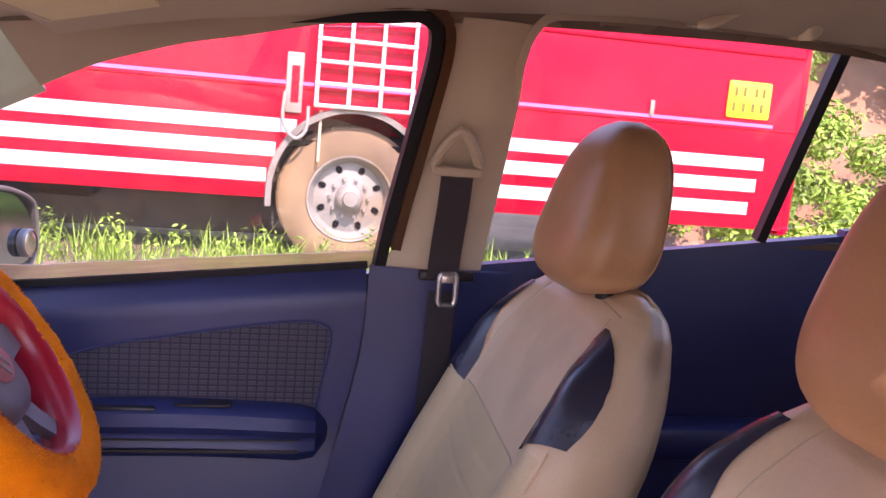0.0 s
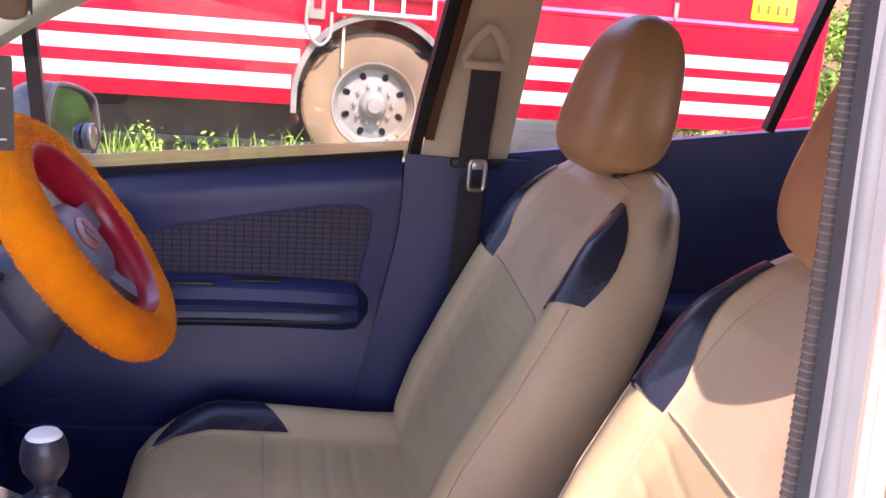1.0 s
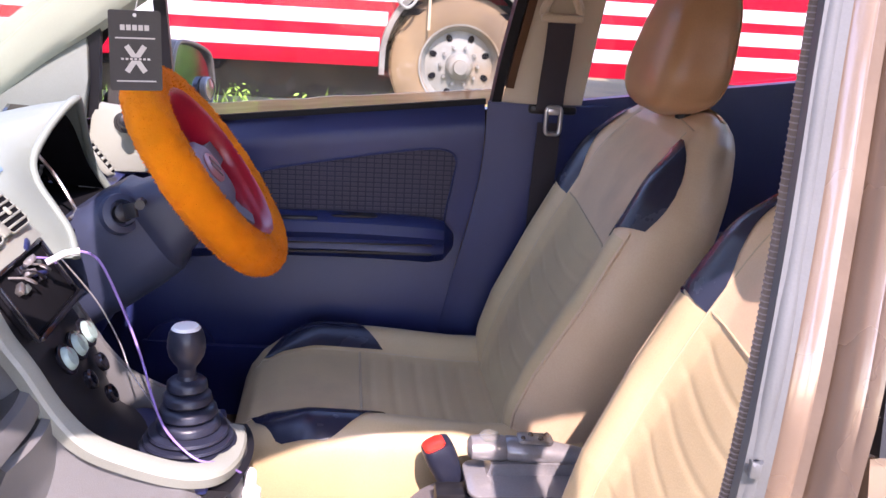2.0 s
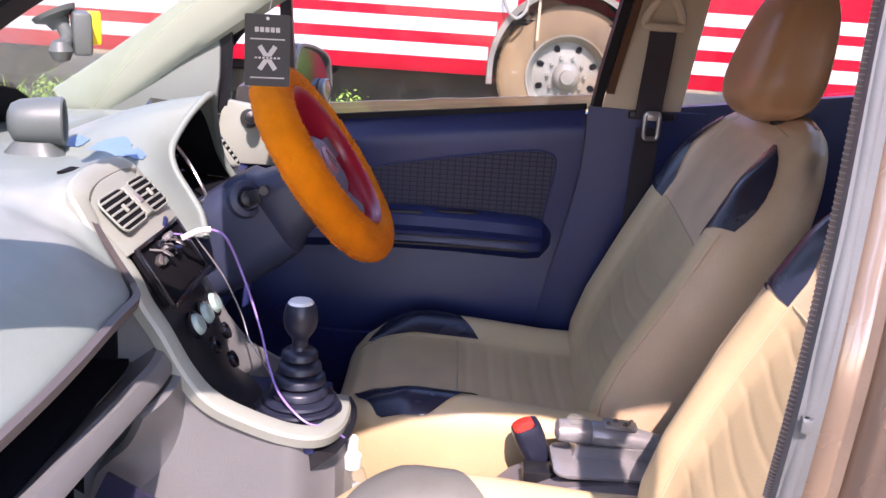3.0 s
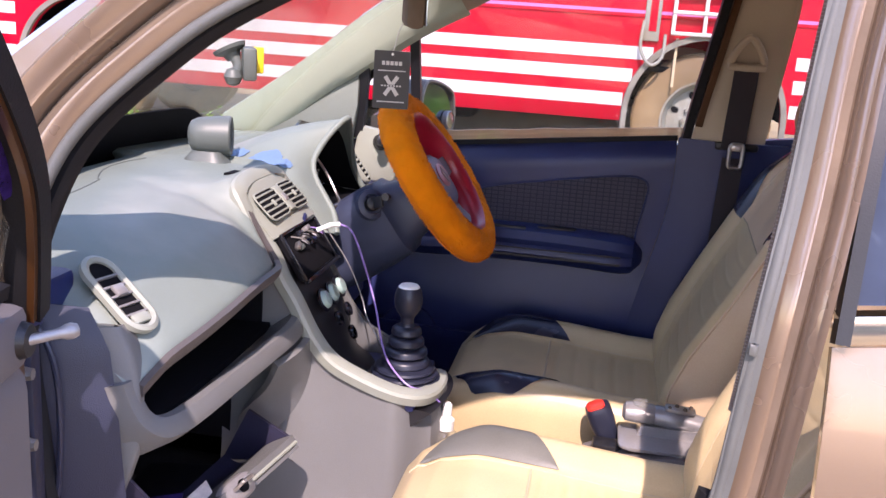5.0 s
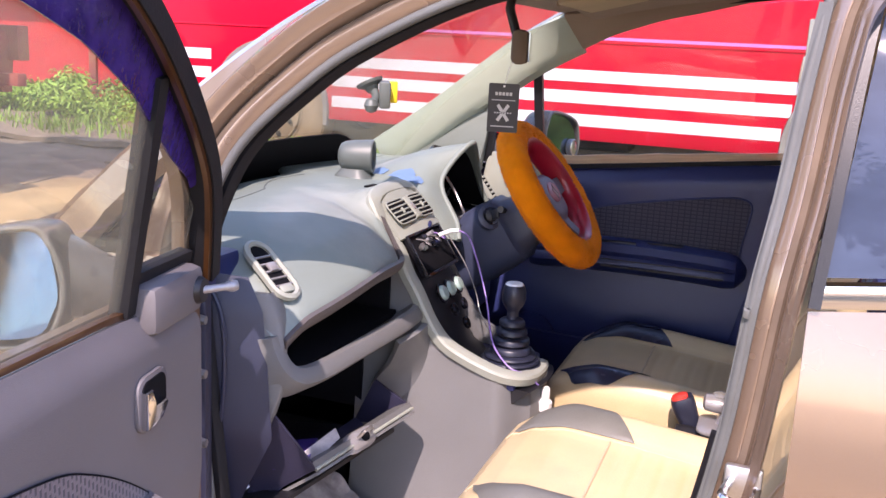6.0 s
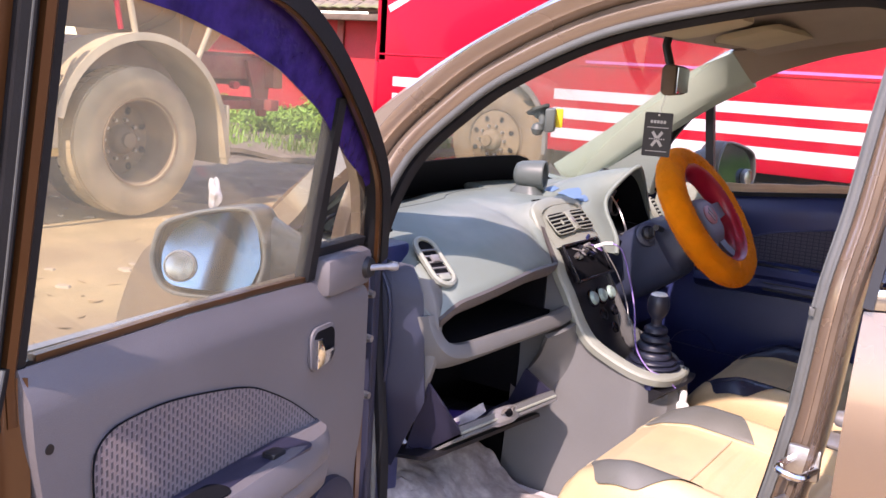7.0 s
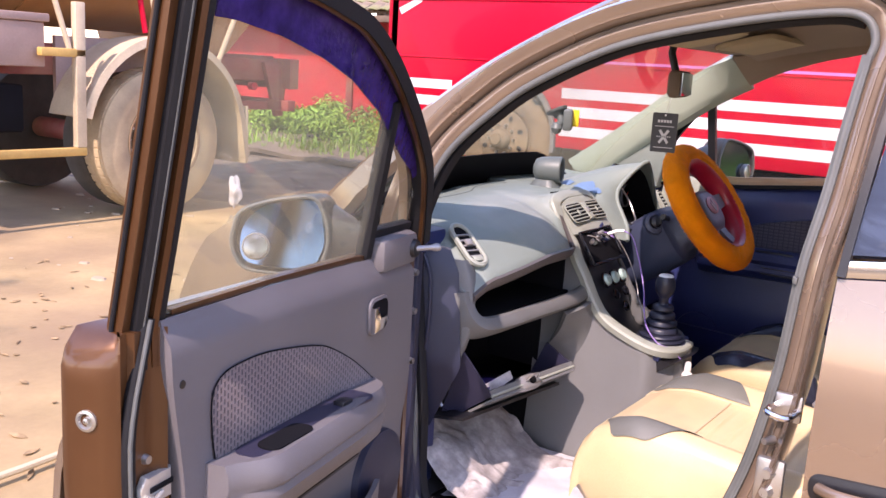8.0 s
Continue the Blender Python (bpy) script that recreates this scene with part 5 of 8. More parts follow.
gaiter = part("mirror_gaiter", prism(bmesh.new(), [(-0.80, 0.86), (-0.66, 0.86), (-0.60, 0.90), (-0.595, 0.965), (-0.64, 0.982), (-0.778, 1.0)], 0.03, Matrix.Translation((0, D_Y - 0.01, 0)) @ Matrix.Rotation(radians(90), 4, "X"), 0.008), TRIM_PALE, ddoor, "pale mirror corner cover")
part("gaiter_socket", cyl(bmesh.new(), (-0.717, D_Y - 0.036, 0.962), (-0.712, D_Y - 0.048, 0.964), 0.022, 0.019, 20), BLACK, gaiter)
part("mirror_lever", revolve(bmesh.new(), [(0.007, 0), (0.007, 0.02), (0.013, 0.03), (0.016, 0.04), (0.012, 0.052), (0.001, 0.056)], axis((-0.715, D_Y - 0.044, 0.964), (0.25, -0.93, 0.2)), 16), BLACK, gaiter)


MIRROR_RIM = [(0.117, -0.038), (0.112, 0.006), (0.096, 0.036), (0.040, 0.058), (-0.025, 0.069), (-0.052, 0.062), (-0.070, 0.025), (-0.076, -0.015), (-0.068, -0.055), (-0.043, -0.088), (0.028, -0.090), (0.092, -0.081)]
MIRROR_FACE = [(0.098, -0.032), (0.088, 0.012), (0.052, 0.045), (0.0, 0.057), (-0.034, 0.060), (-0.055, 0.044), (-0.067, -0.015), (-0.061, -0.045), (-0.040, -0.074), (0.03, -0.075), (0.084, -0.066)]


def wing_mirror(parent, m, up, lean=0.02, depth=0.11, size=1.0, off=0.0):
    """Local x to the tail, y away from the car."""
    def line(pts, k=1.0, x=0.0, dy=0.0):
        return [m @ V(x, off + size * (0.02 + (p.x - 0.02) * k) + dy, size * (-0.01 + (p.z + 0.01) * k)) for p in curve([(y, 0, z) for y, z in pts], 5, True)]
    rings = [line(MIRROR_RIM, 0.93, -0.022), line(MIRROR_RIM, 0.94, 0.004), line(MIRROR_RIM, 0.97, 0.008), line(MIRROR_RIM, 1.0, 0.0)]
    for k in range(1, 10):
        t = k / 9
        rings.append(line(MIRROR_RIM, math.sqrt(1 - 0.80 * t ** 2.6) + 0.03 * math.sin(math.pi * t), -depth * t, -lean * math.sin(1.5708 * t)))
    body = part("mirror_shell", loft(bmesh.new(), rings), MIRROR_SHELL, parent, "dark grey wing mirror shell")
    part("mirror_rim", sweep(bmesh.new(), line(MIRROR_RIM, 0.975, 0.008), circle(0.0042, 8), lambda p: (m.to_3x3() @ V(1, 0, 0)), True), MIRROR_EDGE, body)
    part("mirror_glass", prism(bmesh.new(), [(off + size * p.x, size * p.z) for p in curve([(y, 0, z) for y, z in MIRROR_FACE], 5, True)], 0.003, m @ Matrix.Translation((0.002, 0, 0)) @ Matrix.Rotation(radians(-up), 4, "Y") @ Matrix(((0, 0, 1, 0), (1, 0, 0, 0), (0, 1, 0, 0), (0, 0, 0, 1)))), MIRROR, body, "mirror glass")
    sm = m @ Matrix.Translation((0.010, 0.066 * size + off, -0.036 * size)) @ Matrix.Rotation(radians(-up), 4, "Y") @ Matrix.Rotation(radians(90), 4, "Y")
    spot = part("spot_mirror", revolve(bmesh.new(), [(0.027, 0), (0.027, 0.012), (0.024, 0.015)], sm, 28, False), SILVER, body, "small round stick-on blind-spot mirror")
    part("spot_glass", revolve(bmesh.new(), [(0.0245, 0.013), (0.018, 0.0142), (0.009, 0.0148), (0.001, 0.015)], sm, 28, False), SPOT_GLASS, spot)
    part("mirror_arm", loft(bmesh.new(), [[m @ V(x + rx * math.cos(a), y, z + rz * math.sin(a)) for a in [k * 0.5236 for k in range(12)]] for x, y, z, rx, rz in ((-0.045, off - 0.055 * size, -0.006, 0.034, 0.060), (-0.050, off - 0.085 * size, -0.012, 0.040, 0.058), (-0.052, off - 0.115 * size, -0.022, 0.038, 0.048), (-0.058, -0.16, -0.038, 0.036, 0.038), (-0.06, -0.20, -0.048, 0.034, 0.034))]), MIRROR_SHELL, body)


wing_mirror(ddoor, Matrix.Translation((-0.625, 0.875, 1.040)) @ Matrix.Rotation(radians(-17), 4, "Z"), 4, 0.0, 0.11, 1.08, -0.020)

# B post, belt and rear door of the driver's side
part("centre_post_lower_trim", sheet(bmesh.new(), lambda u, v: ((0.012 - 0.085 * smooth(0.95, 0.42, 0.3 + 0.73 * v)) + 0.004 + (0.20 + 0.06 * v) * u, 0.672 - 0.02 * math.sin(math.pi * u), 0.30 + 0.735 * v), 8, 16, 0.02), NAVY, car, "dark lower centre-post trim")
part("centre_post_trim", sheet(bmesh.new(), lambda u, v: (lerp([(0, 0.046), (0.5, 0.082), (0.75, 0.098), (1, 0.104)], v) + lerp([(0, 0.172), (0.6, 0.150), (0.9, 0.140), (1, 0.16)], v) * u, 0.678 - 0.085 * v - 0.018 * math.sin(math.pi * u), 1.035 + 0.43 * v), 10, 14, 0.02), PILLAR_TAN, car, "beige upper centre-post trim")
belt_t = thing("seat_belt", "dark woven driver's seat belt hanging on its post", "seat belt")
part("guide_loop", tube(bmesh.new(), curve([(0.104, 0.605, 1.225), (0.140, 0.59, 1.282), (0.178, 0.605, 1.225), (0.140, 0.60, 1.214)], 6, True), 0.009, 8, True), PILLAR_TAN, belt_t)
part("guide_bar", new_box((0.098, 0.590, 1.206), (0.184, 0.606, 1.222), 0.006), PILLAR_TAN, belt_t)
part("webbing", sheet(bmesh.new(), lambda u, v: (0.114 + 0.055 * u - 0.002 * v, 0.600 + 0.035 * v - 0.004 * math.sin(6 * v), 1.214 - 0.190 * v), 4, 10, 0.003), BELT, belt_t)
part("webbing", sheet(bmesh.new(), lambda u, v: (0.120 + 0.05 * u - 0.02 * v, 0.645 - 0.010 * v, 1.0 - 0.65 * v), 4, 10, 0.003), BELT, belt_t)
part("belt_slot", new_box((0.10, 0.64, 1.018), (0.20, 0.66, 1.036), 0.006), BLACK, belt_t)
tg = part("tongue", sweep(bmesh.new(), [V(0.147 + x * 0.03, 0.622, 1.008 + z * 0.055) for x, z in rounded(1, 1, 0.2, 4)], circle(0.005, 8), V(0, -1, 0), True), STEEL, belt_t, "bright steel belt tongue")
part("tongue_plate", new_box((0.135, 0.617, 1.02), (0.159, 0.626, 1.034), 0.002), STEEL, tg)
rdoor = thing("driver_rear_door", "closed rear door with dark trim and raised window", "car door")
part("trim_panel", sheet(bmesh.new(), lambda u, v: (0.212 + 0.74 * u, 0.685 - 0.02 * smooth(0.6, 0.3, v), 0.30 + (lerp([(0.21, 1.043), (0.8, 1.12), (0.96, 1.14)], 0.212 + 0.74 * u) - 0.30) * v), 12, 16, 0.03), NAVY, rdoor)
part("armrest", new_box((0.30, 0.60, 0.70), (0.90, 0.69, 0.77), 0.02), NAVY, rdoor)
pane("window", lambda u, v: (0.205 + 0.56 * u + v * (0.06 + 0.02 * u), 0.708 - 0.105 * v, lerp([(0.2, 1.04), (0.8, 1.13)], 0.205 + 0.56 * u) + v * (0.44 - 0.07 * u)), 8, 6, rdoor, GLASS_DUSTY)
pane("quarter_glass", lambda u, v: (0.80 + 0.30 * u + 0.05 * v * (1 - u), 0.70 - 0.10 * v, 1.14 + 0.05 * u + v * (0.345 - 0.16 * u)), 4, 4, rdoor, GLASS)
part("window_divider", sweep(bmesh.new(), [V(0.770, 0.69, 1.12), V(0.800, 0.645, 1.30), V(0.835, 0.595, 1.50)], [(-0.010, -0.01), (0.010, -0.01), (0.010, 0.012), (-0.010, 0.012)], side_out), BLACK, rdoor)
part("window_frame", sweep(bmesh.new(), curve([(0.214, 0.70, 1.04), (0.222, 0.66, 1.22), (0.234, 0.620, 1.38), (0.258, 0.598, 1.468), (0.34, 0.594, 1.488), (0.6, 0.592, 1.495), (0.85, 0.592, 1.492), (1.05, 0.597, 1.45)], 6), [(-0.004, -0.016), (0.012, -0.016), (0.012, 0.012), (-0.004, 0.012)], side_out), PILLAR_TAN, rdoor)
part("shelf_side", sheet(bmesh.new(), lambda u, v: (0.95 + 0.55 * u, 0.68 - 0.04 * u, 0.35 + (0.80 + 0.06 * u) * v), 6, 6, 0.03), NAVY, car)
part("side_rail_trim", sweep(bmesh.new(), curve([(-0.36, 0.575, 1.46), (0.0, 0.575, 1.50), (0.4, 0.58, 1.525), (0.9, 0.575, 1.525), (1.35, 0.56, 1.46)], 6), [(-0.02, -0.012), (0.02, -0.02), (0.045, -0.012), (0.04, 0.018), (-0.02, 0.014)], side_out), HEADLINER, car)
part("outer_rail", sweep(bmesh.new(), curve([(-0.42, 0.60, 1.41), (0.0, 0.592, 1.475), (0.4, 0.59, 1.50), (0.9, 0.585, 1.50), (1.42, 0.565, 1.41)], 6), [(-0.03, -0.01), (0.03, -0.01), (0.03, 0.02), (-0.03, 0.02)], side_out), BROWN, car)
part("rear_post", sweep(bmesh.new(), curve([(1.5, 0.66, 1.18), (1.45, 0.62, 1.3), (1.38, 0.56, 1.42)], 5), [(-0.20, -0.02), (0.09, -0.02), (0.09, 0.02), (-0.20, 0.02)], side_out), BROWN, car)
grab = thing("grab_handle", "beige moulded roof grab handle", "grab handle")
part("grip", tube(bmesh.new(), curve([(0.505, 0.560, 1.492), (0.508, 0.525, 1.492), (0.525, 0.490, 1.508), (0.545, 0.475, 1.516), (0.60, 0.470, 1.518), (0.655, 0.475, 1.516), (0.675, 0.490, 1.508), (0.692, 0.525, 1.492), (0.695, 0.560, 1.492)], 5), 0.016, 10), HANDLE, grab)
for x in (0.505, 0.695):
    part("mount", new_box((x - 0.020, 0.548, 1.478), (x + 0.020, 0.585, 1.508), 0.008), HANDLE, grab)
grab.location = (0.022, 0.0, 0.010)
visor = thing("sun_visor", "beige cloth sun visor folded up", "sun visor")
part("flap", prism(bmesh.new(), rounded(0.15, 0.41, 0.03), 0.014, Matrix.Translation((-0.405, 0.315, 1.402)) @ Matrix.Rotation(radians(-14), 4, "Y"), 0.005), VISOR, visor)
part("pivot", tube(bmesh.new(), [(-0.475, 0.515, 1.390), (-0.475, 0.13, 1.390)], 0.007, 8), HEADLINER, visor)
visor2 = thing("sun_visor", "beige cloth sun visor folded up", "sun visor")
part("flap", prism(bmesh.new(), rounded(0.15, 0.34, 0.03), 0.014, Matrix.Translation((-0.37, -0.32, 1.395)) @ Matrix.Rotation(radians(-14), 4, "Y"), 0.005), VISOR, visor2)

# ---- open passenger door: local x along it from the hinge, y to its inner face, z up ----
HINGE = (-0.784, -0.726)
OPEN = math.degrees(math.atan2(-0.98, 0.2))
pdoor = thing("passenger_door", "open passenger door, grey trim inside and brown paint outside", "car door", pose(HINGE[0], HINGE[1], 0, 0, 0, OPEN))
DT = 0.022


def ptrim(u, v):
    x = 0.08 + 0.772 * u
    top = lerp([(0, 0.908), (0.3, 0.930), (0.55, 0.940), (0.9, 0.944)], x)
    z = 0.30 + (top - 0.30) * v
    x = 0.08 + (0.768 - 0.030 * smooth(0.9, 0.65, z) - 0.06 * smooth(0.65, 0.3, z)) * u
    return (x, DT - 0.012 * smooth(0.6, 0.35, v) - 0.02 * smooth(0.93, 1.0, v), z)


part("trim_panel", sheet(bmesh.new(), ptrim, 24, 36, -0.025), DOORGREY, pdoor, "grey moulded trim panel")
part("door_shell", sheet(bmesh.new(), lambda u, v: (-0.02 + 0.948 * u - 0.05 * smooth(0.6, 0.2, v) * u, -0.088 - 0.022 * math.sin(math.pi * min(1, v * 1.1)) + 0.04 * smooth(0.75, 1.0, v), 0.26 + (0.655 + 0.03 * u - 0.06 * smooth(0.90, 1.0, u)) * v), 30, 16, -0.012), BROWN, pdoor, "brown metallic outer skin")


def end_x(z):
    return 0.885 - 0.05 * smooth(0.75, 0.3, z)


EDGE = [(0.842, 0.010), (0.850, -0.001), (0.872, -0.004), (0.892, -0.003), (0.897, -0.012), (0.912, -0.014), (0.915, -0.006), (0.922, -0.010), (0.932, -0.030), (0.937, -0.055), (0.940, -0.072), (0.939, -0.084), (0.932, -0.090), (0.90, -0.092)]


def edge_shift(z):
    return -0.05 * smooth(0.75, 0.3, z)


def seal_u(z):
    return lerp([(0.28, 0.9045), (0.78, 0.9045), (0.83, 0.898), (0.88, 0.884), (0.95, 0.864)], z) + edge_shift(z)


rings = []
for k in range(30):
    z = 0.28 + 0.655 * k / 29
    rings.append([V(u + edge_shift(z) - 0.05 * max(0.0, (u - 0.915) / 0.03) * smooth(0.90, 0.94, z), n, z) for u, n in EDGE] + [V(0.84 + edge_shift(z), -0.08, z)])
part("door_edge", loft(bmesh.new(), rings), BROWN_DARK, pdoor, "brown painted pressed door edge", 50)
part("edge_seal", sweep(bmesh.new(), [V(seal_u(z), -0.006, z) for z in [0.28 + 0.0335 * k for k in range(21)]], circle(0.011, 10), V(0.6, 0.8, 0)), RUBBER, pdoor)
part("edge_seal_bead", sweep(bmesh.new(), [V(seal_u(z) + 0.005, 0.004, z) for z in [0.28 + 0.0335 * k for k in range(21)]], circle(0.0032, 8), V(0.6, 0.8, 0)), SEAL, pdoor)
part("bottom_face", new_box((0.0, -0.10, 0.26), (0.88, 0.0, 0.30), 0.01), BROWN_DARK, pdoor)
part("hinge_face", new_box((-0.015, -0.10, 0.27), (0.012, 0.0, 0.90), 0.006), NAVY_SOFT, pdoor)
for z in (0.66, 0.774, 0.861):
    part("hinge_bolt", cyl(bmesh.new(), (0.030, -0.004, z), (0.030, 0.008, z), 0.009, 0.007, 8), STEEL, pdoor)
part("front_edge_strip", sweep(bmesh.new(), [V(0.074, 0.006, z) for z in (0.30, 0.5, 0.7, 0.9)], [(-0.008, -0.006), (0.008, -0.006), (0.008, 0.008), (-0.008, 0.008)], V(0, 1, 0)), BROWN_DARK, pdoor)
lt = part("latch", prism(bmesh.new(), [(-0.030, -0.026), (0.030, -0.024), (0.033, 0.004), (0.022, 0.020), (-0.004, 0.014), (-0.028, 0.020)], 0.012, Matrix.Translation((end_x(0.72) - 0.022, -0.002, 0.712)) @ Matrix(((1, 0, 0, 0), (0, 0, 1, 0), (0, 1, 0, 0), (0, 0, 0, 1))), 0.003), LATCH, pdoor, "bright steel door latch")
part("latch_slot", new_box((end_x(0.72) - 0.052, 0.008, 0.706), (end_x(0.72) - 0.006, 0.0125, 0.714), 0.001), VOID, lt)
part("latch_claw", tube(bmesh.new(), curve([(end_x(0.72) - 0.030, 0.010, 0.700), (end_x(0.72) - 0.010, 0.016, 0.698), (end_x(0.72) + 0.004, 0.012, 0.704)], 4), 0.004, 8), LATCH, lt)
part("screw", cyl(bmesh.new(), (end_x(0.79) - 0.012, -0.005, 0.752), (end_x(0.79) - 0.012, 0.004, 0.752), 0.008, 0.006, 10), STEEL, pdoor)
part("grommet", revolve(bmesh.new(), [(0.015, 0), (0.015, 0.004), (0.011, 0.005), (0.009, 0.001), (0.005, 0.001), (0.004, 0.005), (0.001, 0.006)], axis((0.934 + edge_shift(0.82), -0.045, 0.82), (0.985, 0.17, 0)), 24, False), STEEL, pdoor, "round metal grommet")
# cloth insert
pins = curve([(0.765, 0, 0.800), (0.742, 0, 0.838), (0.68, 0, 0.846), (0.60, 0, 0.840), (0.47, 0, 0.814), (0.40, 0, 0.785), (0.32, 0, 0.738), (0.245, 0, 0.680), (0.255, 0, 0.665), (0.45, 0, 0.668), (0.70, 0, 0.67), (0.75, 0, 0.70)], 6, True)
FL = Matrix.Translation((0, DT - 0.002, 0)) @ Matrix(((1, 0, 0, 0), (0, 0, 1, 0), (0, 1, 0, 0), (0, 0, 0, 1)))
part("cloth_panel", prism(bmesh.new(), [(p.x, p.z) for p in pins], 0.006, FL, 0.002), CLOTH_DOOR, pdoor, "grey stitched cloth insert")
part("cloth_border", sweep(bmesh.new(), [p + V(0, DT + 0.003, 0) for p in pins], circle(0.0014, 8), V(0, 1, 0), True), VOID, pdoor)
# armrest
rings = []
for k in range(26):
    u = k / 25
    x = 0.255 + 0.52 * u
    zt = lerp([(0.25, 0.690), (0.4, 0.702), (0.77, 0.712)], x)
    g = max(0.06, (1 - max(0, (0.12 - u) / 0.12) ** 2) ** 0.5) if u > 0 else 0.05
    dep = g * lerp([(0, 0.05), (0.3, 0.078), (1, 0.092)], u) * (1 - 0.55 * smooth(0.80, 1.0, u) ** 2)
    rings.append([V(x, DT - 0.01, zt), V(x, DT + dep * 0.85, zt + 0.004), V(x, DT + dep, zt - 0.012), V(x, DT + dep * 1.02, zt - 0.035), V(x, DT + dep * 0.92, zt - 0.045), V(x, DT + dep * 0.98, zt - 0.056), V(x, DT + dep * 0.85, zt - 0.09), V(x, DT + dep * 0.4, zt - 0.12 * g), V(x, DT - 0.01, zt - 0.13 * g)])
arm = part("armrest", loft(bmesh.new(), rings), DOORGREY, pdoor, "moulded grey armrest")
part("grip_cup", prism(bmesh.new(), rounded(0.12, 0.042, 0.018), 0.006, Matrix.Translation((0.63, DT + 0.045, 0.7085)) @ Matrix.Rotation(radians(-1.6), 4, "Y")), VOID, arm)
part("window_switch", prism(bmesh.new(), rounded(0.035, 0.022, 0.004), 0.008, Matrix.Translation((0.44, DT + 0.040, 0.7045)) @ Matrix.Rotation(radians(-5), 4, "Y"), 0.001), BLACK, arm)
part("switch_plate", prism(bmesh.new(), rounded(0.36, 0.062, 0.02), 0.004, Matrix.Translation((0.545, DT + 0.038, 0.7050)) @ Matrix.Rotation(radians(-1.6), 4, "Y")), BLUE_BIN, arm)
# pull handle
hb = part("handle_bezel", prism(bmesh.new(), rounded(0.082, 0.075, 0.02), 0.008, Matrix.Translation((0.245, DT - 0.002, 0.818)) @ Matrix(((1, 0, 0, 0), (0, 0, 1, 0), (0, 1, 0, 0), (0, 0, 0, 1))), 0.003), DOORGREY, pdoor, "raised inner handle bezel")
part("handle_recess", prism(bmesh.new(), rounded(0.066, 0.058, 0.016), 0.003, Matrix.Translation((0.245, DT + 0.0045, 0.820)) @ Matrix(((1, 0, 0, 0), (0, 0, 1, 0), (0, 1, 0, 0), (0, 0, 0, 1)))), VOID, hb)
part("pull_lever", prism(bmesh.new(), [(-0.03, -0.028), (0.012, -0.024), (0.028, -0.008), (0.020, 0.0), (-0.012, -0.004), (-0.014, 0.022), (-0.030, 0.022)], 0.012, Matrix.Translation((0.252, DT + 0.006, 0.818)) @ Matrix(((-1, 0, 0, 0), (0, 0, 1, 0), (0, 1, 0, 0), (0, 0, 0, 1))), 0.003), CHROME, hb, "chrome pull lever")
part("speaker_grille", revolve(bmesh.new(), [(0.10, 0), (0.098, 0.014), (0.085, 0.020), (0.001, 0.024)], axis((0.20, DT - 0.012, 0.46), (0, 1, 0)), 40, False), NAVY_SOFT, pdoor, "round dark speaker grille")
part("door_pocket", sheet(bmesh.new(), lambda u, v: (0.25 + 0.55 * u, DT + 0.012 + 0.045 * math.sin(math.pi * min(1, u * 1.4 + 0.1)) * (0.5 + 0.5 * v), 0.31 + 0.17 * v), 14, 6, -0.01), DOORGREY, pdoor)
part("trim_groove", new_box((0.30, DT + 0.0, 0.545), (0.80, DT + 0.004, 0.55)), BLACK, pdoor)
part("trim_screw", cyl(bmesh.new(), (0.826, DT - 0.004, 0.850), (0.826, DT + 0.001, 0.850), 0.008, 0.006, 14), BLACK, pdoor)
# mirror adjuster at the front corner
mg = part("mirror_corner", new_box((0.078, -0.02, 0.895), (0.235, DT + 0.008, 0.965), 0.016), DOORGREY, pdoor, "grey mirror corner cover")
part("adjuster_socket", cyl(bmesh.new(), (0.105, DT + 0.006, 0.93), (0.105, DT + 0.016, 0.93), 0.021, 0.017, 20), BLACK, mg)
part("adjuster_stick", revolve(bmesh.new(), [(0.006, 0), (0.0055, 0.026), (0.006, 0.034), (0.0085, 0.040), (0.009, 0.046), (0.007, 0.052), (0.001, 0.054)], axis((0.105, DT + 0.012, 0.93), (-0.62, 0.78, 0.06)), 16), SILVER, mg, "silver mirror adjusting stick")


def tilt(z):
    return 0.22 * (z - 1.0)


def on_door(pts):
    return [V(x, tilt(z) if z > 0.95 else -0.014, z) for x, z in pts]


dout = lambda p: V(0, 1, -0.22).normalized()
top = curve(on_door([(0.010, 0.93), (0.05, 1.03), (0.10, 1.11), (0.20, 1.200), (0.335, 1.295), (0.46, 1.358), (0.56, 1.384), (0.68, 1.405), (0.80, 1.415), (0.885, 1.412)]), 6)
part("upper_frame", sweep(bmesh.new(), [p + V(0, 0.0, 0) for p in top], [(-0.012, -0.022), (0.010, -0.022), (0.014, -0.006), (0.014, 0.03), (-0.012, 0.03)], dout), RUBBER, pdoor, "black rubber-edged window frame")
part("outer_frame", sweep(bmesh.new(), [p + V(0, -0.03, 0) for p in top], [(-0.025, 0.0), (0.0, -0.012), (0.018, 0.0), (0.018, 0.02), (-0.025, 0.02)], dout), BROWN, pdoor)
part("frame_edge_line", sweep(bmesh.new(), [p + V(0, 0.023, 0) for p in top], [(-0.022, -0.004), (-0.014, -0.004), (-0.014, 0.004), (-0.022, 0.004)], dout), BROWN_DARK, pdoor)
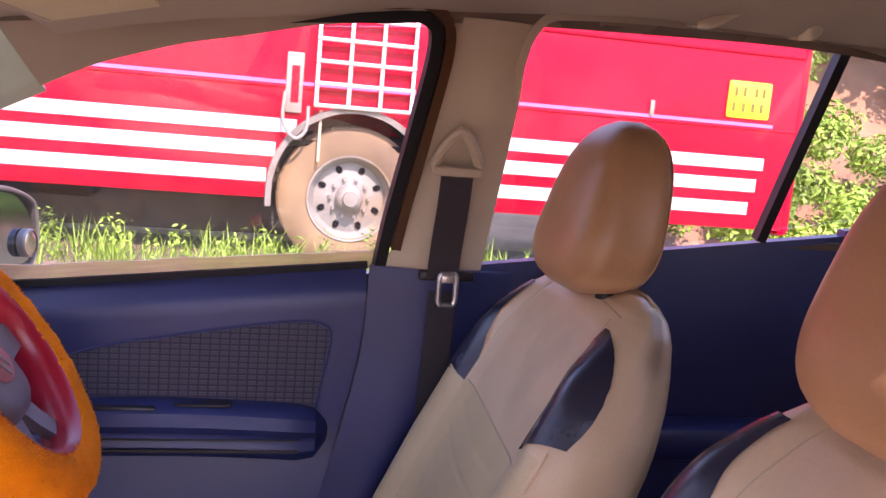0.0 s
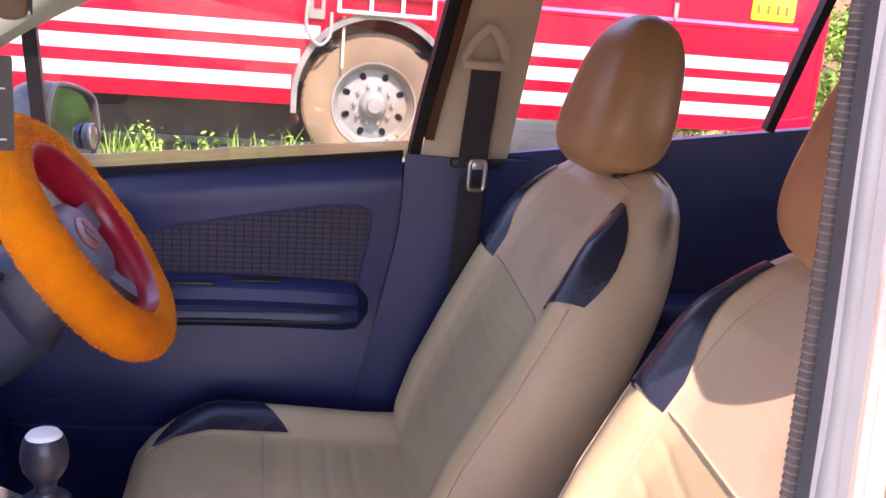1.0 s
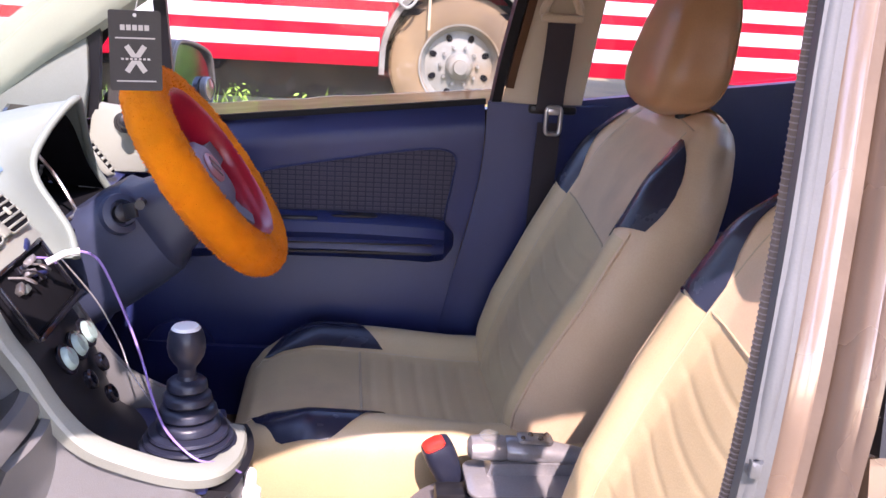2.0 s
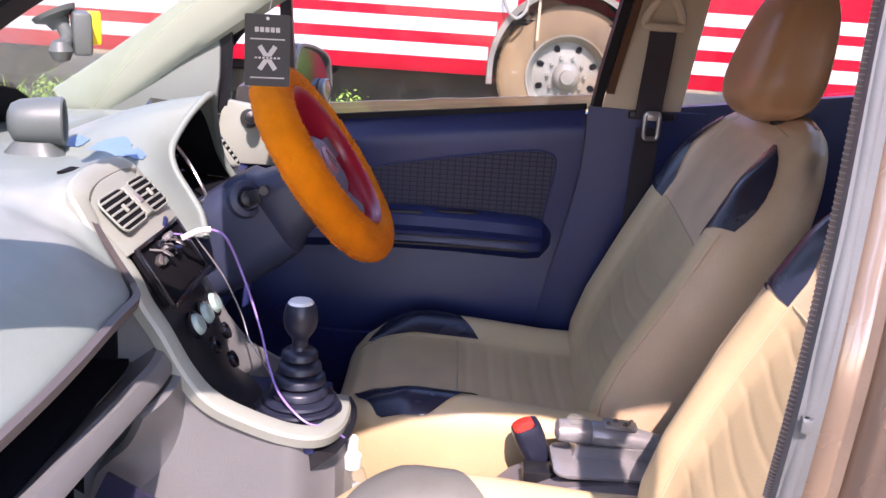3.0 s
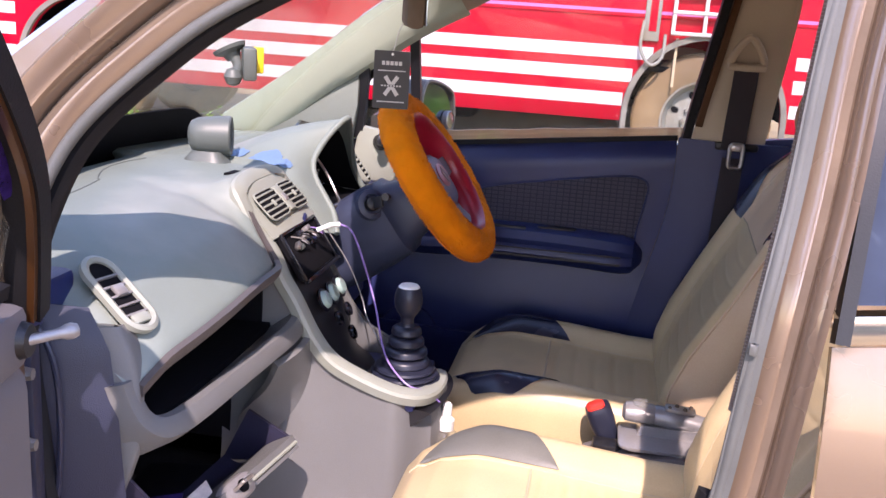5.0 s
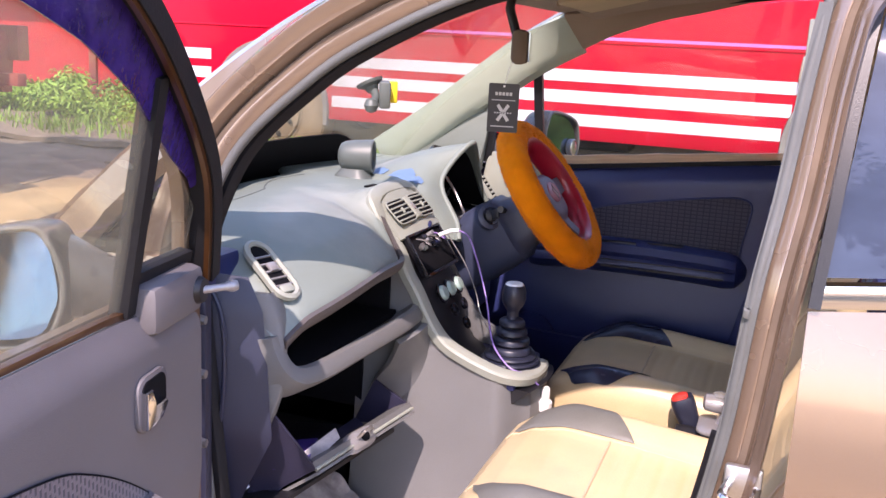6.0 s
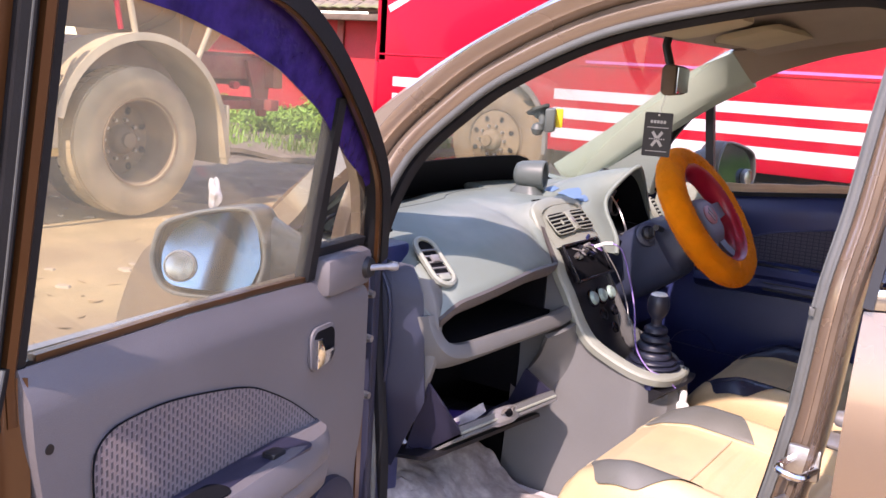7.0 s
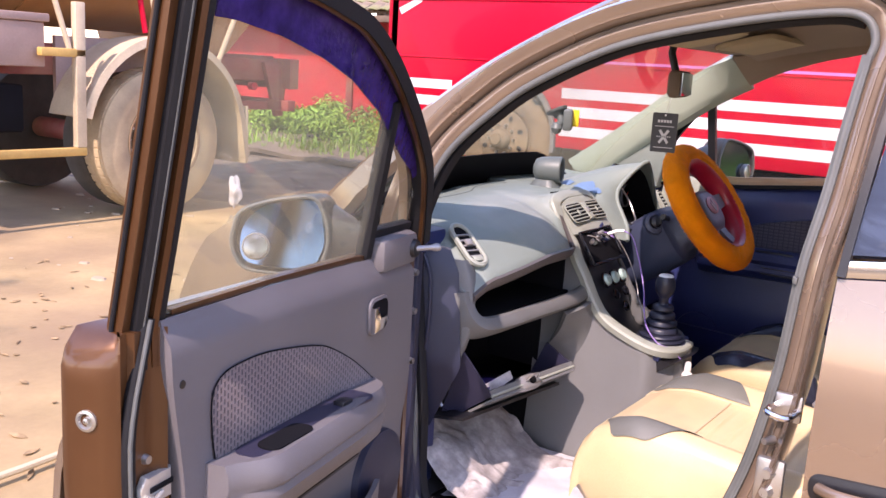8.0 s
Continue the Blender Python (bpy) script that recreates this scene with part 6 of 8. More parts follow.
part("window_film", sheet(bmesh.new(), lambda u, v: (lambda x, zo: V(x, tilt(zo - 0.012 - 0.062 * v) + 0.007, zo - 0.012 - lerp([(0, 0.01), (0.15, 0.06), (0.5, 0.075), (1, 0.055)], u) * v))(0.09 + 0.75 * u, lerp([(0.0, 0.92), (0.05, 1.03), (0.10, 1.11), (0.20, 1.200), (0.335, 1.295), (0.46, 1.358), (0.56, 1.384), (0.68, 1.405), (0.80, 1.415), (0.9, 1.412)], 0.09 + 0.75 * u)), 30, 4, 0.003), PURPLE_FILM, pdoor, "dark purple film strip along the glass")
rear = on_door([(0.852, 0.88), (0.854, 0.94), (0.858, 1.05), (0.864, 1.2), (0.870, 1.33), (0.874, 1.41)])
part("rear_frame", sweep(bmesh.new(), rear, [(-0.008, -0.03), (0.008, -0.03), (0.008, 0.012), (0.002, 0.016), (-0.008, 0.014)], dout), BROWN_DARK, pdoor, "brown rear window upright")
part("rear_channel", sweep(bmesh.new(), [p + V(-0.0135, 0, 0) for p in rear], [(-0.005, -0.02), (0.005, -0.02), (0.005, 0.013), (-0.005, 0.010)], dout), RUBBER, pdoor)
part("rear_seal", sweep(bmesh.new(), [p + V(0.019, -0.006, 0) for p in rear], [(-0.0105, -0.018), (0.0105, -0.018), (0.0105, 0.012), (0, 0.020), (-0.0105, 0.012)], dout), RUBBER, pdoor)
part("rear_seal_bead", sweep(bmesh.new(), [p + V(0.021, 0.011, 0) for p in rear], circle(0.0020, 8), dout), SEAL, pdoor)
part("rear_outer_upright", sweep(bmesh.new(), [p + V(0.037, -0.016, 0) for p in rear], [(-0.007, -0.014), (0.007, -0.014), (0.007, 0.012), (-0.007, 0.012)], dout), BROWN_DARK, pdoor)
part("rear_edge_rubber", sweep(bmesh.new(), [p + V(0.047, -0.020, 0) for p in rear], circle(0.0032, 8), dout), RUBBER, pdoor)
part("quarter_post", sweep(bmesh.new(), on_door([(0.246, 0.93), (0.254, 1.02), (0.264, 1.12), (0.277, 1.235)]), [(-0.011, -0.012), (0.011, -0.012), (0.011, 0.014), (-0.011, 0.014)], dout), RUBBER, pdoor, "black quarter-window post")
part("quarter_sill", sweep(bmesh.new(), on_door([(0.07, 0.972), (0.24, 0.976)]), [(-0.008, -0.01), (0.008, -0.01), (0.008, 0.01), (-0.008, 0.01)], dout), RUBBER, pdoor)
part("waist_seal", sweep(bmesh.new(), [V(x, -0.012, lerp([(0, 0.910), (0.3, 0.934), (0.55, 0.944), (0.9, 0.948)], x)) for x in [0.24 + 0.064 * k for k in range(10)]], [(-0.004, -0.007), (0.004, -0.007), (0.003, 0.005), (-0.004, 0.005)], V(0, -1, 0)), BROWN_DARK, pdoor)
pane("window", lambda u, v: (lambda x: V(x + 0.02 * v * u, tilt(lerp([(0.2, 0.92), (0.9, 0.95)], x) * (1 - v) + v * lerp([(0.24, 1.22), (0.335, 1.29), (0.46, 1.350), (0.56, 1.378), (0.68, 1.398), (0.9, 1.408)], x)), lerp([(0.2, 0.92), (0.9, 0.95)], x) * (1 - v) + v * lerp([(0.24, 1.22), (0.335, 1.29), (0.46, 1.350), (0.56, 1.378), (0.68, 1.398), (0.9, 1.408)], x)))(0.250 + 0.595 * u), 14, 8, pdoor, GLASS_DOOR)
pane("quarter_glass", lambda u, v: (lambda x, z: V(x, tilt(z), z))(0.085 + 0.162 * u + 0.02 * u * v, 0.965 + v * (0.08 + 0.15 * u)), 4, 4, pdoor, GLASS)
wing_mirror(pdoor, Matrix.Translation((0.268, -0.165, 0.968)) @ Matrix.Diagonal((1, -1, 1, 1)) @ Matrix.Rotation(radians(-26), 4, "Z"), 12, 0.035, 0.125)

# ---- front seats: local x to the tail, y across, from the floor up ----
def cushion_w(x):
    return 0.248 - 0.03 * smooth(-0.30, -0.46, x)


def cushion_top(x, v):
    """Height of the cushion cover at x; v runs -1 to 1 across."""
    z = lerp([(-0.47, 0.455), (-0.455, 0.495), (-0.43, 0.525), (-0.39, 0.542), (-0.33, 0.548), (-0.2, 0.540), (-0.05, 0.525), (0.06, 0.522), (0.14, 0.52)], x)
    a = abs(v)
    z += 0.034 * smooth(0.46, 0.80, a) * smooth(-0.46, -0.30, x)
    if a > 0.8:
        z -= 0.06 * (1 - math.sqrt(max(0.0, 1 - ((a - 0.8) / 0.2) ** 2)))
    if a < 0.56 and x > -0.235:
        z -= 0.0034 * (1 - smooth(0.0, 0.010, abs(((x + 0.235) % 0.044) - 0.022 + 0.004 * math.cos(3 * v)))) * (1 - smooth(0.5, 0.56, a))
    if abs(a - 0.56) < 0.035 and x > -0.42:
        z -= 0.006 * (1 - abs(a - 0.56) / 0.035)
    return z


E1, E2 = V(0.407, 0, 0.914), V(-0.914, 0, 0.407)
BACK0 = V(0.050, 0, 0.47)
BACK_L = 0.685


def back_w(h):
    return lerp([(0, 0.215), (0.2, 0.238), (0.45, 0.262), (0.62, 0.261), (0.74, 0.253), (0.82, 0.240), (0.88, 0.222), (0.93, 0.198), (0.965, 0.168), (0.985, 0.13), (1.0, 0.06)], h)


def back_pt(h, v, lift=0.0):
    """Front of the backrest cover; h runs up, v across."""
    a = abs(v)
    d = lerp([(0, 0.055), (0.25, 0.07), (0.6, 0.058), (0.80, 0.048), (0.90, 0.036), (0.95, 0.022), (0.98, 0.004), (1.0, -0.02)], h)
    d += 0.026 * smooth(0.45, 0.8, a) * smooth(0.95, 0.75, h) * smooth(0.0, 0.15, h)
    if a > 0.78:
        d -= lerp([(0, 0.075), (0.78, 0.075), (0.9, 0.055), (0.96, 0.03), (1, 0.012)], h) * (1 - math.sqrt(max(0.0, 1 - ((a - 0.78) / 0.22) ** 2)))
    hh = h * BACK_L
    if a < 0.58 and 0.05 < hh < 0.405 + 0.022 * v:
        q = (hh - 0.024 * v + 0.026 * (1 - (v / 0.6) ** 2)) % 0.046
        d -= 0.0011 * (1 - smooth(0.0, 0.008, abs(q - 0.023))) * (1 - smooth(0.52, 0.58, a))
    if abs(a - 0.60) < 0.035 and h < 0.93:
        d -= 0.005 * (1 - abs(a - 0.60) / 0.035)
    p = BACK0 + E1 * (h * BACK_L) + E2 * (d + lift)
    p.y = v * (back_w(h) + lift)
    return p


def front_seat(m, label):
    seat = thing("bucket_seat", label, "car seat", m, group="front seats")
    # cushion
    bm = bmesh.new()
    rings = []
    for k in range(111):
        x = -0.465 + 0.60 * k / 110
        w = cushion_w(x)
        top_row = [V(x, w * v, cushion_top(x, v)) for v in [-1 + 2 * j / 56 for j in range(57)]]
        low = 0.34 + 0.05 * smooth(-0.40, -0.47, x)
        sides = [V(x, w * 1.0, cushion_top(x, 1) - 0.05), V(x, w * 0.99, low + 0.03), V(x, w * 0.93, low), V(x, -w * 0.93, low), V(x, -w * 0.99, low + 0.03), V(x, -w, cushion_top(x, -1) - 0.05)]
        rings.append(top_row + sides)
    loft(bm, rings)
    cush = part("cushion", bm, BEIGE, seat, "beige leatherette cushion with cross channels", 60)
    for s, vmax in ((1, 0.985), (-1, 0.97)):
        bm = bmesh.new()
        rows = []
        for k in range(25):
            u = k / 24
            x = -0.425 + 0.235 * u
            v1 = 0.575 + (vmax - 0.575) * (min(1, u / 0.52) ** 0.55 * (1 - max(0, (u - 0.66) / 0.34)) if s > 0 else min(1, u / 0.22) ** 0.6 * (1 - max(0, (u - 0.55) / 0.45) ** 1.6)) + 0.002
            rows.append([V(x, s * cushion_w(x) * (v + 0.012 * smooth(0.85, 0.97, v)), cushion_top(x, v) + 0.0035) for v in [0.575 + (v1 - 0.575) * j / 8 for j in range(9)]])
        loft(bm, rows, False, False)
        part("cushion_patch", bm, PATCH, cush, "black glossy patch")
    for s in (1, -1):
        line = [V(x, s * 0.56 * cushion_w(x), cushion_top(x, 0.56) + 0.0012) for x in [-0.44 + 0.55 * k / 40 for k in range(41)]]
        part("cushion_piping", tube(bmesh.new(), line, 0.0022, 6), THREAD, cush)
    part("cross_seam", tube(bmesh.new(), [V(-0.236, 0.55 * 0.248 * v, cushion_top(-0.237, 0.55 * v) + 0.0012) for v in [-1 + 0.1 * k for k in range(21)]], 0.0025, 6), THREAD, cush)
    # backrest
    bm = bmesh.new()
    rings = []
    for k in range(201):
        h = k / 200
        front = [back_pt(h, -1 + 2 * j / 52) for j in range(53)]
        t = lerp([(0, 0.07), (0.3, 0.085), (0.7, 0.075), (0.85, 0.06), (0.95, 0.045), (1, 0.03)], h)
        c = BACK0 + E1 * (h * BACK_L)
        w = back_w(h) * (1 - 0.03 * smooth(0.75, 0.9, h))
        back = [c + E2 * (-t * b) + V(0, w * y, 0) for y, b in ((1.0, 0.2), (0.985, 0.55), (0.92, 0.85), (0.75, 1.0), (0.3, 1.03), (-0.3, 1.03), (-0.75, 1.0), (-0.92, 0.85), (-0.985, 0.55), (-1.0, 0.2))]
        rings.append(front + back)
    loft(bm, rings)
    back = part("backrest", bm, BEIGE, seat, "beige leatherette backrest with curved channels", 180)
    back.data.materials.append(SUEDE)
    for f in back.data.polygons:
        h, v = (f.index // 63 + 0.5) / 200, -1 + 2 * (f.index % 63 + 0.5) / 52
        if abs(v) > 0.90 or h > (0.604 + 0.034 * v if abs(v) < 0.6 else 0.64):
            f.material_index = 1
    # far shoulder patch and near teardrop patch
    bm = bmesh.new()
    rows = []
    for k in range(25):
        u = k / 24
        h = 0.625 + 0.28 * u
        v0 = 0.60 + 0.14 * smooth(0.2, 1.0, u)
        v0 = max(v0, 0.985 - 4.6 * u) if u < 0.09 else v0
        rows.append([back_pt(h - 0.035 * (1 - (v - 0.6) / 0.4) * (1 - u), v, 0.003) for v in [v0 + (0.99 - v0) * j / 8 for j in range(9)]])
    loft(bm, rows, False, False)
    part("shoulder_patch", bm, PATCH, back, "black glossy shoulder patch")
    bm = bmesh.new()
    rows = []
    for k in range(29):
        u = k / 28
        v0 = lerp([(0, 0.56), (0.6, 0.585), (0.85, 0.62), (1, 0.69)], u)
        v1 = lerp([(0, 0.95), (0.15, 0.963), (0.3, 0.97), (0.45, 0.97), (0.6, 0.962), (0.72, 0.945), (0.82, 0.92), (0.9, 0.885), (0.96, 0.835), (1, 0.765)], u)
        rows.append([back_pt((0.625 + 0.062 * (v - 0.6) / 0.38) * (1 - u) + 0.902 * u, -v, 0.003) for v in [v0 + (v1 - v0) * j / 8 for j in range(9)]])
    loft(bm, rows, False, False)
    part("teardrop_patch", bm, PATCH, back, "black glossy teardrop patch")
    for s in (1, -1):
        part("backrest_piping", tube(bmesh.new(), [back_pt(h, s * 0.605, 0.001) for h in [0.02 + 0.9 * k / 50 for k in range(51)]], 0.0016, 6), THREAD, back)
    for s in (1, -1):
        part("flank_seam", tube(bmesh.new(), [back_pt(h, s * 0.90, 0.001) for h in [0.04 + 0.62 * k / 40 for k in range(41)]], 0.002, 6), SUEDE, back)
    part("chest_seam", tube(bmesh.new(), [back_pt(0.604 + 0.034 * v, v, 0.001) for v in [-0.6 + 0.06 * k for k in range(21)]], 0.0016, 6), THREAD, back)
    part("top_seam", tube(bmesh.new(), [back_pt(0.955 - 0.03 * abs(v), v, 0.0006) for v in [-0.75 + 0.0375 * k for k in range(41)]], 0.0013, 6), THREAD, back)
    # headrest
    bm = bmesh.new()
    rings = []
    for k in range(25):
        t = -1 + 2 * k / 24
        s = max(0.03, (1 - abs(t) ** 3.2)) ** (1 / 2.4)
        c = V(0.305 + 0.024 * t, 0, 1.197 + 0.124 * t)
        wx, wy = 0.066 * s * (1 - 0.22 * t), 0.122 * s * (1 - 0.17 * t)
        ring = []
        for j in range(40):
            a = 2 * math.pi * j / 40
            ca, sa = math.cos(a), math.sin(a)
            e = 0.62
            ring.append(c + V(wx * math.copysign(abs(ca) ** e, ca), wy * math.copysign(abs(sa) ** e, sa), 0))
        rings.append(ring)
    loft(bm, rings)
    head = part("headrest", bm, TAN, seat, "tan leatherette headrest cover", 70)
    for j in (6, 34):
        part("headrest_seam", tube(bmesh.new(), [r2[j] + (r2[j] - V(0.305, 0, r2[j].z)) * 0.012 for r2 in rings[2:23]], 0.0013, 6), TAN, head)
    for y in (-0.05, 0.05):
        part("headrest_post", cyl(bmesh.new(), (0.30, y, 1.02), (0.305, y, 1.12), 0.007, None, 12), STEEL, head)
        part("post_sleeve", cyl(bmesh.new(), (0.299, y, 1.07), (0.302, y, 1.098), 0.014, 0.016, 14), BLACK, head)
    # frame under it
    part("seat_side_cover", new_box((-0.30, -0.235, 0.31), (0.16, -0.215, 0.36), 0.008), VOID, seat)
    part("seat_side_cover", new_box((-0.30, 0.215, 0.31), (0.16, 0.235, 0.36), 0.008), VOID, seat)
    part("recliner_cover", cyl(bmesh.new(), (0.10, -0.262, 0.47), (0.10, -0.235, 0.47), 0.06, 0.065, 24), NAVY, seat)
    for y in (-0.2, 0.2):
        part("seat_rail", new_box((-0.38, y - 0.02, 0.246), (0.2, y + 0.02, 0.30), 0.004), STEEL, seat)
        part("seat_leg", new_box((-0.30, y - 0.012, 0.30), (0.14, y + 0.012, 0.37)), VOID, seat)
    return seat


driver_seat = front_seat(pose(0, 0.345, 0), "beige leatherette driver's seat with black patches and tan headrest")
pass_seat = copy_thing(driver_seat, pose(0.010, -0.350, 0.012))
# cushion patches of this seat take a greyer leatherette
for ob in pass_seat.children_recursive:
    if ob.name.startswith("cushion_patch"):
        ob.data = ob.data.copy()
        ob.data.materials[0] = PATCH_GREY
for ob in pass_seat.children:
    if ob.name.startswith("backrest"):
        ob.location.x += 0.010
    elif ob.name.startswith("headrest"):
        ob.location.x -= 0.006
tagged(pass_seat, "beige leatherette passenger seat beside the open door, sunlit")

# ---- dashboard ----
dash = thing("dashboard", "pale grey moulded dashboard with open glove box", "dashboard")


def lip(y):
    """Front edge of the dash pad (x, z) across the car."""
    e = smooth(-0.30, -0.62, y)
    w = smooth(-0.25, -0.125, y)
    return -0.672 - 0.035 * e ** 1.5 - 0.038 * w, 0.862 - 0.04 * e - 0.015 * w


def dash_top(u, v):
    """Dash pad: u across the car, v from the windscreen to the front lip."""
    y = -0.612 + 1.267 * u
    lx, lz = lip(min(y, 0.0))
    e2 = smooth(-0.150, -0.112, y)
    lx, lz = lx * (1 - e2) - 0.785 * e2, lz * (1 - e2) + 0.950 * e2
    lx -= 0.185 * smooth(0.125, 0.175, y) * smooth(0.60, 0.555, y)
    back = SCREEN_LOW(0.5 + y / 1.31)
    tab = [(0.0, back.x + 0.035, 0.938), (0.28, 0.5 * (back.x + lx - 0.25), 0.960), (0.48, lx - 0.25, 0.966), (0.64, lx - 0.155, min(0.966, lz + 0.100)), (0.80, lx - 0.075, min(0.962, lz + 0.065)), (0.92, lx - 0.03, lz + 0.028), (1.0, lx, lz)]
    x = lerp([(a, b) for a, b, c in tab], v)
    z = lerp([(a, c) for a, b, c in tab], v)
    e3 = smooth(-0.548, -0.612, y) ** 1.5 * smooth(0.45, 0.85, v)
    return V(x - 0.02 * e3, y, z - 0.035 * e3)


bm = bmesh.new()
sheet(bm, dash_top, 60, 44, -0.02)
bmesh.ops.smooth_vert(bm, verts=bm.verts, factor=0.5, use_axis_x=True, use_axis_y=False, use_axis_z=True)
bmesh.ops.smooth_vert(bm, verts=bm.verts, factor=0.5, use_axis_x=True, use_axis_y=False, use_axis_z=True)
part("dash_pad", bm, DASH_TOP, dash, "grey dash pad", 50)


def on_pad(x, y, lift=0.0):
    """The point of the dash pad above (x, y)."""
    u = (y + 0.612) / 1.267
    lo, hi = 0.0, 1.0
    for _ in range(24):
        mid = (lo + hi) / 2
        lo, hi = (mid, hi) if dash_top(u, mid).x < x else (lo, mid)
    p = dash_top(u, lo)
    return V(x, y, p.z + lift)


SEAM = [(-1.0, -0.40), (-1.01, -0.28), (-1.03, -0.16), (-1.04, -0.145), (-1.075, -0.06), (-1.085, 0.02), (-1.07, 0.09)]
part("pad_seam", tube(bmesh.new(), [on_pad(p.x, p.y, -0.0002) for p in curve([(x, y, 0) for x, y in SEAM], 5)], 0.0016, 6), POD, dash)
part("screen_slot", prism(bmesh.new(), [(-0.012, -0.02), (0.016, -0.006), (0.012, 0.018), (-0.008, 0.022)], 0.004, Matrix.Translation((-0.850, 0.012, 0.9642))), VOID, dash)
for i in range(3):
    part("demister_slot", new_box((-0.885 + 0.012 * i, -0.635, 0.951), (-0.880 + 0.012 * i, -0.595, 0.957), 0), VOID, dash)
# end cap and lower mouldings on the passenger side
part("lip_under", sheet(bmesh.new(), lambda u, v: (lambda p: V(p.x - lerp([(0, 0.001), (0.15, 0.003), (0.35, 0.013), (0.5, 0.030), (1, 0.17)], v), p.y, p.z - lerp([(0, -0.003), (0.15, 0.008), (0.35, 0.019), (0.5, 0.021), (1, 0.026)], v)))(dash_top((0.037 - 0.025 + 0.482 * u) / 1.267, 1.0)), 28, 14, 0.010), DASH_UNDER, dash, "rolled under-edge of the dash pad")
part("dash_end_cap", sheet(bmesh.new(), lambda u, v: (lerp([(0, -0.785), (0.12, -0.755), (0.3, -0.742), (0.62, -0.73), (1, -0.815)], v) - 0.20 * u, -0.612 - 0.075 * math.sin(1.5708 * u) - 0.012 * math.sin(math.pi * v), 0.895 + 0.035 * u - 0.44 * v), 14, 24, 0.02), SLATE, dash, "grey dash end cap coloured as in shade")
part("cap_rib", tube(bmesh.new(), curve([(-0.83, -0.672, 0.905), (-0.80, -0.672, 0.85), (-0.79, -0.675, 0.78), (-0.795, -0.676, 0.68), (-0.82, -0.672, 0.56), (-0.86, -0.67, 0.44)], 6), 0.004, 8), SLATE, dash)
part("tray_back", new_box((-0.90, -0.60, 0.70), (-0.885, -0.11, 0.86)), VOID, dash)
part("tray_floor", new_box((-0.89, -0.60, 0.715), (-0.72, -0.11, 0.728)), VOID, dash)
bar = curve([(-0.742, -0.606, 0.800), (-0.736, -0.604, 0.775), (-0.722, -0.596, 0.742), (-0.706, -0.57, 0.722), (-0.694, -0.50, 0.718), (-0.684, -0.38, 0.721), (-0.674, -0.26, 0.724), (-0.668, -0.17, 0.727), (-0.672, -0.115, 0.735)], 6)
part("tray_bar", sweep(bmesh.new(), bar, [(-0.018, -0.05), (0.014, -0.05), (0.019, -0.012), (0.017, 0.006), (0.008, 0.012), (-0.010, 0.012), (-0.018, 0.004)], V(0.8, 0.1, 0.6)), DASH_LOW, dash, "grey ledge below the open tray")
cheek_x = lambda z: lerp([(0.45, -0.86), (0.52, -0.825), (0.56, -0.797), (0.62, -0.757), (0.66, -0.738), (0.70, -0.724), (0.74, -0.720), (0.788, -0.722), (0.83, -0.730), (0.88, -0.755)], z)
part("side_cheek", sheet(bmesh.new(), lambda u, v: (cheek_x(0.45 + 0.42 * v) - 0.02 * (1 - math.sin(math.pi * min(1, 0.25 + 0.5 * u) )) - 0.03 * smooth(0.25, 0.0, u), -0.616 + (0.032 + 0.050 * smooth(0.55, 0.1, v) + 0.022 * smooth(0.72, 0.92, v)) * u, 0.45 + 0.42 * v), 10, 26, 0.03), DASH_LOW, dash)
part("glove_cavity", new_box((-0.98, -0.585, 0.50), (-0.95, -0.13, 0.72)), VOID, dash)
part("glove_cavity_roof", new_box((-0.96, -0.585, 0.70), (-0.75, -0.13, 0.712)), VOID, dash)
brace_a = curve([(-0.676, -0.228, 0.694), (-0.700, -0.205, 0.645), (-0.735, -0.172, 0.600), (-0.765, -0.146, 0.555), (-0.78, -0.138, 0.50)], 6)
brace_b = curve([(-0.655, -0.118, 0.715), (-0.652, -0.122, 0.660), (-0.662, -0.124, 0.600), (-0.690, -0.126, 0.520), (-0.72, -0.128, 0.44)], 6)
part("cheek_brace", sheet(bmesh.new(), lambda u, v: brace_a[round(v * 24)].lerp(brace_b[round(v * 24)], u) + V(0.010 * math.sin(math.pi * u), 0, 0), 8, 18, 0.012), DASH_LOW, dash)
# two dark sheets added where only shade hides the console side
part("glove_side_shade", new_box((-0.95, -0.150, 0.50), (-0.785, -0.144, 0.712)), VOID, dash)
part("tray_end_shade", new_box((-0.89, -0.136, 0.726), (-0.735, -0.128, 0.85)), VOID, dash)
# open glove box: a bin tipped out on its lower hinge
G_BL, G_BR, G_FL, G_FR = V(-0.815, -0.565, 0.478), V(-0.770, -0.220, 0.495), V(-0.752, -0.548, 0.496), V(-0.692, -0.235, 0.512)
# floor and sides coloured dark for their shade, front wall pale as lit
lid = part("glove_box_lid", sheet(bmesh.new(), lambda u, v: G_BL.lerp(G_BR, u).lerp(G_FL.lerp(G_FR, u), v) - V(0, 0, 0.018 * math.sin(math.pi * v)), 12, 10, 0.012), BLUE_BIN, dash, "open glove box bin with papers")
T_FL, T_FR = V(-0.686, -0.547, 0.544), V(-0.628, -0.242, 0.560)
part("lid_front_wall", sheet(bmesh.new(), lambda u, v: G_FL.lerp(G_FR, u).lerp(T_FL.lerp(T_FR, u), v) + V(-0.010 * math.sin(math.pi * v), 0, 0), 12, 5, 0.014), DASH_LOW, lid, "pale front edge of the lid")
part("lid_rim", tube(bmesh.new(), [T_FL.lerp(T_FR, k / 12) for k in range(13)], 0.0035, 8), TRIM_PALE, lid)
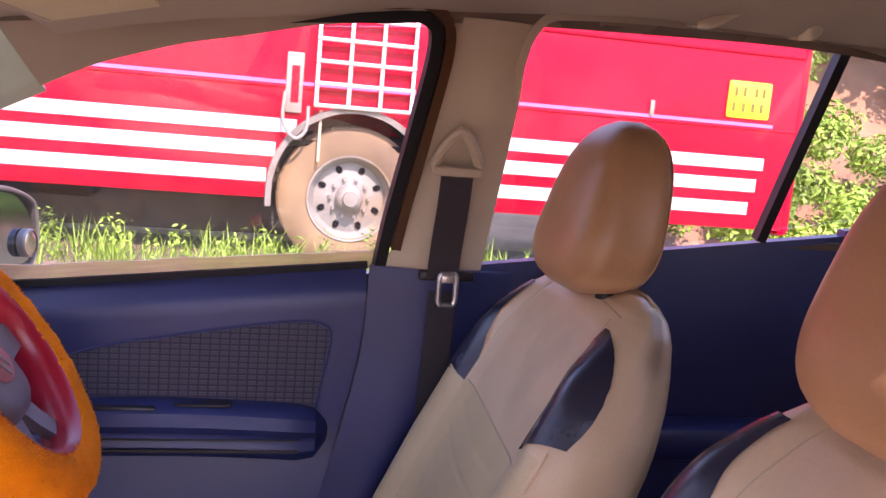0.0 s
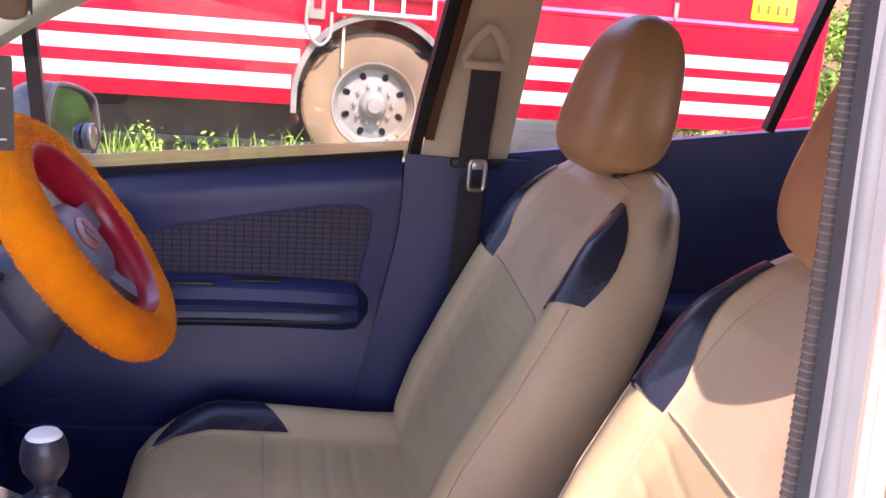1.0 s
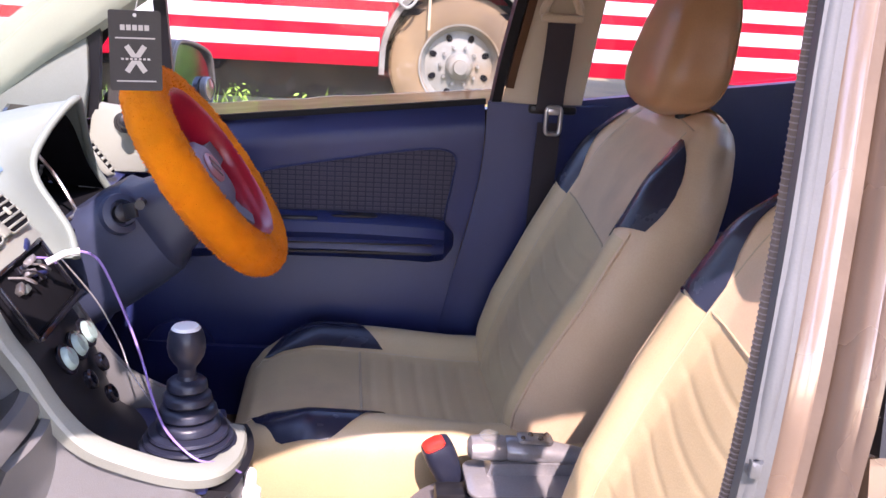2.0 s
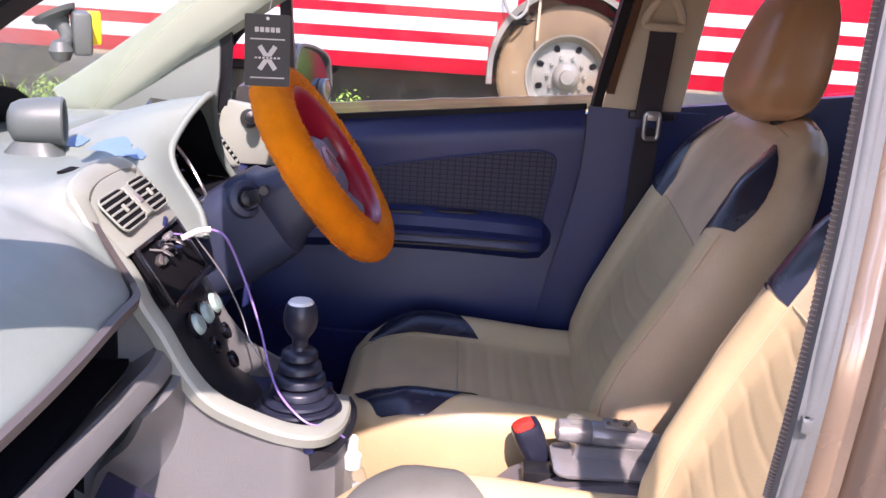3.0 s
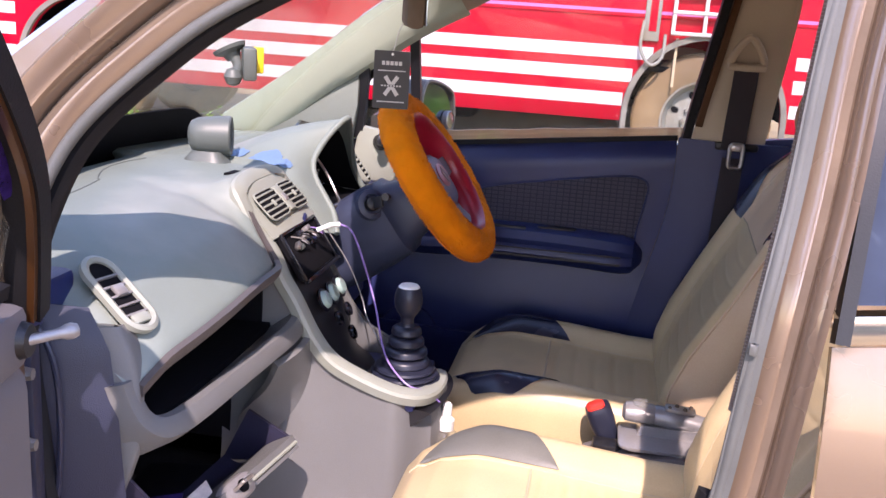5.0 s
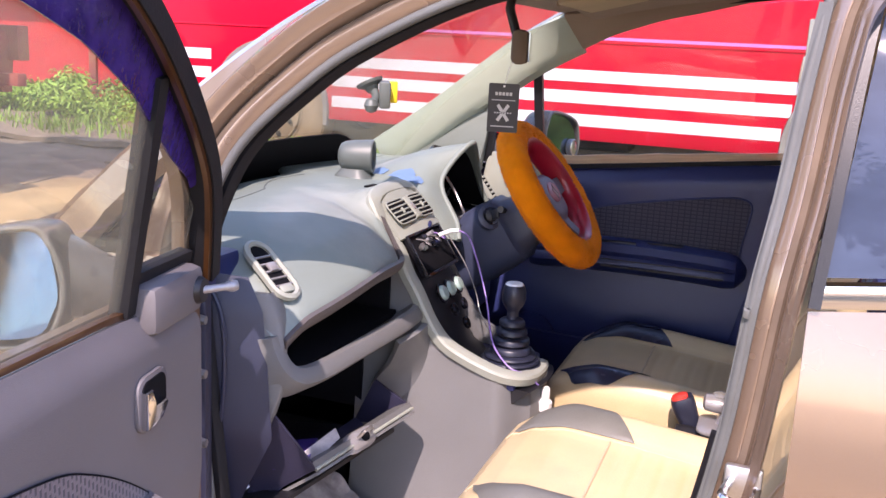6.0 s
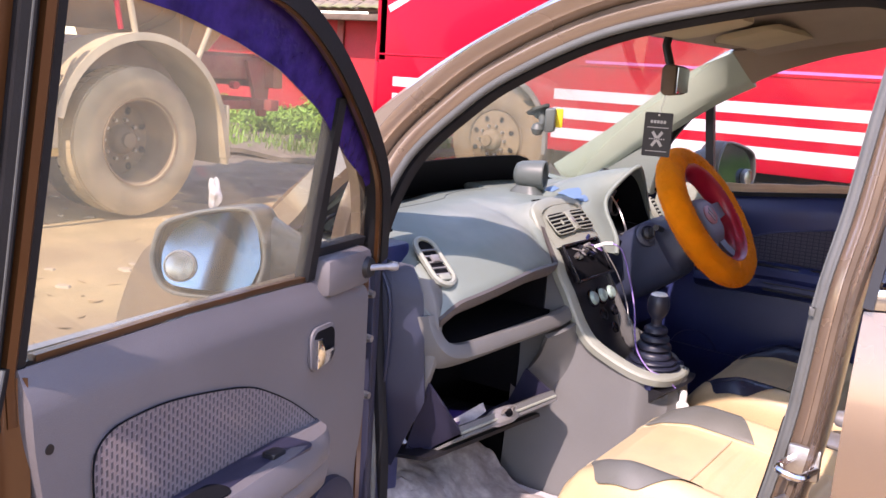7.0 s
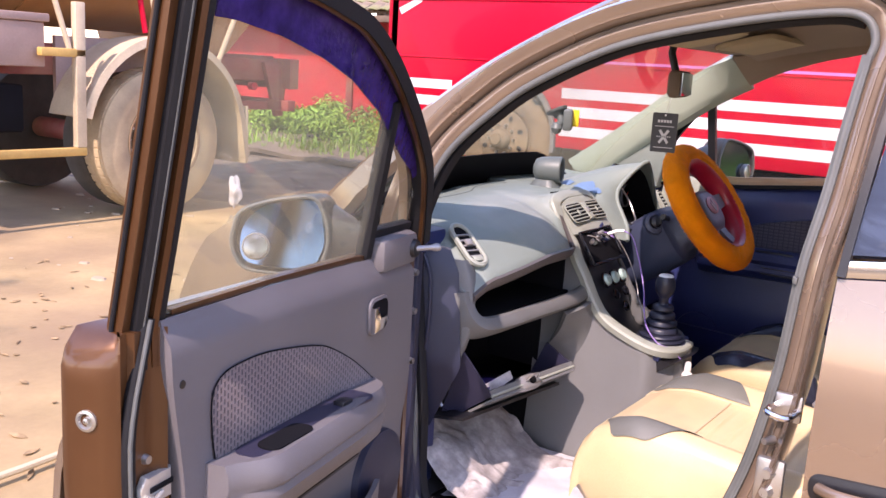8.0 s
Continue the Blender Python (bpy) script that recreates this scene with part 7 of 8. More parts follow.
part("lid_outer_face", sheet(bmesh.new(), lambda u, v: T_FL.lerp(T_FR, u) + V(0.003, 0, -0.004) + V(-0.085, 0, -0.062) * v, 12, 4, 0.006), DASH_LOW, lid)
for a, b, c, d in ((G_BL, G_FL, T_FL, V(-0.742, -0.596, 0.652)), (G_BR, G_FR, T_FR, V(-0.720, -0.228, 0.600))):
    part("lid_side", sheet(bmesh.new(), lambda u, v: a.lerp(b, u).lerp(d.lerp(c, u), v), 8, 4, 0.006), BLUE_BIN, lid)
latch = part("lid_latch", loft(bmesh.new(), [[V(-0.667, -0.407, 0.549) + V(0.20, 0.975, 0.02) * (x * w) + V(-0.55, 0.11, 0.82) * (z * h) + V(0.78, -0.1, 0.6) * d for x, z in rounded(1, 1, 0.3, 5)] for w, h, d in ((0.085, 0.040, -0.004), (0.080, 0.036, 0.006), (0.060, 0.024, 0.011))]), SILVER, lid, "silver latch housing")
part("latch_hole", cyl(bmesh.new(), (-0.663, -0.403, 0.554), (-0.655, -0.404, 0.560), 0.011, 0.010, 14), VOID, lid)
part("latch_claw", tube(bmesh.new(), curve([(-0.663, -0.425, 0.559), (-0.650, -0.421, 0.575), (-0.645, -0.400, 0.575), (-0.655, -0.387, 0.559)], 4), 0.003, 6), STEEL, lid)
part("under_tray", sheet(bmesh.new(), lambda u, v: (-0.90 + 0.17 * v + 0.06 * u * v, -0.60 + 0.37 * u, 0.455 + 0.03 * v + 0.01 * u), 8, 6, 0.008), BLACK, dash)
part("hinge_brace", tube(bmesh.new(), [(-0.80, -0.585, 0.50), (-0.86, -0.59, 0.56)], 0.006, 6), SILVER, dash)
mesh_thing("folded_paper", sheet(bmesh.new(), lambda u, v: V(-0.722, -0.520, 0.520).lerp(V(-0.690, -0.445, 0.563), u) + V(-0.012, 0.004, 0.030 - 0.014 * u) * v, 6, 4, 0.0012), PAPER, "folded grey paper standing in the glove box", "paper")
note2 = mesh_thing("document_sleeve", prism(bmesh.new(), [(-0.06, -0.03), (0.06, -0.03), (0.06, 0.03), (-0.06, 0.03)], 0.003, Matrix.Translation((-0.752, -0.500, 0.540)) @ Matrix.Rotation(radians(-72), 4, "Z") @ Matrix.Rotation(radians(8), 4, "X")), PURPLE, "purple plastic document sleeve in the glove box", "sleeve")
note2.data.materials[0] = SLEEVE

# oval end vent
# local frame: long axis down the dash face
L1 = V(0.09, -0.02, -0.074).normalized()
L3 = V(0.62, -0.10, 0.78).normalized()
L2 = L3.cross(L1).normalized()
L3 = L1.cross(L2).normalized()
VM = Matrix.Translation((-0.779, -0.552, 0.893)) @ Matrix((L1, L2, L3)).transposed().to_4x4()
ring_pts = [VM @ V(x, y, 0.006) for x, y in rounded(0.122, 0.052, 0.026, 10)]
vent = part("end_vent", sweep(bmesh.new(), ring_pts, [(-0.005, -0.006), (0.005, -0.006), (0.0055, 0.002), (0, 0.005), (-0.0055, 0.002)], lambda p: L3, True), TRIM_PALE, dash, "pale oval vent ring")
part("vent_cavity", prism(bmesh.new(), rounded(0.117, 0.047, 0.0235, 8), 0.003, VM @ Matrix.Translation((0, 0, 0.001))), VOID, vent)
for k in range(5):
    part("vane", box(bmesh.new(), (-0.030 + 0.016 * k, -0.022, 0.003), (-0.027 + 0.016 * k, 0.022, 0.008), 0, VM), SILVER, vent)
part("vane_knob", box(bmesh.new(), (-0.012, -0.010, 0.006), (0.006, 0.010, 0.014), 0.003, VM), SILVER, vent)
part("vent_wheel", box(bmesh.new(), (0.036, -0.016, 0.004), (0.052, 0.016, 0.010), 0.004, VM), TRIM_PALE, vent)

# ---- centre stack and console ----
STACK = [(-0.726, 0.884), (-0.712, 0.868), (-0.674, 0.806), (-0.634, 0.735), (-0.612, 0.665), (-0.592, 0.625), (-0.53, 0.600), (-0.40, 0.588)]
console = thing("centre_console", "pale grey centre console with black stack panel", "console")
part("stack_face", loft(bmesh.new(), [[V(x - 0.020 * (y / 0.1) ** 2, y, z - 0.006 * (y / 0.1) ** 2) for y in [-0.100 + 0.020 * k for k in range(11)]] + [V(x - 0.06, 0.100, z - 0.04), V(x - 0.06, -0.100, z - 0.04)] for x, z in [(p.x, p.z) for p in curve([(a, 0, b) for a, b in STACK], 4)]]), BLACK, console, "dark stack panel", 60)
half = [(-0.430, 0.055, 0.612), (-0.450, 0.098, 0.618), (-0.490, 0.116, 0.628), (-0.550, 0.122, 0.650), (-0.600, 0.124, 0.676), (-0.635, 0.124, 0.718), (-0.668, 0.123, 0.777), (-0.698, 0.121, 0.820), (-0.725, 0.119, 0.858), (-0.757, 0.117, 0.895), (-0.780, 0.114, 0.932), (-0.795, 0.104, 0.956), (-0.802, 0.060, 0.966)]
lift = lambda p: p + V(0.006, 0, 0.006) * smooth(0.80, 0.86, p.z)
loop = [lift(p) for p in curve([(-0.432, 0.04, 0.611), (-0.426, 0.0, 0.611)] + [(x, -y, z) for x, y, z in half] + [(-0.804, 0.0, 0.968)] + half[::-1][:4], 7)]
part("swoosh_trim", sweep(bmesh.new(), loop, [(-0.016, -0.02), (0.016, -0.02), (0.017, -0.006), (0.013, 0.000), (0.0, 0.003), (-0.013, 0.001), (-0.017, -0.004)], lambda p: V(0.15 + 0.75 * smooth(0.63, 0.72, p.z) - 0.35 * smooth(0.94, 0.966, p.z), 0.2 * max(-1, min(1, p.y / 0.1)), 0.95 - 0.45 * smooth(0.63, 0.72, p.z) + 0.3 * smooth(0.94, 0.966, p.z)).normalized()), TRIM_PALE, console, "pale curved edge trim")
part("vent_panel", sheet(bmesh.new(), lambda u, v: (lambda y, k: (lerp([(0, -0.808), (0.15, -0.796), (1, -0.722)], v) + k * lerp([(0, 0.006), (0.15, 0.012), (1, 0.012)], v), y, lerp([(0, 0.958), (0.15, 0.955), (1, 0.878)], v) + k * lerp([(0, 0.006), (0.15, 0.010), (1, 0.006)], v)))(-0.114 + 0.238 * u, 1 - abs(2 * u - 1) ** 2.5), 24, 14, -0.012), TRIM_PALE, console, "pale panel round the twin vents")


def console_side(u, v, s):
    """Side of the console, from the swoosh edge down to the carpet."""
    x = -0.80 + 0.372 * u
    top = lerp([(-0.80, 0.945), (-0.757, 0.883), (-0.725, 0.846), (-0.698, 0.808), (-0.668, 0.763), (-0.635, 0.704), (-0.600, 0.662), (-0.550, 0.636), (-0.490, 0.614), (-0.450, 0.604), (-0.428, 0.598)], x)
    z = 0.25 + (top - 0.25) * v
    y = 0.124 + 0.055 * (1 - v) ** 1.5 - 0.066 * smooth(-0.49, -0.427, x) * (0.6 + 0.4 * v)
    return V(x + 0.02 * (1 - v) * u, s * y, z)


for s in (-1, 1):
    part("console_side", sheet(bmesh.new(), lambda u, v: console_side(u, v, s), 30, 18, 0.01 * -s), DASH_LOW, console, "grey console side panel")
part("console_nose", sheet(bmesh.new(), lambda u, v: (lambda a, b: a.lerp(b, u) + V(0.018 * math.sin(math.pi * u), 0, 0))(console_side(1, v, -1), console_side(1, v, 1)), 10, 12, 0.01), DASH_LOW, console)
part("shift_platform", new_box((-0.60, -0.108, 0.580), (-0.452, 0.108, 0.606), 0.006), NAVY, console)
for x, z in ((-0.53, 0.33), (-0.47, 0.30)):
    part("screw", cyl(bmesh.new(), (x, -0.158, z), (x, -0.170, z), 0.006, None, 8), STEEL, console)
# twin vents
for s in (-1, 1):
    cn = V(0.70, 0.05 * s, 0.715).normalized()
    cx_ = V(0, 1, 0) - cn * cn.y
    cx_.normalize()
    cy_ = cn.cross(cx_)
    cvm = Matrix.Translation(V(-0.7500, 0.0545 * s, 0.9270) + cn * 0.003) @ Matrix((cx_, cy_, cn)).transposed().to_4x4()
    cv = part("centre_vent", sweep(bmesh.new(), [cvm @ V(x, y, 0) for x, y in rounded(0.086, 0.060, 0.014, 4)], circle(0.0018, 8), lambda p: cn, True), TRIM_PALE, console, "grey vent surround")
    part("vent_cavity", prism(bmesh.new(), rounded(0.084, 0.058, 0.013, 4), 0.003, cvm @ Matrix.Translation((0, 0, -0.002))), VOID, cv)
    for k in range(5):
        part("vane", box(bmesh.new(), (-0.041, -0.0230 + 0.0108 * k, 0.0005), (0.041, -0.0192 + 0.0108 * k, 0.0035), 0.001, cvm), TRIM_PALE, cv)
    part("vane_knob", box(bmesh.new(), (-0.003, -0.008, 0.002), (0.003, 0.006, 0.0075), 0.002, cvm), TRIM_PALE, cv)
part("hazard_panel", box(bmesh.new(), (-0.006, -0.013, -0.028), (0.004, 0.013, 0.028), 0.003, Matrix.Translation((-0.746, 0, 0.931)) @ Matrix.Rotation(radians(-46), 4, "Y")), TRIM_PALE, console)
part("hazard_button", box(bmesh.new(), (0.003, -0.008, -0.008), (0.006, 0.008, 0.008), 0.002, Matrix.Translation((-0.746, 0, 0.931)) @ Matrix.Rotation(radians(-46), 4, "Y")), SILVER, console)
# empty radio bay: an open box with torn-out wiring hanging in it
rm = Matrix.Translation((-0.699, -0.008, 0.845)) @ Matrix.Rotation(radians(-33), 4, "Y")
rad = part("radio_bay", box(bmesh.new(), (-0.006, -0.090, -0.052), (0.0055, 0.090, 0.036), 0.002, rm), VOID, console, "empty dark radio bay")
for lo, hi in (((0.004, -0.094, 0.036), (0.012, 0.094, 0.042)), ((0.004, -0.094, -0.060), (0.016, 0.094, -0.052)), ((0.004, -0.095, -0.054), (0.012, -0.090, 0.038)), ((0.004, 0.090, -0.054), (0.012, 0.095, 0.038))):
    part("bay_frame", box(bmesh.new(), lo, hi, 0.002, rm), BLACK_GLOSS, rad)
rb = random.Random(81)
for k in range(9):
    y, z, w, h = rb.uniform(-0.075, 0.06), rb.uniform(0.0, 0.030), rb.uniform(0.016, 0.032), rb.uniform(0.006, 0.013)
    part("loose_connector", box(bmesh.new(), (0.004, y - w / 2, z - h / 2), (rb.uniform(0.010, 0.018), y + w / 2, z + h / 2), 0.002, rm @ Matrix.Rotation(rb.uniform(-0.4, 0.4), 4, "X")), (SILVER, BLACK_GLOSS, POD, NAVY, STEEL)[k % 5], rad)
for k in range(4):
    y = -0.05 + 0.03 * k
    part("loose_wire", tube(bmesh.new(), curve([rm @ V(0.006, y, 0.028), rm @ V(0.020, y + 0.012, 0.014), rm @ V(0.018, y + 0.03, 0.000), rm @ V(0.007, y + 0.035, 0.012)], 5), 0.0016, 6), (SILVER, BLACK, STEEL, PURPLE)[k], rad)
hp = Matrix.Translation((-0.6445, -0.010, 0.757)) @ Matrix.Rotation(radians(-29), 4, "Y")
for k in range(3):
    y = -0.048 + 0.048 * k
    d = part("heater_dial", revolve(bmesh.new(), [(0.017, -0.002), (0.017, 0.005), (0.0145, 0.009), (0.013, 0.011), (0.001, 0.012)], hp @ Matrix.Translation((0.002, y, 0)) @ Matrix.Rotation(radians(90), 4, "Y"), 26, False), MINT, console, "pale mint heater dial")
    part("dial_ring", revolve(bmesh.new(), [(0.0225, 0), (0.0225, 0.004), (0.018, 0.005)], hp @ Matrix.Translation((0.001, y, 0)) @ Matrix.Rotation(radians(90), 4, "Y"), 26, False), BLACK_GLOSS, d)
    part("dial_mark", box(bmesh.new(), (0.012, y - 0.002, 0.0), (0.0138, y + 0.002, 0.015), 0, hp), SILVER, d)
for y, z in ((-0.03, -0.045), (0.03, -0.045), (0.0, -0.085)):
    part("socket", revolve(bmesh.new(), [(0.014, 0), (0.014, 0.006), (0.009, 0.008), (0.009, 0.0), (0.001, 0)], hp @ Matrix.Translation((0.004, y, z)) @ Matrix.Rotation(radians(90), 4, "Y"), 18, False), BLACK_GLOSS, console)

# gear lever
gear = thing("gear_lever", "dark gear lever with ribbed rubber boot", "gear lever", pose(-0.492, -0.012, 0.602))
prof = [(0.074, 0.0), (0.074, 0.004)]
for r0, z0 in ((0.069, 0.005), (0.063, 0.014), (0.056, 0.024)):
    prof += [(r0, z0), (r0 + 0.002, z0 + 0.003), (r0, z0 + 0.007), (r0 - 0.009, z0 + 0.008)]
for r0, z0 in ((0.046, 0.034), (0.042, 0.054), (0.035, 0.074), (0.029, 0.094)):
    prof += [(r0 - 0.003, z0), (r0, z0 + 0.003), (r0 - 0.001, z0 + 0.011), (r0 - 0.005, z0 + 0.015), (r0 - 0.014, z0 + 0.017)]
prof += [(0.013, 0.116)]
part("boot", revolve(bmesh.new(), prof, Matrix(), 40), SLATE_RUBBER, gear, "ribbed black rubber boot")
kn = part("knob", revolve(bmesh.new(), [(0.0125, 0.110), (0.0125, 0.126), (0.015, 0.131), (0.0195, 0.137), (0.0242, 0.145), (0.0268, 0.157), (0.0264, 0.169), (0.0242, 0.179), (0.0205, 0.186)], Matrix(), 36), SLATE_RUBBER, gear, "round dark gear knob")
part("knob_cap", revolve(bmesh.new(), [(0.0205, 0.1865), (0.017, 0.1905), (0.001, 0.192)], Matrix(), 28), WHITE, kn, "white knob cap")

# charging cable
cable = thing("charging_cable", "thin purple charging cable hanging from the stack", "cable")
part("plug", tube(bmesh.new(), [(-0.682, 0.010, 0.872), (-0.660, 0.024, 0.882), (-0.642, 0.030, 0.884)], 0.0048, 10), WHITE, cable, "white cable plug")
part("lead", tube(bmesh.new(), curve([(-0.642, 0.030, 0.884), (-0.618, 0.036, 0.868), (-0.588, 0.030, 0.802), (-0.560, 0.010, 0.735), (-0.536, -0.03, 0.684), (-0.512, -0.062, 0.653), (-0.470, -0.085, 0.624), (-0.436, -0.075, 0.612), (-0.412, -0.055, 0.585)], 7), 0.0019, 8), PURPLE, cable)
part("second_lead", tube(bmesh.new(), curve([(-0.668, 0.030, 0.872), (-0.627, 0.045, 0.805), (-0.598, 0.045, 0.743), (-0.580, 0.03, 0.703), (-0.548, 0.0, 0.672), (-0.524, -0.045, 0.662)], 6), 0.0012, 8), SILVER, cable)

# spray bottle
bot = thing("spray_bottle", "clear spray bottle with white cap between the seats", "bottle", pose(-0.402, -0.025, 0.402))
part("flask", revolve(bmesh.new(), [(0.001, 0), (0.024, 0.0), (0.026, 0.008), (0.026, 0.095), (0.020, 0.112), (0.012, 0.118), (0.012, 0.126)], Matrix(), 24), CLEAR, bot, "clear plastic flask")
part("label_sleeve", revolve(bmesh.new(), [(0.0268, 0.02), (0.0268, 0.075)], Matrix(), 24, False), WHITE, bot)
part("cap", revolve(bmesh.new(), [(0.015, 0.118), (0.0155, 0.138), (0.012, 0.142), (0.009, 0.145), (0.009, 0.168), (0.006, 0.172), (0.001, 0.173)], Matrix(), 24), WHITE, bot, "white spray cap")
part("bottle_holder", sheet(bmesh.new(), lambda u, v: (0.034 * math.cos(6.2832 * u), 0.034 * math.sin(6.2832 * u), -0.04 + 0.055 * v), 20, 2, 0.004), NAVY, console).matrix_basis = pose(-0.402, -0.025, 0.402)
part("cup_floor", cyl(bmesh.new(), (-0.402, -0.025, 0.36), (-0.402, -0.025, 0.4015), 0.030, None, 20), NAVY, console)

# handbrake tunnel between the seats
tun = thing("handbrake_console", "dark moulded tunnel cover between the seats", "console")
part("cover", loft(bmesh.new(), [[V(x, -w, 0.33), V(x, -w, z - 0.02), V(x, -w * 0.8, z), V(x, w * 0.8, z), V(x, w, z - 0.02), V(x, w, 0.33)] for x, w, z in ((-0.34, 0.055, 0.36), (-0.24, 0.065, 0.40), (-0.14, 0.075, 0.49), (-0.06, 0.08, 0.530), (0.02, 0.08, 0.540), (0.10, 0.08, 0.53), (0.22, 0.08, 0.48), (0.30, 0.075, 0.40))]), DOORGREY, tun)
part("silver_inlay", prism(bmesh.new(), rounded(0.20, 0.11, 0.02), 0.006, Matrix.Translation((0.02, 0.0, 0.5405)), 0.002), SILVER, tun, "worn silver inlay")
part("shift_slot", new_box((-0.125, -0.02, 0.498), (-0.07, 0.02, 0.528), 0.003), BLACK, tun)
lev = thing("belt_buckle", "dark seat belt buckle with red release button", "belt buckle")
BKM = Matrix.Translation((-0.112, 0.050, 0.552)) @ Matrix.Rotation(radians(-24), 4, "Y") @ Matrix.Rotation(radians(8), 4, "Z")
part("buckle_body", loft(bmesh.new(), [[BKM @ V(x * w, y * d, z) for x, y in rounded(1, 1, 0.3, 5)] for w, d, z in ((0.034, 0.040, -0.06), (0.042, 0.046, -0.035), (0.050, 0.052, 0.0), (0.050, 0.052, 0.018), (0.046, 0.048, 0.026))]), SLATE_RUBBER, lev)
part("release_button", loft(bmesh.new(), [[BKM @ V(-0.003 + x * w, y * d, z) for x, y in rounded(1, 1, 0.3, 5)] for w, d, z in ((0.036, 0.040, 0.0255), (0.035, 0.039, 0.030), (0.026, 0.030, 0.033))]), RED, lev, "red release button")
part("slot", box(bmesh.new(), (0.008, -0.016, 0.0258), (0.013, 0.016, 0.0275), 0, BKM), VOID, lev)
hbk = thing("handbrake_lever", "grey handbrake lever with worn silver top", "handbrake")
part("lever_body", loft(bmesh.new(), [[V(x, 0.028 + 0.024 * math.cos(a) * w, z + 0.019 * math.sin(a) * w) for a in [k * 0.3927 for k in range(16)]] for x, z, w in ((-0.075, 0.583, 0.55), (-0.070, 0.583, 0.9), (-0.055, 0.583, 1.0), (-0.02, 0.582, 1.0), (-0.016, 0.582, 0.9), (-0.012, 0.582, 1.0), (0.03, 0.578, 1.0), (0.065, 0.574, 0.9), (0.11, 0.566, 0.75))]), SILVER, hbk, "scuffed silver lever body")
part("lever_cap", revolve(bmesh.new(), [(0.016, 0.0), (0.016, 0.005), (0.012, 0.008), (0.001, 0.009)], Matrix.Translation((-0.042, 0.028, 0.6)), 24), CLEAR, hbk)
part("lever_window", prism(bmesh.new(), rounded(0.055, 0.030, 0.006), 0.005, Matrix.Translation((0.030, 0.028, 0.596)) @ Matrix.Rotation(radians(3), 4, "Y"), 0.001), STEEL, hbk)
for x, y in ((0.010, 0.022), (0.024, 0.034), (0.038, 0.022), (0.05, 0.034)):
    part("rivet", cyl(bmesh.new(), (x, y, 0.600), (x, y, 0.605), 0.005, 0.003, 10), BARK, hbk)
part("lever_pivot", loft(bmesh.new(), [[V(x, y, z) for x, y in ((x0, 0.005), (x1, 0.005), (x1, 0.052), (x0, 0.052))] for x0, x1, z in ((-0.05, 0.10, 0.53), (-0.04, 0.10, 0.566))]), SILVER, hbk)

# ---- instrument binnacle, column and wheel ----
bin_ = thing("instrument_binnacle", "grey hooded instrument binnacle with dark dials", "instrument cluster")


HOOD_LIP = curve([(-0.682, 0.150, 0.835), (-0.698, 0.178, 0.868), (-0.724, 0.196, 0.900), (-0.752, 0.213, 0.935), (-0.763, 0.234, 0.968), (-0.752, 0.272, 1.006), (-0.731, 0.304, 1.040), (-0.719, 0.324, 1.052), (-0.722, 0.352, 1.042), (-0.732, 0.405, 1.005), (-0.738, 0.450, 0.955), (-0.735, 0.48, 0.905), (-0.715, 0.49, 0.865)], 4)
HOOD_FOOT = curve([(-0.728, 0.118, 0.850), (-0.748, 0.119, 0.892), (-0.772, 0.121, 0.930), (-0.800, 0.126, 0.954), (-0.85, 0.135, 0.962), (-0.92, 0.150, 0.964), (-0.99, 0.19, 0.962), (-1.035, 0.28, 0.958), (-1.04, 0.38, 0.956), (-1.02, 0.48, 0.955), (-0.97, 0.56, 0.95), (-0.88, 0.585, 0.92), (-0.80, 0.58, 0.86)], 4)


def hood_pt(u, v):
    """Hood surface: u along its lip, v from the lip to its foot."""
    i = min(len(HOOD_LIP) - 1.001, u * (len(HOOD_LIP) - 1))
    a = HOOD_LIP[int(i)].lerp(HOOD_LIP[int(i) + 1], i % 1)
    b = HOOD_FOOT[int(i)].lerp(HOOD_FOOT[int(i) + 1], i % 1)
    out = V(0.15, -0.8 if u < 0.5 else 0.8, 0.5).lerp(V(0.1, 0, 1), 1 - abs(2 * u - 1.15))
    return a.lerp(b, v) + out * (0.014 * math.sin(math.pi * min(1, v * 1.15)) * (0.4 + 0.6 * smooth(0.1, 0.35, u))) - V(0, 0, 0.01 * v)


part("hood", sheet(bmesh.new(), hood_pt, 96, 24, 0.004), DASH_TOP, bin_, "smooth grey hood", 60)
part("hood_lip", tube(bmesh.new(), HOOD_LIP, 0.0068, 10), DASH_TOP, bin_)
CL = V(-0.80, 0.355, 0.925)
inset = [[p.lerp(V(p.x - 0.085, CL.y + (p.y - CL.y) * 0.93, CL.z + (p.z - CL.z) * 0.86), k) + V(0, 0.008, -0.004) for p in HOOD_LIP[5:]] for k in (0.04, 0.35, 0.7, 1.0, 1.15)]
part("hood_liner", loft(bmesh.new(), inset, False, False), VOID, bin_, "black inside of the hood")
part("cluster_face", prism(bmesh.new(), [(0.16, 0.83), (0.52, 0.83), (0.52, 0.96), (0.44, 1.02), (0.355, 1.035), (0.28, 1.01), (0.20, 0.94)], 0.006, Matrix.Translation((-0.838, 0, 0)) @ Matrix(((0, 0, 1, 0), (1, 0, 0, 0), (0, 1, 0, 0), (0, 0, 0, 1)))), BLACK_GLOSS, bin_)
part("cluster_floor", sheet(bmesh.new(), lambda u, v: (-0.835 + 0.13 * v, 0.175 + 0.33 * u, 0.858 - 0.01 * v), 6, 4, 0.01), VOID, bin_)
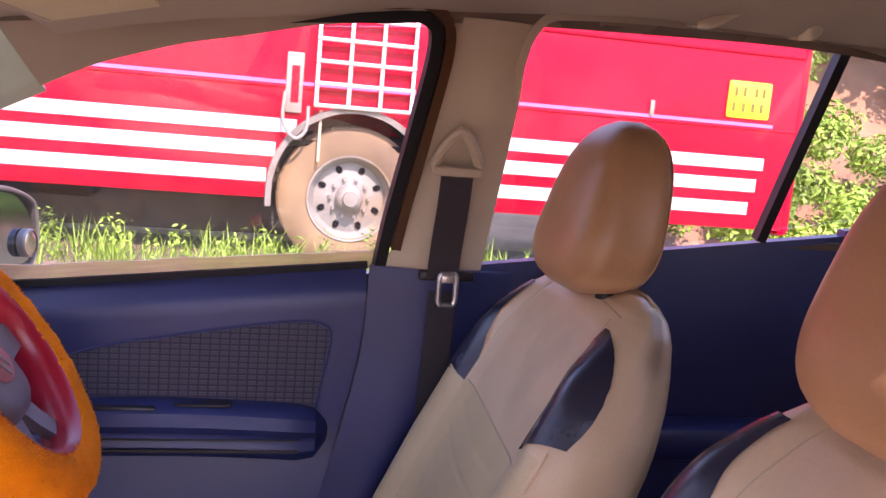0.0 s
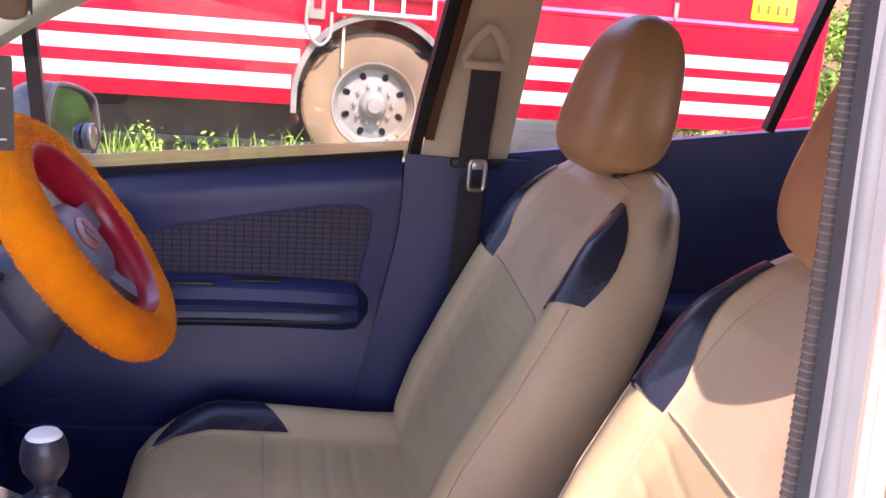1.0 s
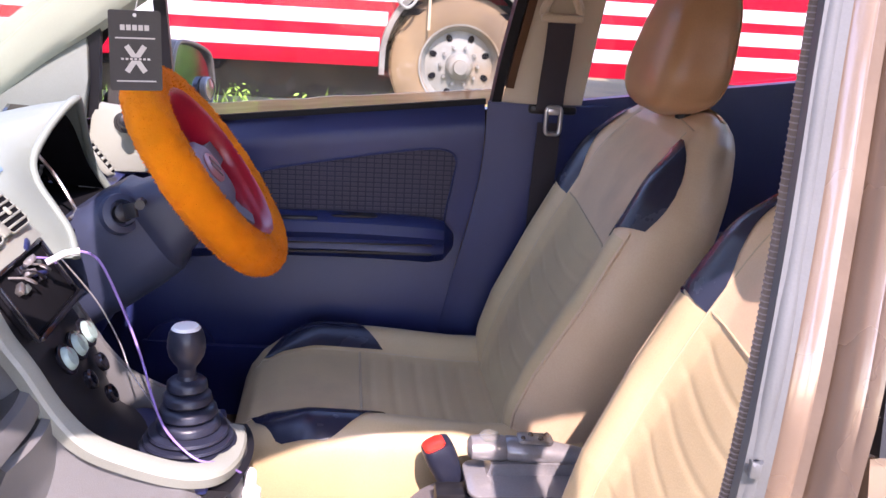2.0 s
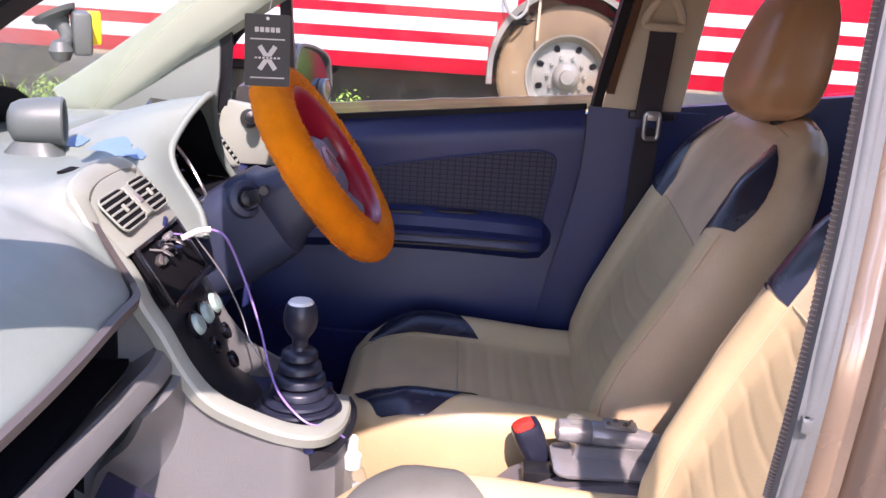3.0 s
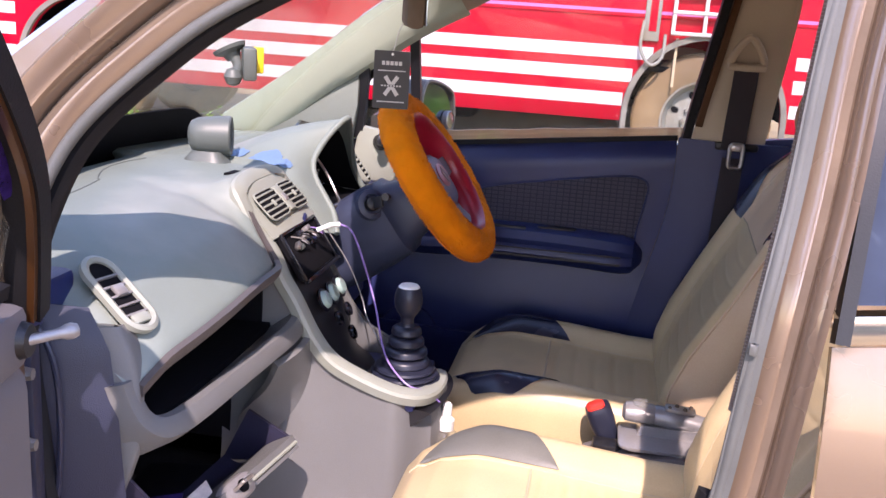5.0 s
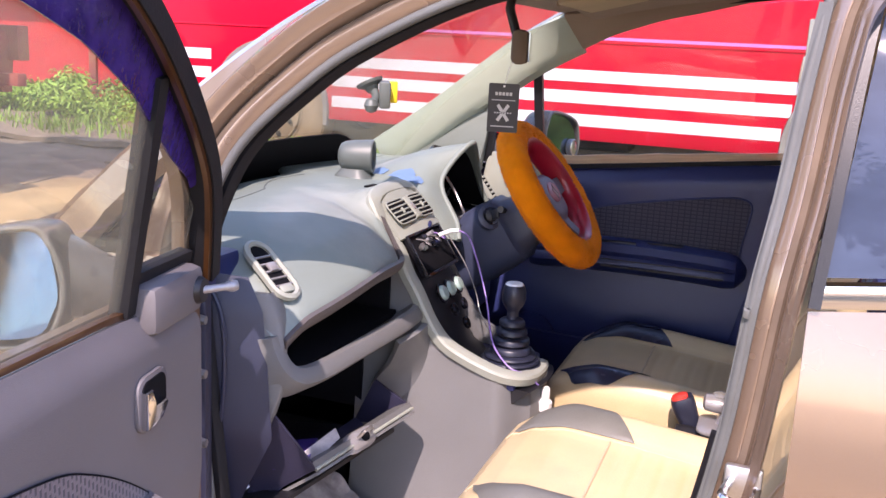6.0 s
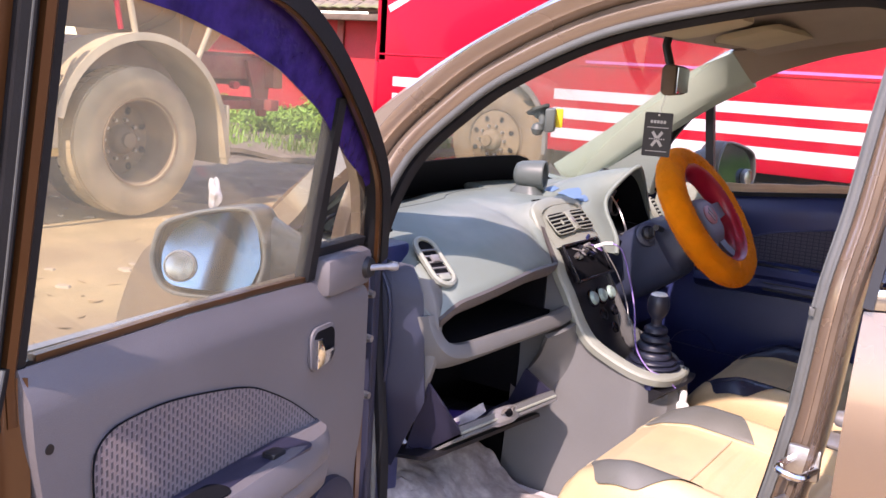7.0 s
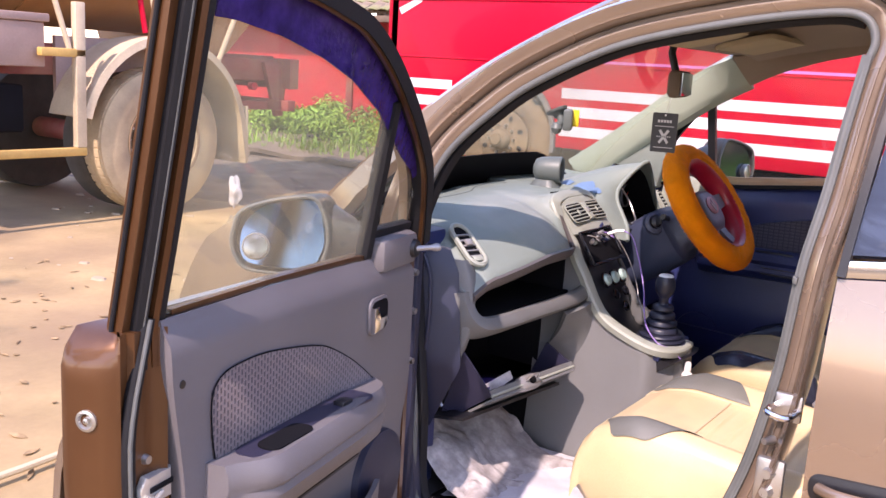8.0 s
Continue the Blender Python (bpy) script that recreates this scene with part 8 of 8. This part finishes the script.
for y, r in ((0.262, 0.040), (0.355, 0.056), (0.448, 0.040)):
    g = part("gauge_ring", revolve(bmesh.new(), [(r, 0), (r, 0.006), (r - 0.004, 0.007), (r - 0.004, 0)], axis((-0.831, y, 0.928), (1, 0, 0)), 36, False), SILVER, bin_)
    part("gauge_needle", box(bmesh.new(), (-0.001, -0.0015, 0), (0.001, 0.0015, r * 0.8), 0, Matrix.Translation((-0.827, y, 0.928)) @ Matrix.Rotation(radians(-50), 4, "X")), RED, g)
part("red_marks", new_box((-0.831, 0.20, 0.93), (-0.828, 0.218, 0.965)), RED, bin_)
part("cluster_chrome", tube(bmesh.new(), curve([(-0.800, 0.262, 1.000), (-0.780, 0.300, 0.965), (-0.752, 0.305, 0.925), (-0.722, 0.285, 0.885), (-0.712, 0.262, 0.876), (-0.715, 0.240, 0.872)], 6), 0.003, 8), STEEL, bin_, "bright edge of the cluster lens")
# driver's end of the dash
part("end_panel", sheet(bmesh.new(), lambda u, v: (-0.715 - 0.10 * v - 0.03 * math.sin(1.57 * u), 0.50 + 0.15 * u, 0.83 + 0.115 * v), 6, 6, 0.02), TRIM_PALE, dash)
SVM = Matrix.Translation((-0.757, 0.572, 0.900)) @ Matrix.Rotation(radians(-37), 4, "Y")
sv = part("side_slats", prism(bmesh.new(), rounded(0.030, 0.088, 0.014, 6), 0.012, SVM @ Matrix(((0, 0, 1, 0), (1, 0, 0, 0), (0, 1, 0, 0), (0, 0, 0, 1))), 0.003), TRIM_PALE, dash, "pale slatted side vent")
part("slat_cavity", prism(bmesh.new(), rounded(0.022, 0.078, 0.010, 6), 0.002, SVM @ Matrix(((0, 0, 1, 0.0115), (1, 0, 0, 0), (0, 1, 0, 0), (0, 0, 0, 1)))), VOID, sv)
for k in range(6):
    part("slat", box(bmesh.new(), (0.0115, -0.011, -0.034 + 0.0125 * k), (0.0165, 0.011, -0.028 + 0.0125 * k), 0.001, SVM), TRIM_PALE, sv)
part("driver_lower_dash", new_box((-0.86, 0.13, 0.55), (-0.74, 0.655, 0.86), 0.03), NAVY, dash)
part("knee_panel", sheet(bmesh.new(), lambda u, v: (-0.74 - 0.10 * v, 0.14 + 0.51 * u, 0.86 - 0.42 * v), 6, 8, 0.02), NAVY, dash)

W_C, W_N = V(-0.5035, 0.300, 0.946), V(0.818, 0, 0.575).normalized()
col = thing("steering_column", "dark moulded steering column shroud", "steering column")
a1, b1, w1 = basis(W_N)
rings = []
for t, rx, rz in ((-0.30, 0.074, 0.085), (-0.22, 0.080, 0.090), (-0.15, 0.082, 0.090), (-0.105, 0.080, 0.086), (-0.100, 0.074, 0.080), (-0.092, 0.066, 0.072), (-0.045, 0.055, 0.060)):
    c = W_C + W_N * t + V(0, 0, -0.030)
    rings.append([c + V(0, 1, 0) * rx * x * 2 + W_N.cross(V(0, 1, 0)) * rz * z * 2 * -1 for x, z in rounded(1, 1, 0.3, 5)])
part("shroud", loft(bmesh.new(), rings), NAVY_SHEEN, col)
part("ignition_barrel", revolve(bmesh.new(), [(0.034, 0), (0.032, 0.012), (0.022, 0.016), (0.020, 0.006), (0.001, 0.006)], axis((-0.634, 0.224, 0.886), (0.60, -0.72, 0.35)), 28, False), NAVY_SHEEN, col)
part("key_switch", revolve(bmesh.new(), [(0.015, 0), (0.015, 0.02), (0.009, 0.024), (0.001, 0.025)], axis((-0.634, 0.224, 0.886), (0.60, -0.72, 0.35)), 20, False), BLACK, col)
part("key", box(bmesh.new(), (-0.003, -0.012, 0.0), (0.003, 0.012, 0.045), 0.002, axis((-0.625, 0.214, 0.892), (0.6, -0.7, 0.3))), BLACK, col)
part("stalk", tube(bmesh.new(), curve([(-0.60, 0.235, 0.905), (-0.592, 0.19, 0.915), (-0.588, 0.165, 0.918)], 5), 0.008, 8), BLACK, col)
part("stalk", tube(bmesh.new(), curve([(-0.60, 0.365, 0.905), (-0.585, 0.42, 0.925), (-0.575, 0.46, 0.935)], 5), 0.008, 8), BLACK, col)

wheel = thing("steering_wheel", "steering wheel in a fuzzy orange plush cover", "steering wheel")
WA, WB = V(0, 1, 0), W_N.cross(V(0, 1, 0)).normalized()
R, r = 0.1643, 0.0372
bm = bmesh.new()
NU, NV = 220, 48
rows = []
for i in range(NU):
    a = 2 * math.pi * i / NU
    e = WA * math.cos(a) + WB * math.sin(a)
    row = []
    for j in range(NV):
        b = 2 * math.pi * j / NV
        q = W_C + e * (R + r * math.cos(b)) + W_N * (r * 0.95 * math.sin(b))
        k = 0.0022 * noise.noise(q * 90) + 0.0012 * noise.noise(q * 240) + 0.002 * noise.noise(q * 22)
        if math.cos(b) < -0.80:
            k -= 0.006
        row.append(bm.verts.new(q + (e * math.cos(b) + W_N * math.sin(b)) * k))
    rows.append(row)
for i in range(NU):
    for j in range(NV):
        bm.faces.new((rows[i][j], rows[(i + 1) % NU][j], rows[(i + 1) % NU][(j + 1) % NV], rows[i][(j + 1) % NV]))
cover = part("plush_cover", bm, ORANGE, wheel, "fuzzy orange plush cover", 180)
rim_line = [W_C + (WA * math.cos(a) + WB * math.sin(a)) * (R - 0.022) for a in [2 * math.pi * k / 90 for k in range(90)]]
part("rim_lining", sweep(bmesh.new(), rim_line, [(0.016 * math.cos(t), 0.030 * math.sin(t)) for t in [k * 0.5236 for k in range(12)]], W_N, True), REDVINYL, wheel, "glossy red vinyl inner lining")
rndf = random.Random(71)
fv, ff = [], []
for _ in range(9000):
    a, b = rndf.uniform(0, 6.2832), rndf.uniform(-2.3, 2.3)
    e = WA * math.cos(a) + WB * math.sin(a)
    n = e * math.cos(b) + W_N * math.sin(b)
    q = W_C + e * (R + r * math.cos(b)) + W_N * (r * 0.95 * math.sin(b))
    t = V(rndf.uniform(-1, 1), rndf.uniform(-1, 1), rndf.uniform(-1, 1)).normalized()
    s = n.cross(t).normalized() * 0.0009
    tip = q + n * rndf.uniform(0.0016, 0.0032) + t * 0.0014
    i = len(fv)
    fv += [tuple(q - s), tuple(q + s), tuple(tip)]
    ff.append((i, i + 1, i + 2))
me = bpy.data.meshes.new("plush_fuzz")
me.from_pydata(fv, [], ff)
me.materials.append(ORANGE)
fz = new("plush_fuzz", me)
fz.parent = cover
fz["kind"] = "stuff"
hub = part("hub_pad", loft(bmesh.new(), [[W_C + W_N * d + WA * x * wx + WB * z * wz + WB * -0.01 for x, z in rounded(1, 1, 0.3, 6)] for d, wx, wz in ((-0.045, 0.13, 0.12), (-0.02, 0.15, 0.135), (-0.002, 0.14, 0.125), (0.008, 0.115, 0.10), (0.010, 0.08, 0.07))]), HUB, wheel, "grey-violet airbag pad")
for ang, wdt in ((5, 0.045), (175, 0.045), (-68, 0.035), (-112, 0.035)):
    a = radians(ang)
    e = WA * math.cos(a) + WB * math.sin(a)
    f = W_N.cross(e)
    part("spoke", loft(bmesh.new(), [[W_C + e * d + W_N * (off + t) + f * (s * w2) for s, t in ((-1, -0.008), (1, -0.008), (1, 0.006), (-1, 0.006))] for d, w2, off in ((0.05, wdt * 0.6, -0.012), (0.10, wdt * 0.5, -0.008), (0.140, wdt * 0.42, 0.0))]), HUB, wheel)
part("emblem_disc", revolve(bmesh.new(), [(0.030, 0), (0.030, 0.003), (0.027, 0.005), (0.001, 0.006)], axis(W_C + W_N * 0.009, W_N) @ Matrix.Diagonal((1.25, 0.9, 1, 1)), 32), BADGE, hub, "dull pink oval badge")
part("emblem_mark", box(bmesh.new(), (-0.012, -0.016, 0.005), (-0.004, 0.016, 0.0075), 0, axis(W_C + W_N * 0.009, W_N) @ Matrix.Rotation(radians(35), 4, "Z")), SILVER, hub)
part("emblem_mark", box(bmesh.new(), (0.004, -0.016, 0.005), (0.012, 0.016, 0.0075), 0, axis(W_C + W_N * 0.009, W_N) @ Matrix.Rotation(radians(35), 4, "Z")), SILVER, hub)

# gauge pod on the dash
pod = thing("gauge_pod", "grey round gauge pod on the dashboard", "gauge pod")
pm = axis((-0.992, 0.128, 1.014), (0.96, 0.28, 0.02)) @ Matrix.Diagonal((0.88, 0.88, 0.80, 1))
part("housing", revolve(bmesh.new(), [(0.02, -0.004), (0.034, 0.004), (0.041, 0.02), (0.044, 0.05), (0.046, 0.085), (0.046, 0.100), (0.043, 0.104), (0.039, 0.100), (0.038, 0.080), (0.001, 0.078)], pm, 40), POD, pod)
part("dial_face", revolve(bmesh.new(), [(0.038, 0.081), (0.001, 0.083)], pm, 32, False), BLACK_GLOSS, pod)
part("foot", loft(bmesh.new(), [[V(-0.955 + x * w, 0.133 + y * w * 0.8, z) for x, y in rounded(1, 1, 0.3, 4)] for w, z in ((0.10, 0.958), (0.085, 0.970), (0.06, 0.985))]), POD, pod)
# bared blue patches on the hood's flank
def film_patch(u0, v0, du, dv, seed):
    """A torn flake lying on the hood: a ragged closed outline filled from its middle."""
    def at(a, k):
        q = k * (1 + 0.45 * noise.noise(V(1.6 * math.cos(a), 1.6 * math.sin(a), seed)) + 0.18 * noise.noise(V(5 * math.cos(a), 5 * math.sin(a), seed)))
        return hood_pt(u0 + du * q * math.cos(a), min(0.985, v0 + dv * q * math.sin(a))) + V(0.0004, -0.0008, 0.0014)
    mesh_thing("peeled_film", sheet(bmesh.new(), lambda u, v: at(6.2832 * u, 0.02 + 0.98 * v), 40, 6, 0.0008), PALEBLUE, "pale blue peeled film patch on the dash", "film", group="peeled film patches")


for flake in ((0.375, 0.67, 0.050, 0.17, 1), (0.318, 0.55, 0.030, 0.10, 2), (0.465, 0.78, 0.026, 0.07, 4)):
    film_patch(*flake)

# mirror, tag, phone mount
rvm = thing("rear_view_mirror", "dark interior rear-view mirror on the windscreen", "mirror")
part("shell", box(bmesh.new(), (-0.022, -0.115, -0.034), (0.012, 0.115, 0.034), 0.012, Matrix.Translation((-0.513, 0.005, 1.292)) @ Matrix.Rotation(radians(14), 4, "Z")), BARK, rvm)
part("mirror_glass", box(bmesh.new(), (0.0125, -0.108, -0.028), (0.0145, 0.108, 0.028), 0, Matrix.Translation((-0.513, 0.005, 1.292)) @ Matrix.Rotation(radians(14), 4, "Z")), MIRROR, rvm)
part("stem", tube(bmesh.new(), [(-0.528, 0.005, 1.31), (-0.55, 0.01, 1.37), (-0.545, 0.02, 1.415)], 0.010, 10), BLACK, rvm)
tag = thing("air_freshener", "black card air freshener hanging on a string", "air freshener", pose(-0.557, 0.03, 1.163, 0, 0, 14))
TM = Matrix.Rotation(radians(90), 4, "X")
part("card", prism(bmesh.new(), rounded(0.066, 0.104, 0.003, 3), 0.002, Matrix.Translation((0, 0.001, 0)) @ TM), CARD, tag)
for k in range(5):
    part("title_bar", new_box((-0.0185 + 0.0076 * k, -0.0020, 0.0265), (-0.0127 + 0.0076 * k, -0.0012, 0.0335)), INK, tag)
for a in (-34, 34):
    part("crossed_bar", box(bmesh.new(), (-0.0035, -0.0018, -0.0205), (0.0035, -0.0012, 0.0205), 0, Matrix.Translation((0, 0.0001 if a > 0 else 0, -0.0105)) @ Matrix.Rotation(radians(a), 4, "Y")), INK, tag)
for z, h in ((0.0165, 0.0009), (-0.0395, 0.0009)):
    part("rule", new_box((-0.025, -0.0020, z - h), (0.025, -0.0012, z + h)), INK, tag)
part("small_print", new_box((-0.020, -0.0024, -0.0125), (0.020, -0.0018, -0.0085)), CARD, tag)
for k in range(7):
    part("print_mark", new_box((-0.0185 + 0.0055 * k, -0.0028, -0.0118), (-0.0150 + 0.0055 * k, -0.0025, -0.0092)), INK, tag)
part("eyelet", cyl(bmesh.new(), (0, -0.002, 0.046), (0, 0.002, 0.046), 0.0025, None, 10), WHITE, tag)
part("string", tube(bmesh.new(), [(0, 0, 0.046), (0.01, 0.0, 0.09), (0.03, 0.0, 0.125)], 0.0008, 5), WHITE, tag)
ph = thing("phone_mount", "black and yellow suction phone mount on the windscreen", "phone mount")
part("suction_cup", revolve(bmesh.new(), [(0.030, 0), (0.028, 0.006), (0.016, 0.012), (0.012, 0.022), (0.001, 0.024)], axis((-0.822, -0.085, 1.205), (0.45, 0, -0.9)), 26), POD, ph, "black suction base")
part("arm", tube(bmesh.new(), [(-0.812, -0.085, 1.19), (-0.80, -0.095, 1.175), (-0.796, -0.115, 1.160)], 0.009, 10), POD, ph)
part("clamp", box(bmesh.new(), (-0.012, -0.035, -0.028), (0.012, 0.035, 0.028), 0.005, Matrix.Translation((-0.785, -0.085, 1.180)) @ Matrix.Rotation(radians(25), 4, "Z")), POD, ph)
part("jaw", box(bmesh.new(), (0.004, 0.030, -0.022), (0.028, 0.042, 0.024), 0.003, Matrix.Translation((-0.785, -0.085, 1.183)) @ Matrix.Rotation(radians(25), 4, "Z")), YELLOW, ph)
part("ball", revolve(bmesh.new(), [(0.001, -0.016), (0.011, -0.012), (0.016, 0), (0.011, 0.012), (0.001, 0.016)], Matrix.Translation((-0.797, -0.125, 1.158)), 18), POD, ph)

# ---- footwell ----
rnd = random.Random(51)
news = thing("newspaper_mat", "crumpled newspaper spread over the footwell floor", "newspaper")


def paper(x0, x1, y0, y1, z0, amp, sd, lift=0.0):
    def f(u, v):
        x, y = x0 + (x1 - x0) * u, y0 + (y1 - y0) * v
        z = z0 + amp * (noise.noise(V(x * 9 + sd, y * 9, sd)) + 0.6 * abs(noise.noise(V(x * 22, y * 22, sd * 2)))) + lift * smooth(-0.62, -1.0, x)
        return V(x + 0.02 * noise.noise(V(x * 5, y * 5, sd + 3)), y + 0.03 * noise.noise(V(x * 6, y * 6, sd + 9)), z)
    return sheet(bmesh.new(), f, 44, 36, -0.0015)


part("sheet", paper(-0.98, -0.60, -0.62, -0.22, 0.275, 0.030, 1, 0.16), PAPER, news, "grey printed sheet", 25)
part("sheet", paper(-0.78, -0.46, -0.60, -0.18, 0.285, 0.014, 2), PAPER_WHITE, news, "clean white sheet", 25)
part("sheet", paper(-0.72, -0.36, -0.28, -0.15, 0.275, 0.022, 3), PAPER, news, "", 25)
part("pedal_carpet", sheet(bmesh.new(), lambda u, v: (-1.1 + 0.3 * v, 0.15 + 0.5 * u, 0.55 - 0.28 * v), 6, 6, 0.02), CARPET, car)
part("toe_board", sheet(bmesh.new(), lambda u, v: (-1.1 + 0.28 * v, -0.62 + 0.44 * u, 0.52 - 0.26 * v), 6, 6, 0.02), CARPET, car)

# ---- pieces: roof tiles of the hut ----
tile_me = bpy.data.meshes.new("roof_tile")
tb = bmesh.new()
loft(tb, [[V(-0.11 + 0.22 * j / 6, y, 0.018 * math.sin(math.pi * j / 6) + t) for j in range(7)] + [V(0.11 - 0.22 * j / 6, y, 0.018 * math.sin(math.pi * (6 - j) / 6) + t - 0.014) for j in range(7)] for y, t in ((-0.16, 0.012), (0.16, 0.0))])
bmesh.ops.recalc_face_normals(tb, faces=tb.faces)
tb.to_mesh(tile_me)
tb.free()
tile_me.materials.append(ROOFTILE)
rnd = random.Random(61)
slope = Matrix.Rotation(radians(27), 4, "X")
for row in range(8):
    for i in range(34):
        t = new("roof_tile", tile_me)
        t.parent = roof
        t.matrix_basis = Matrix.Translation((-14.9 + 0.235 * i + 0.05 * (row % 2), 8.2, 2.0)) @ slope @ Matrix.Translation((rnd.uniform(-0.01, 0.01), 0.1 + 0.27 * row, 0.045 + rnd.uniform(0, 0.008))) @ Matrix.Rotation(rnd.uniform(-0.04, 0.04), 4, "Z")
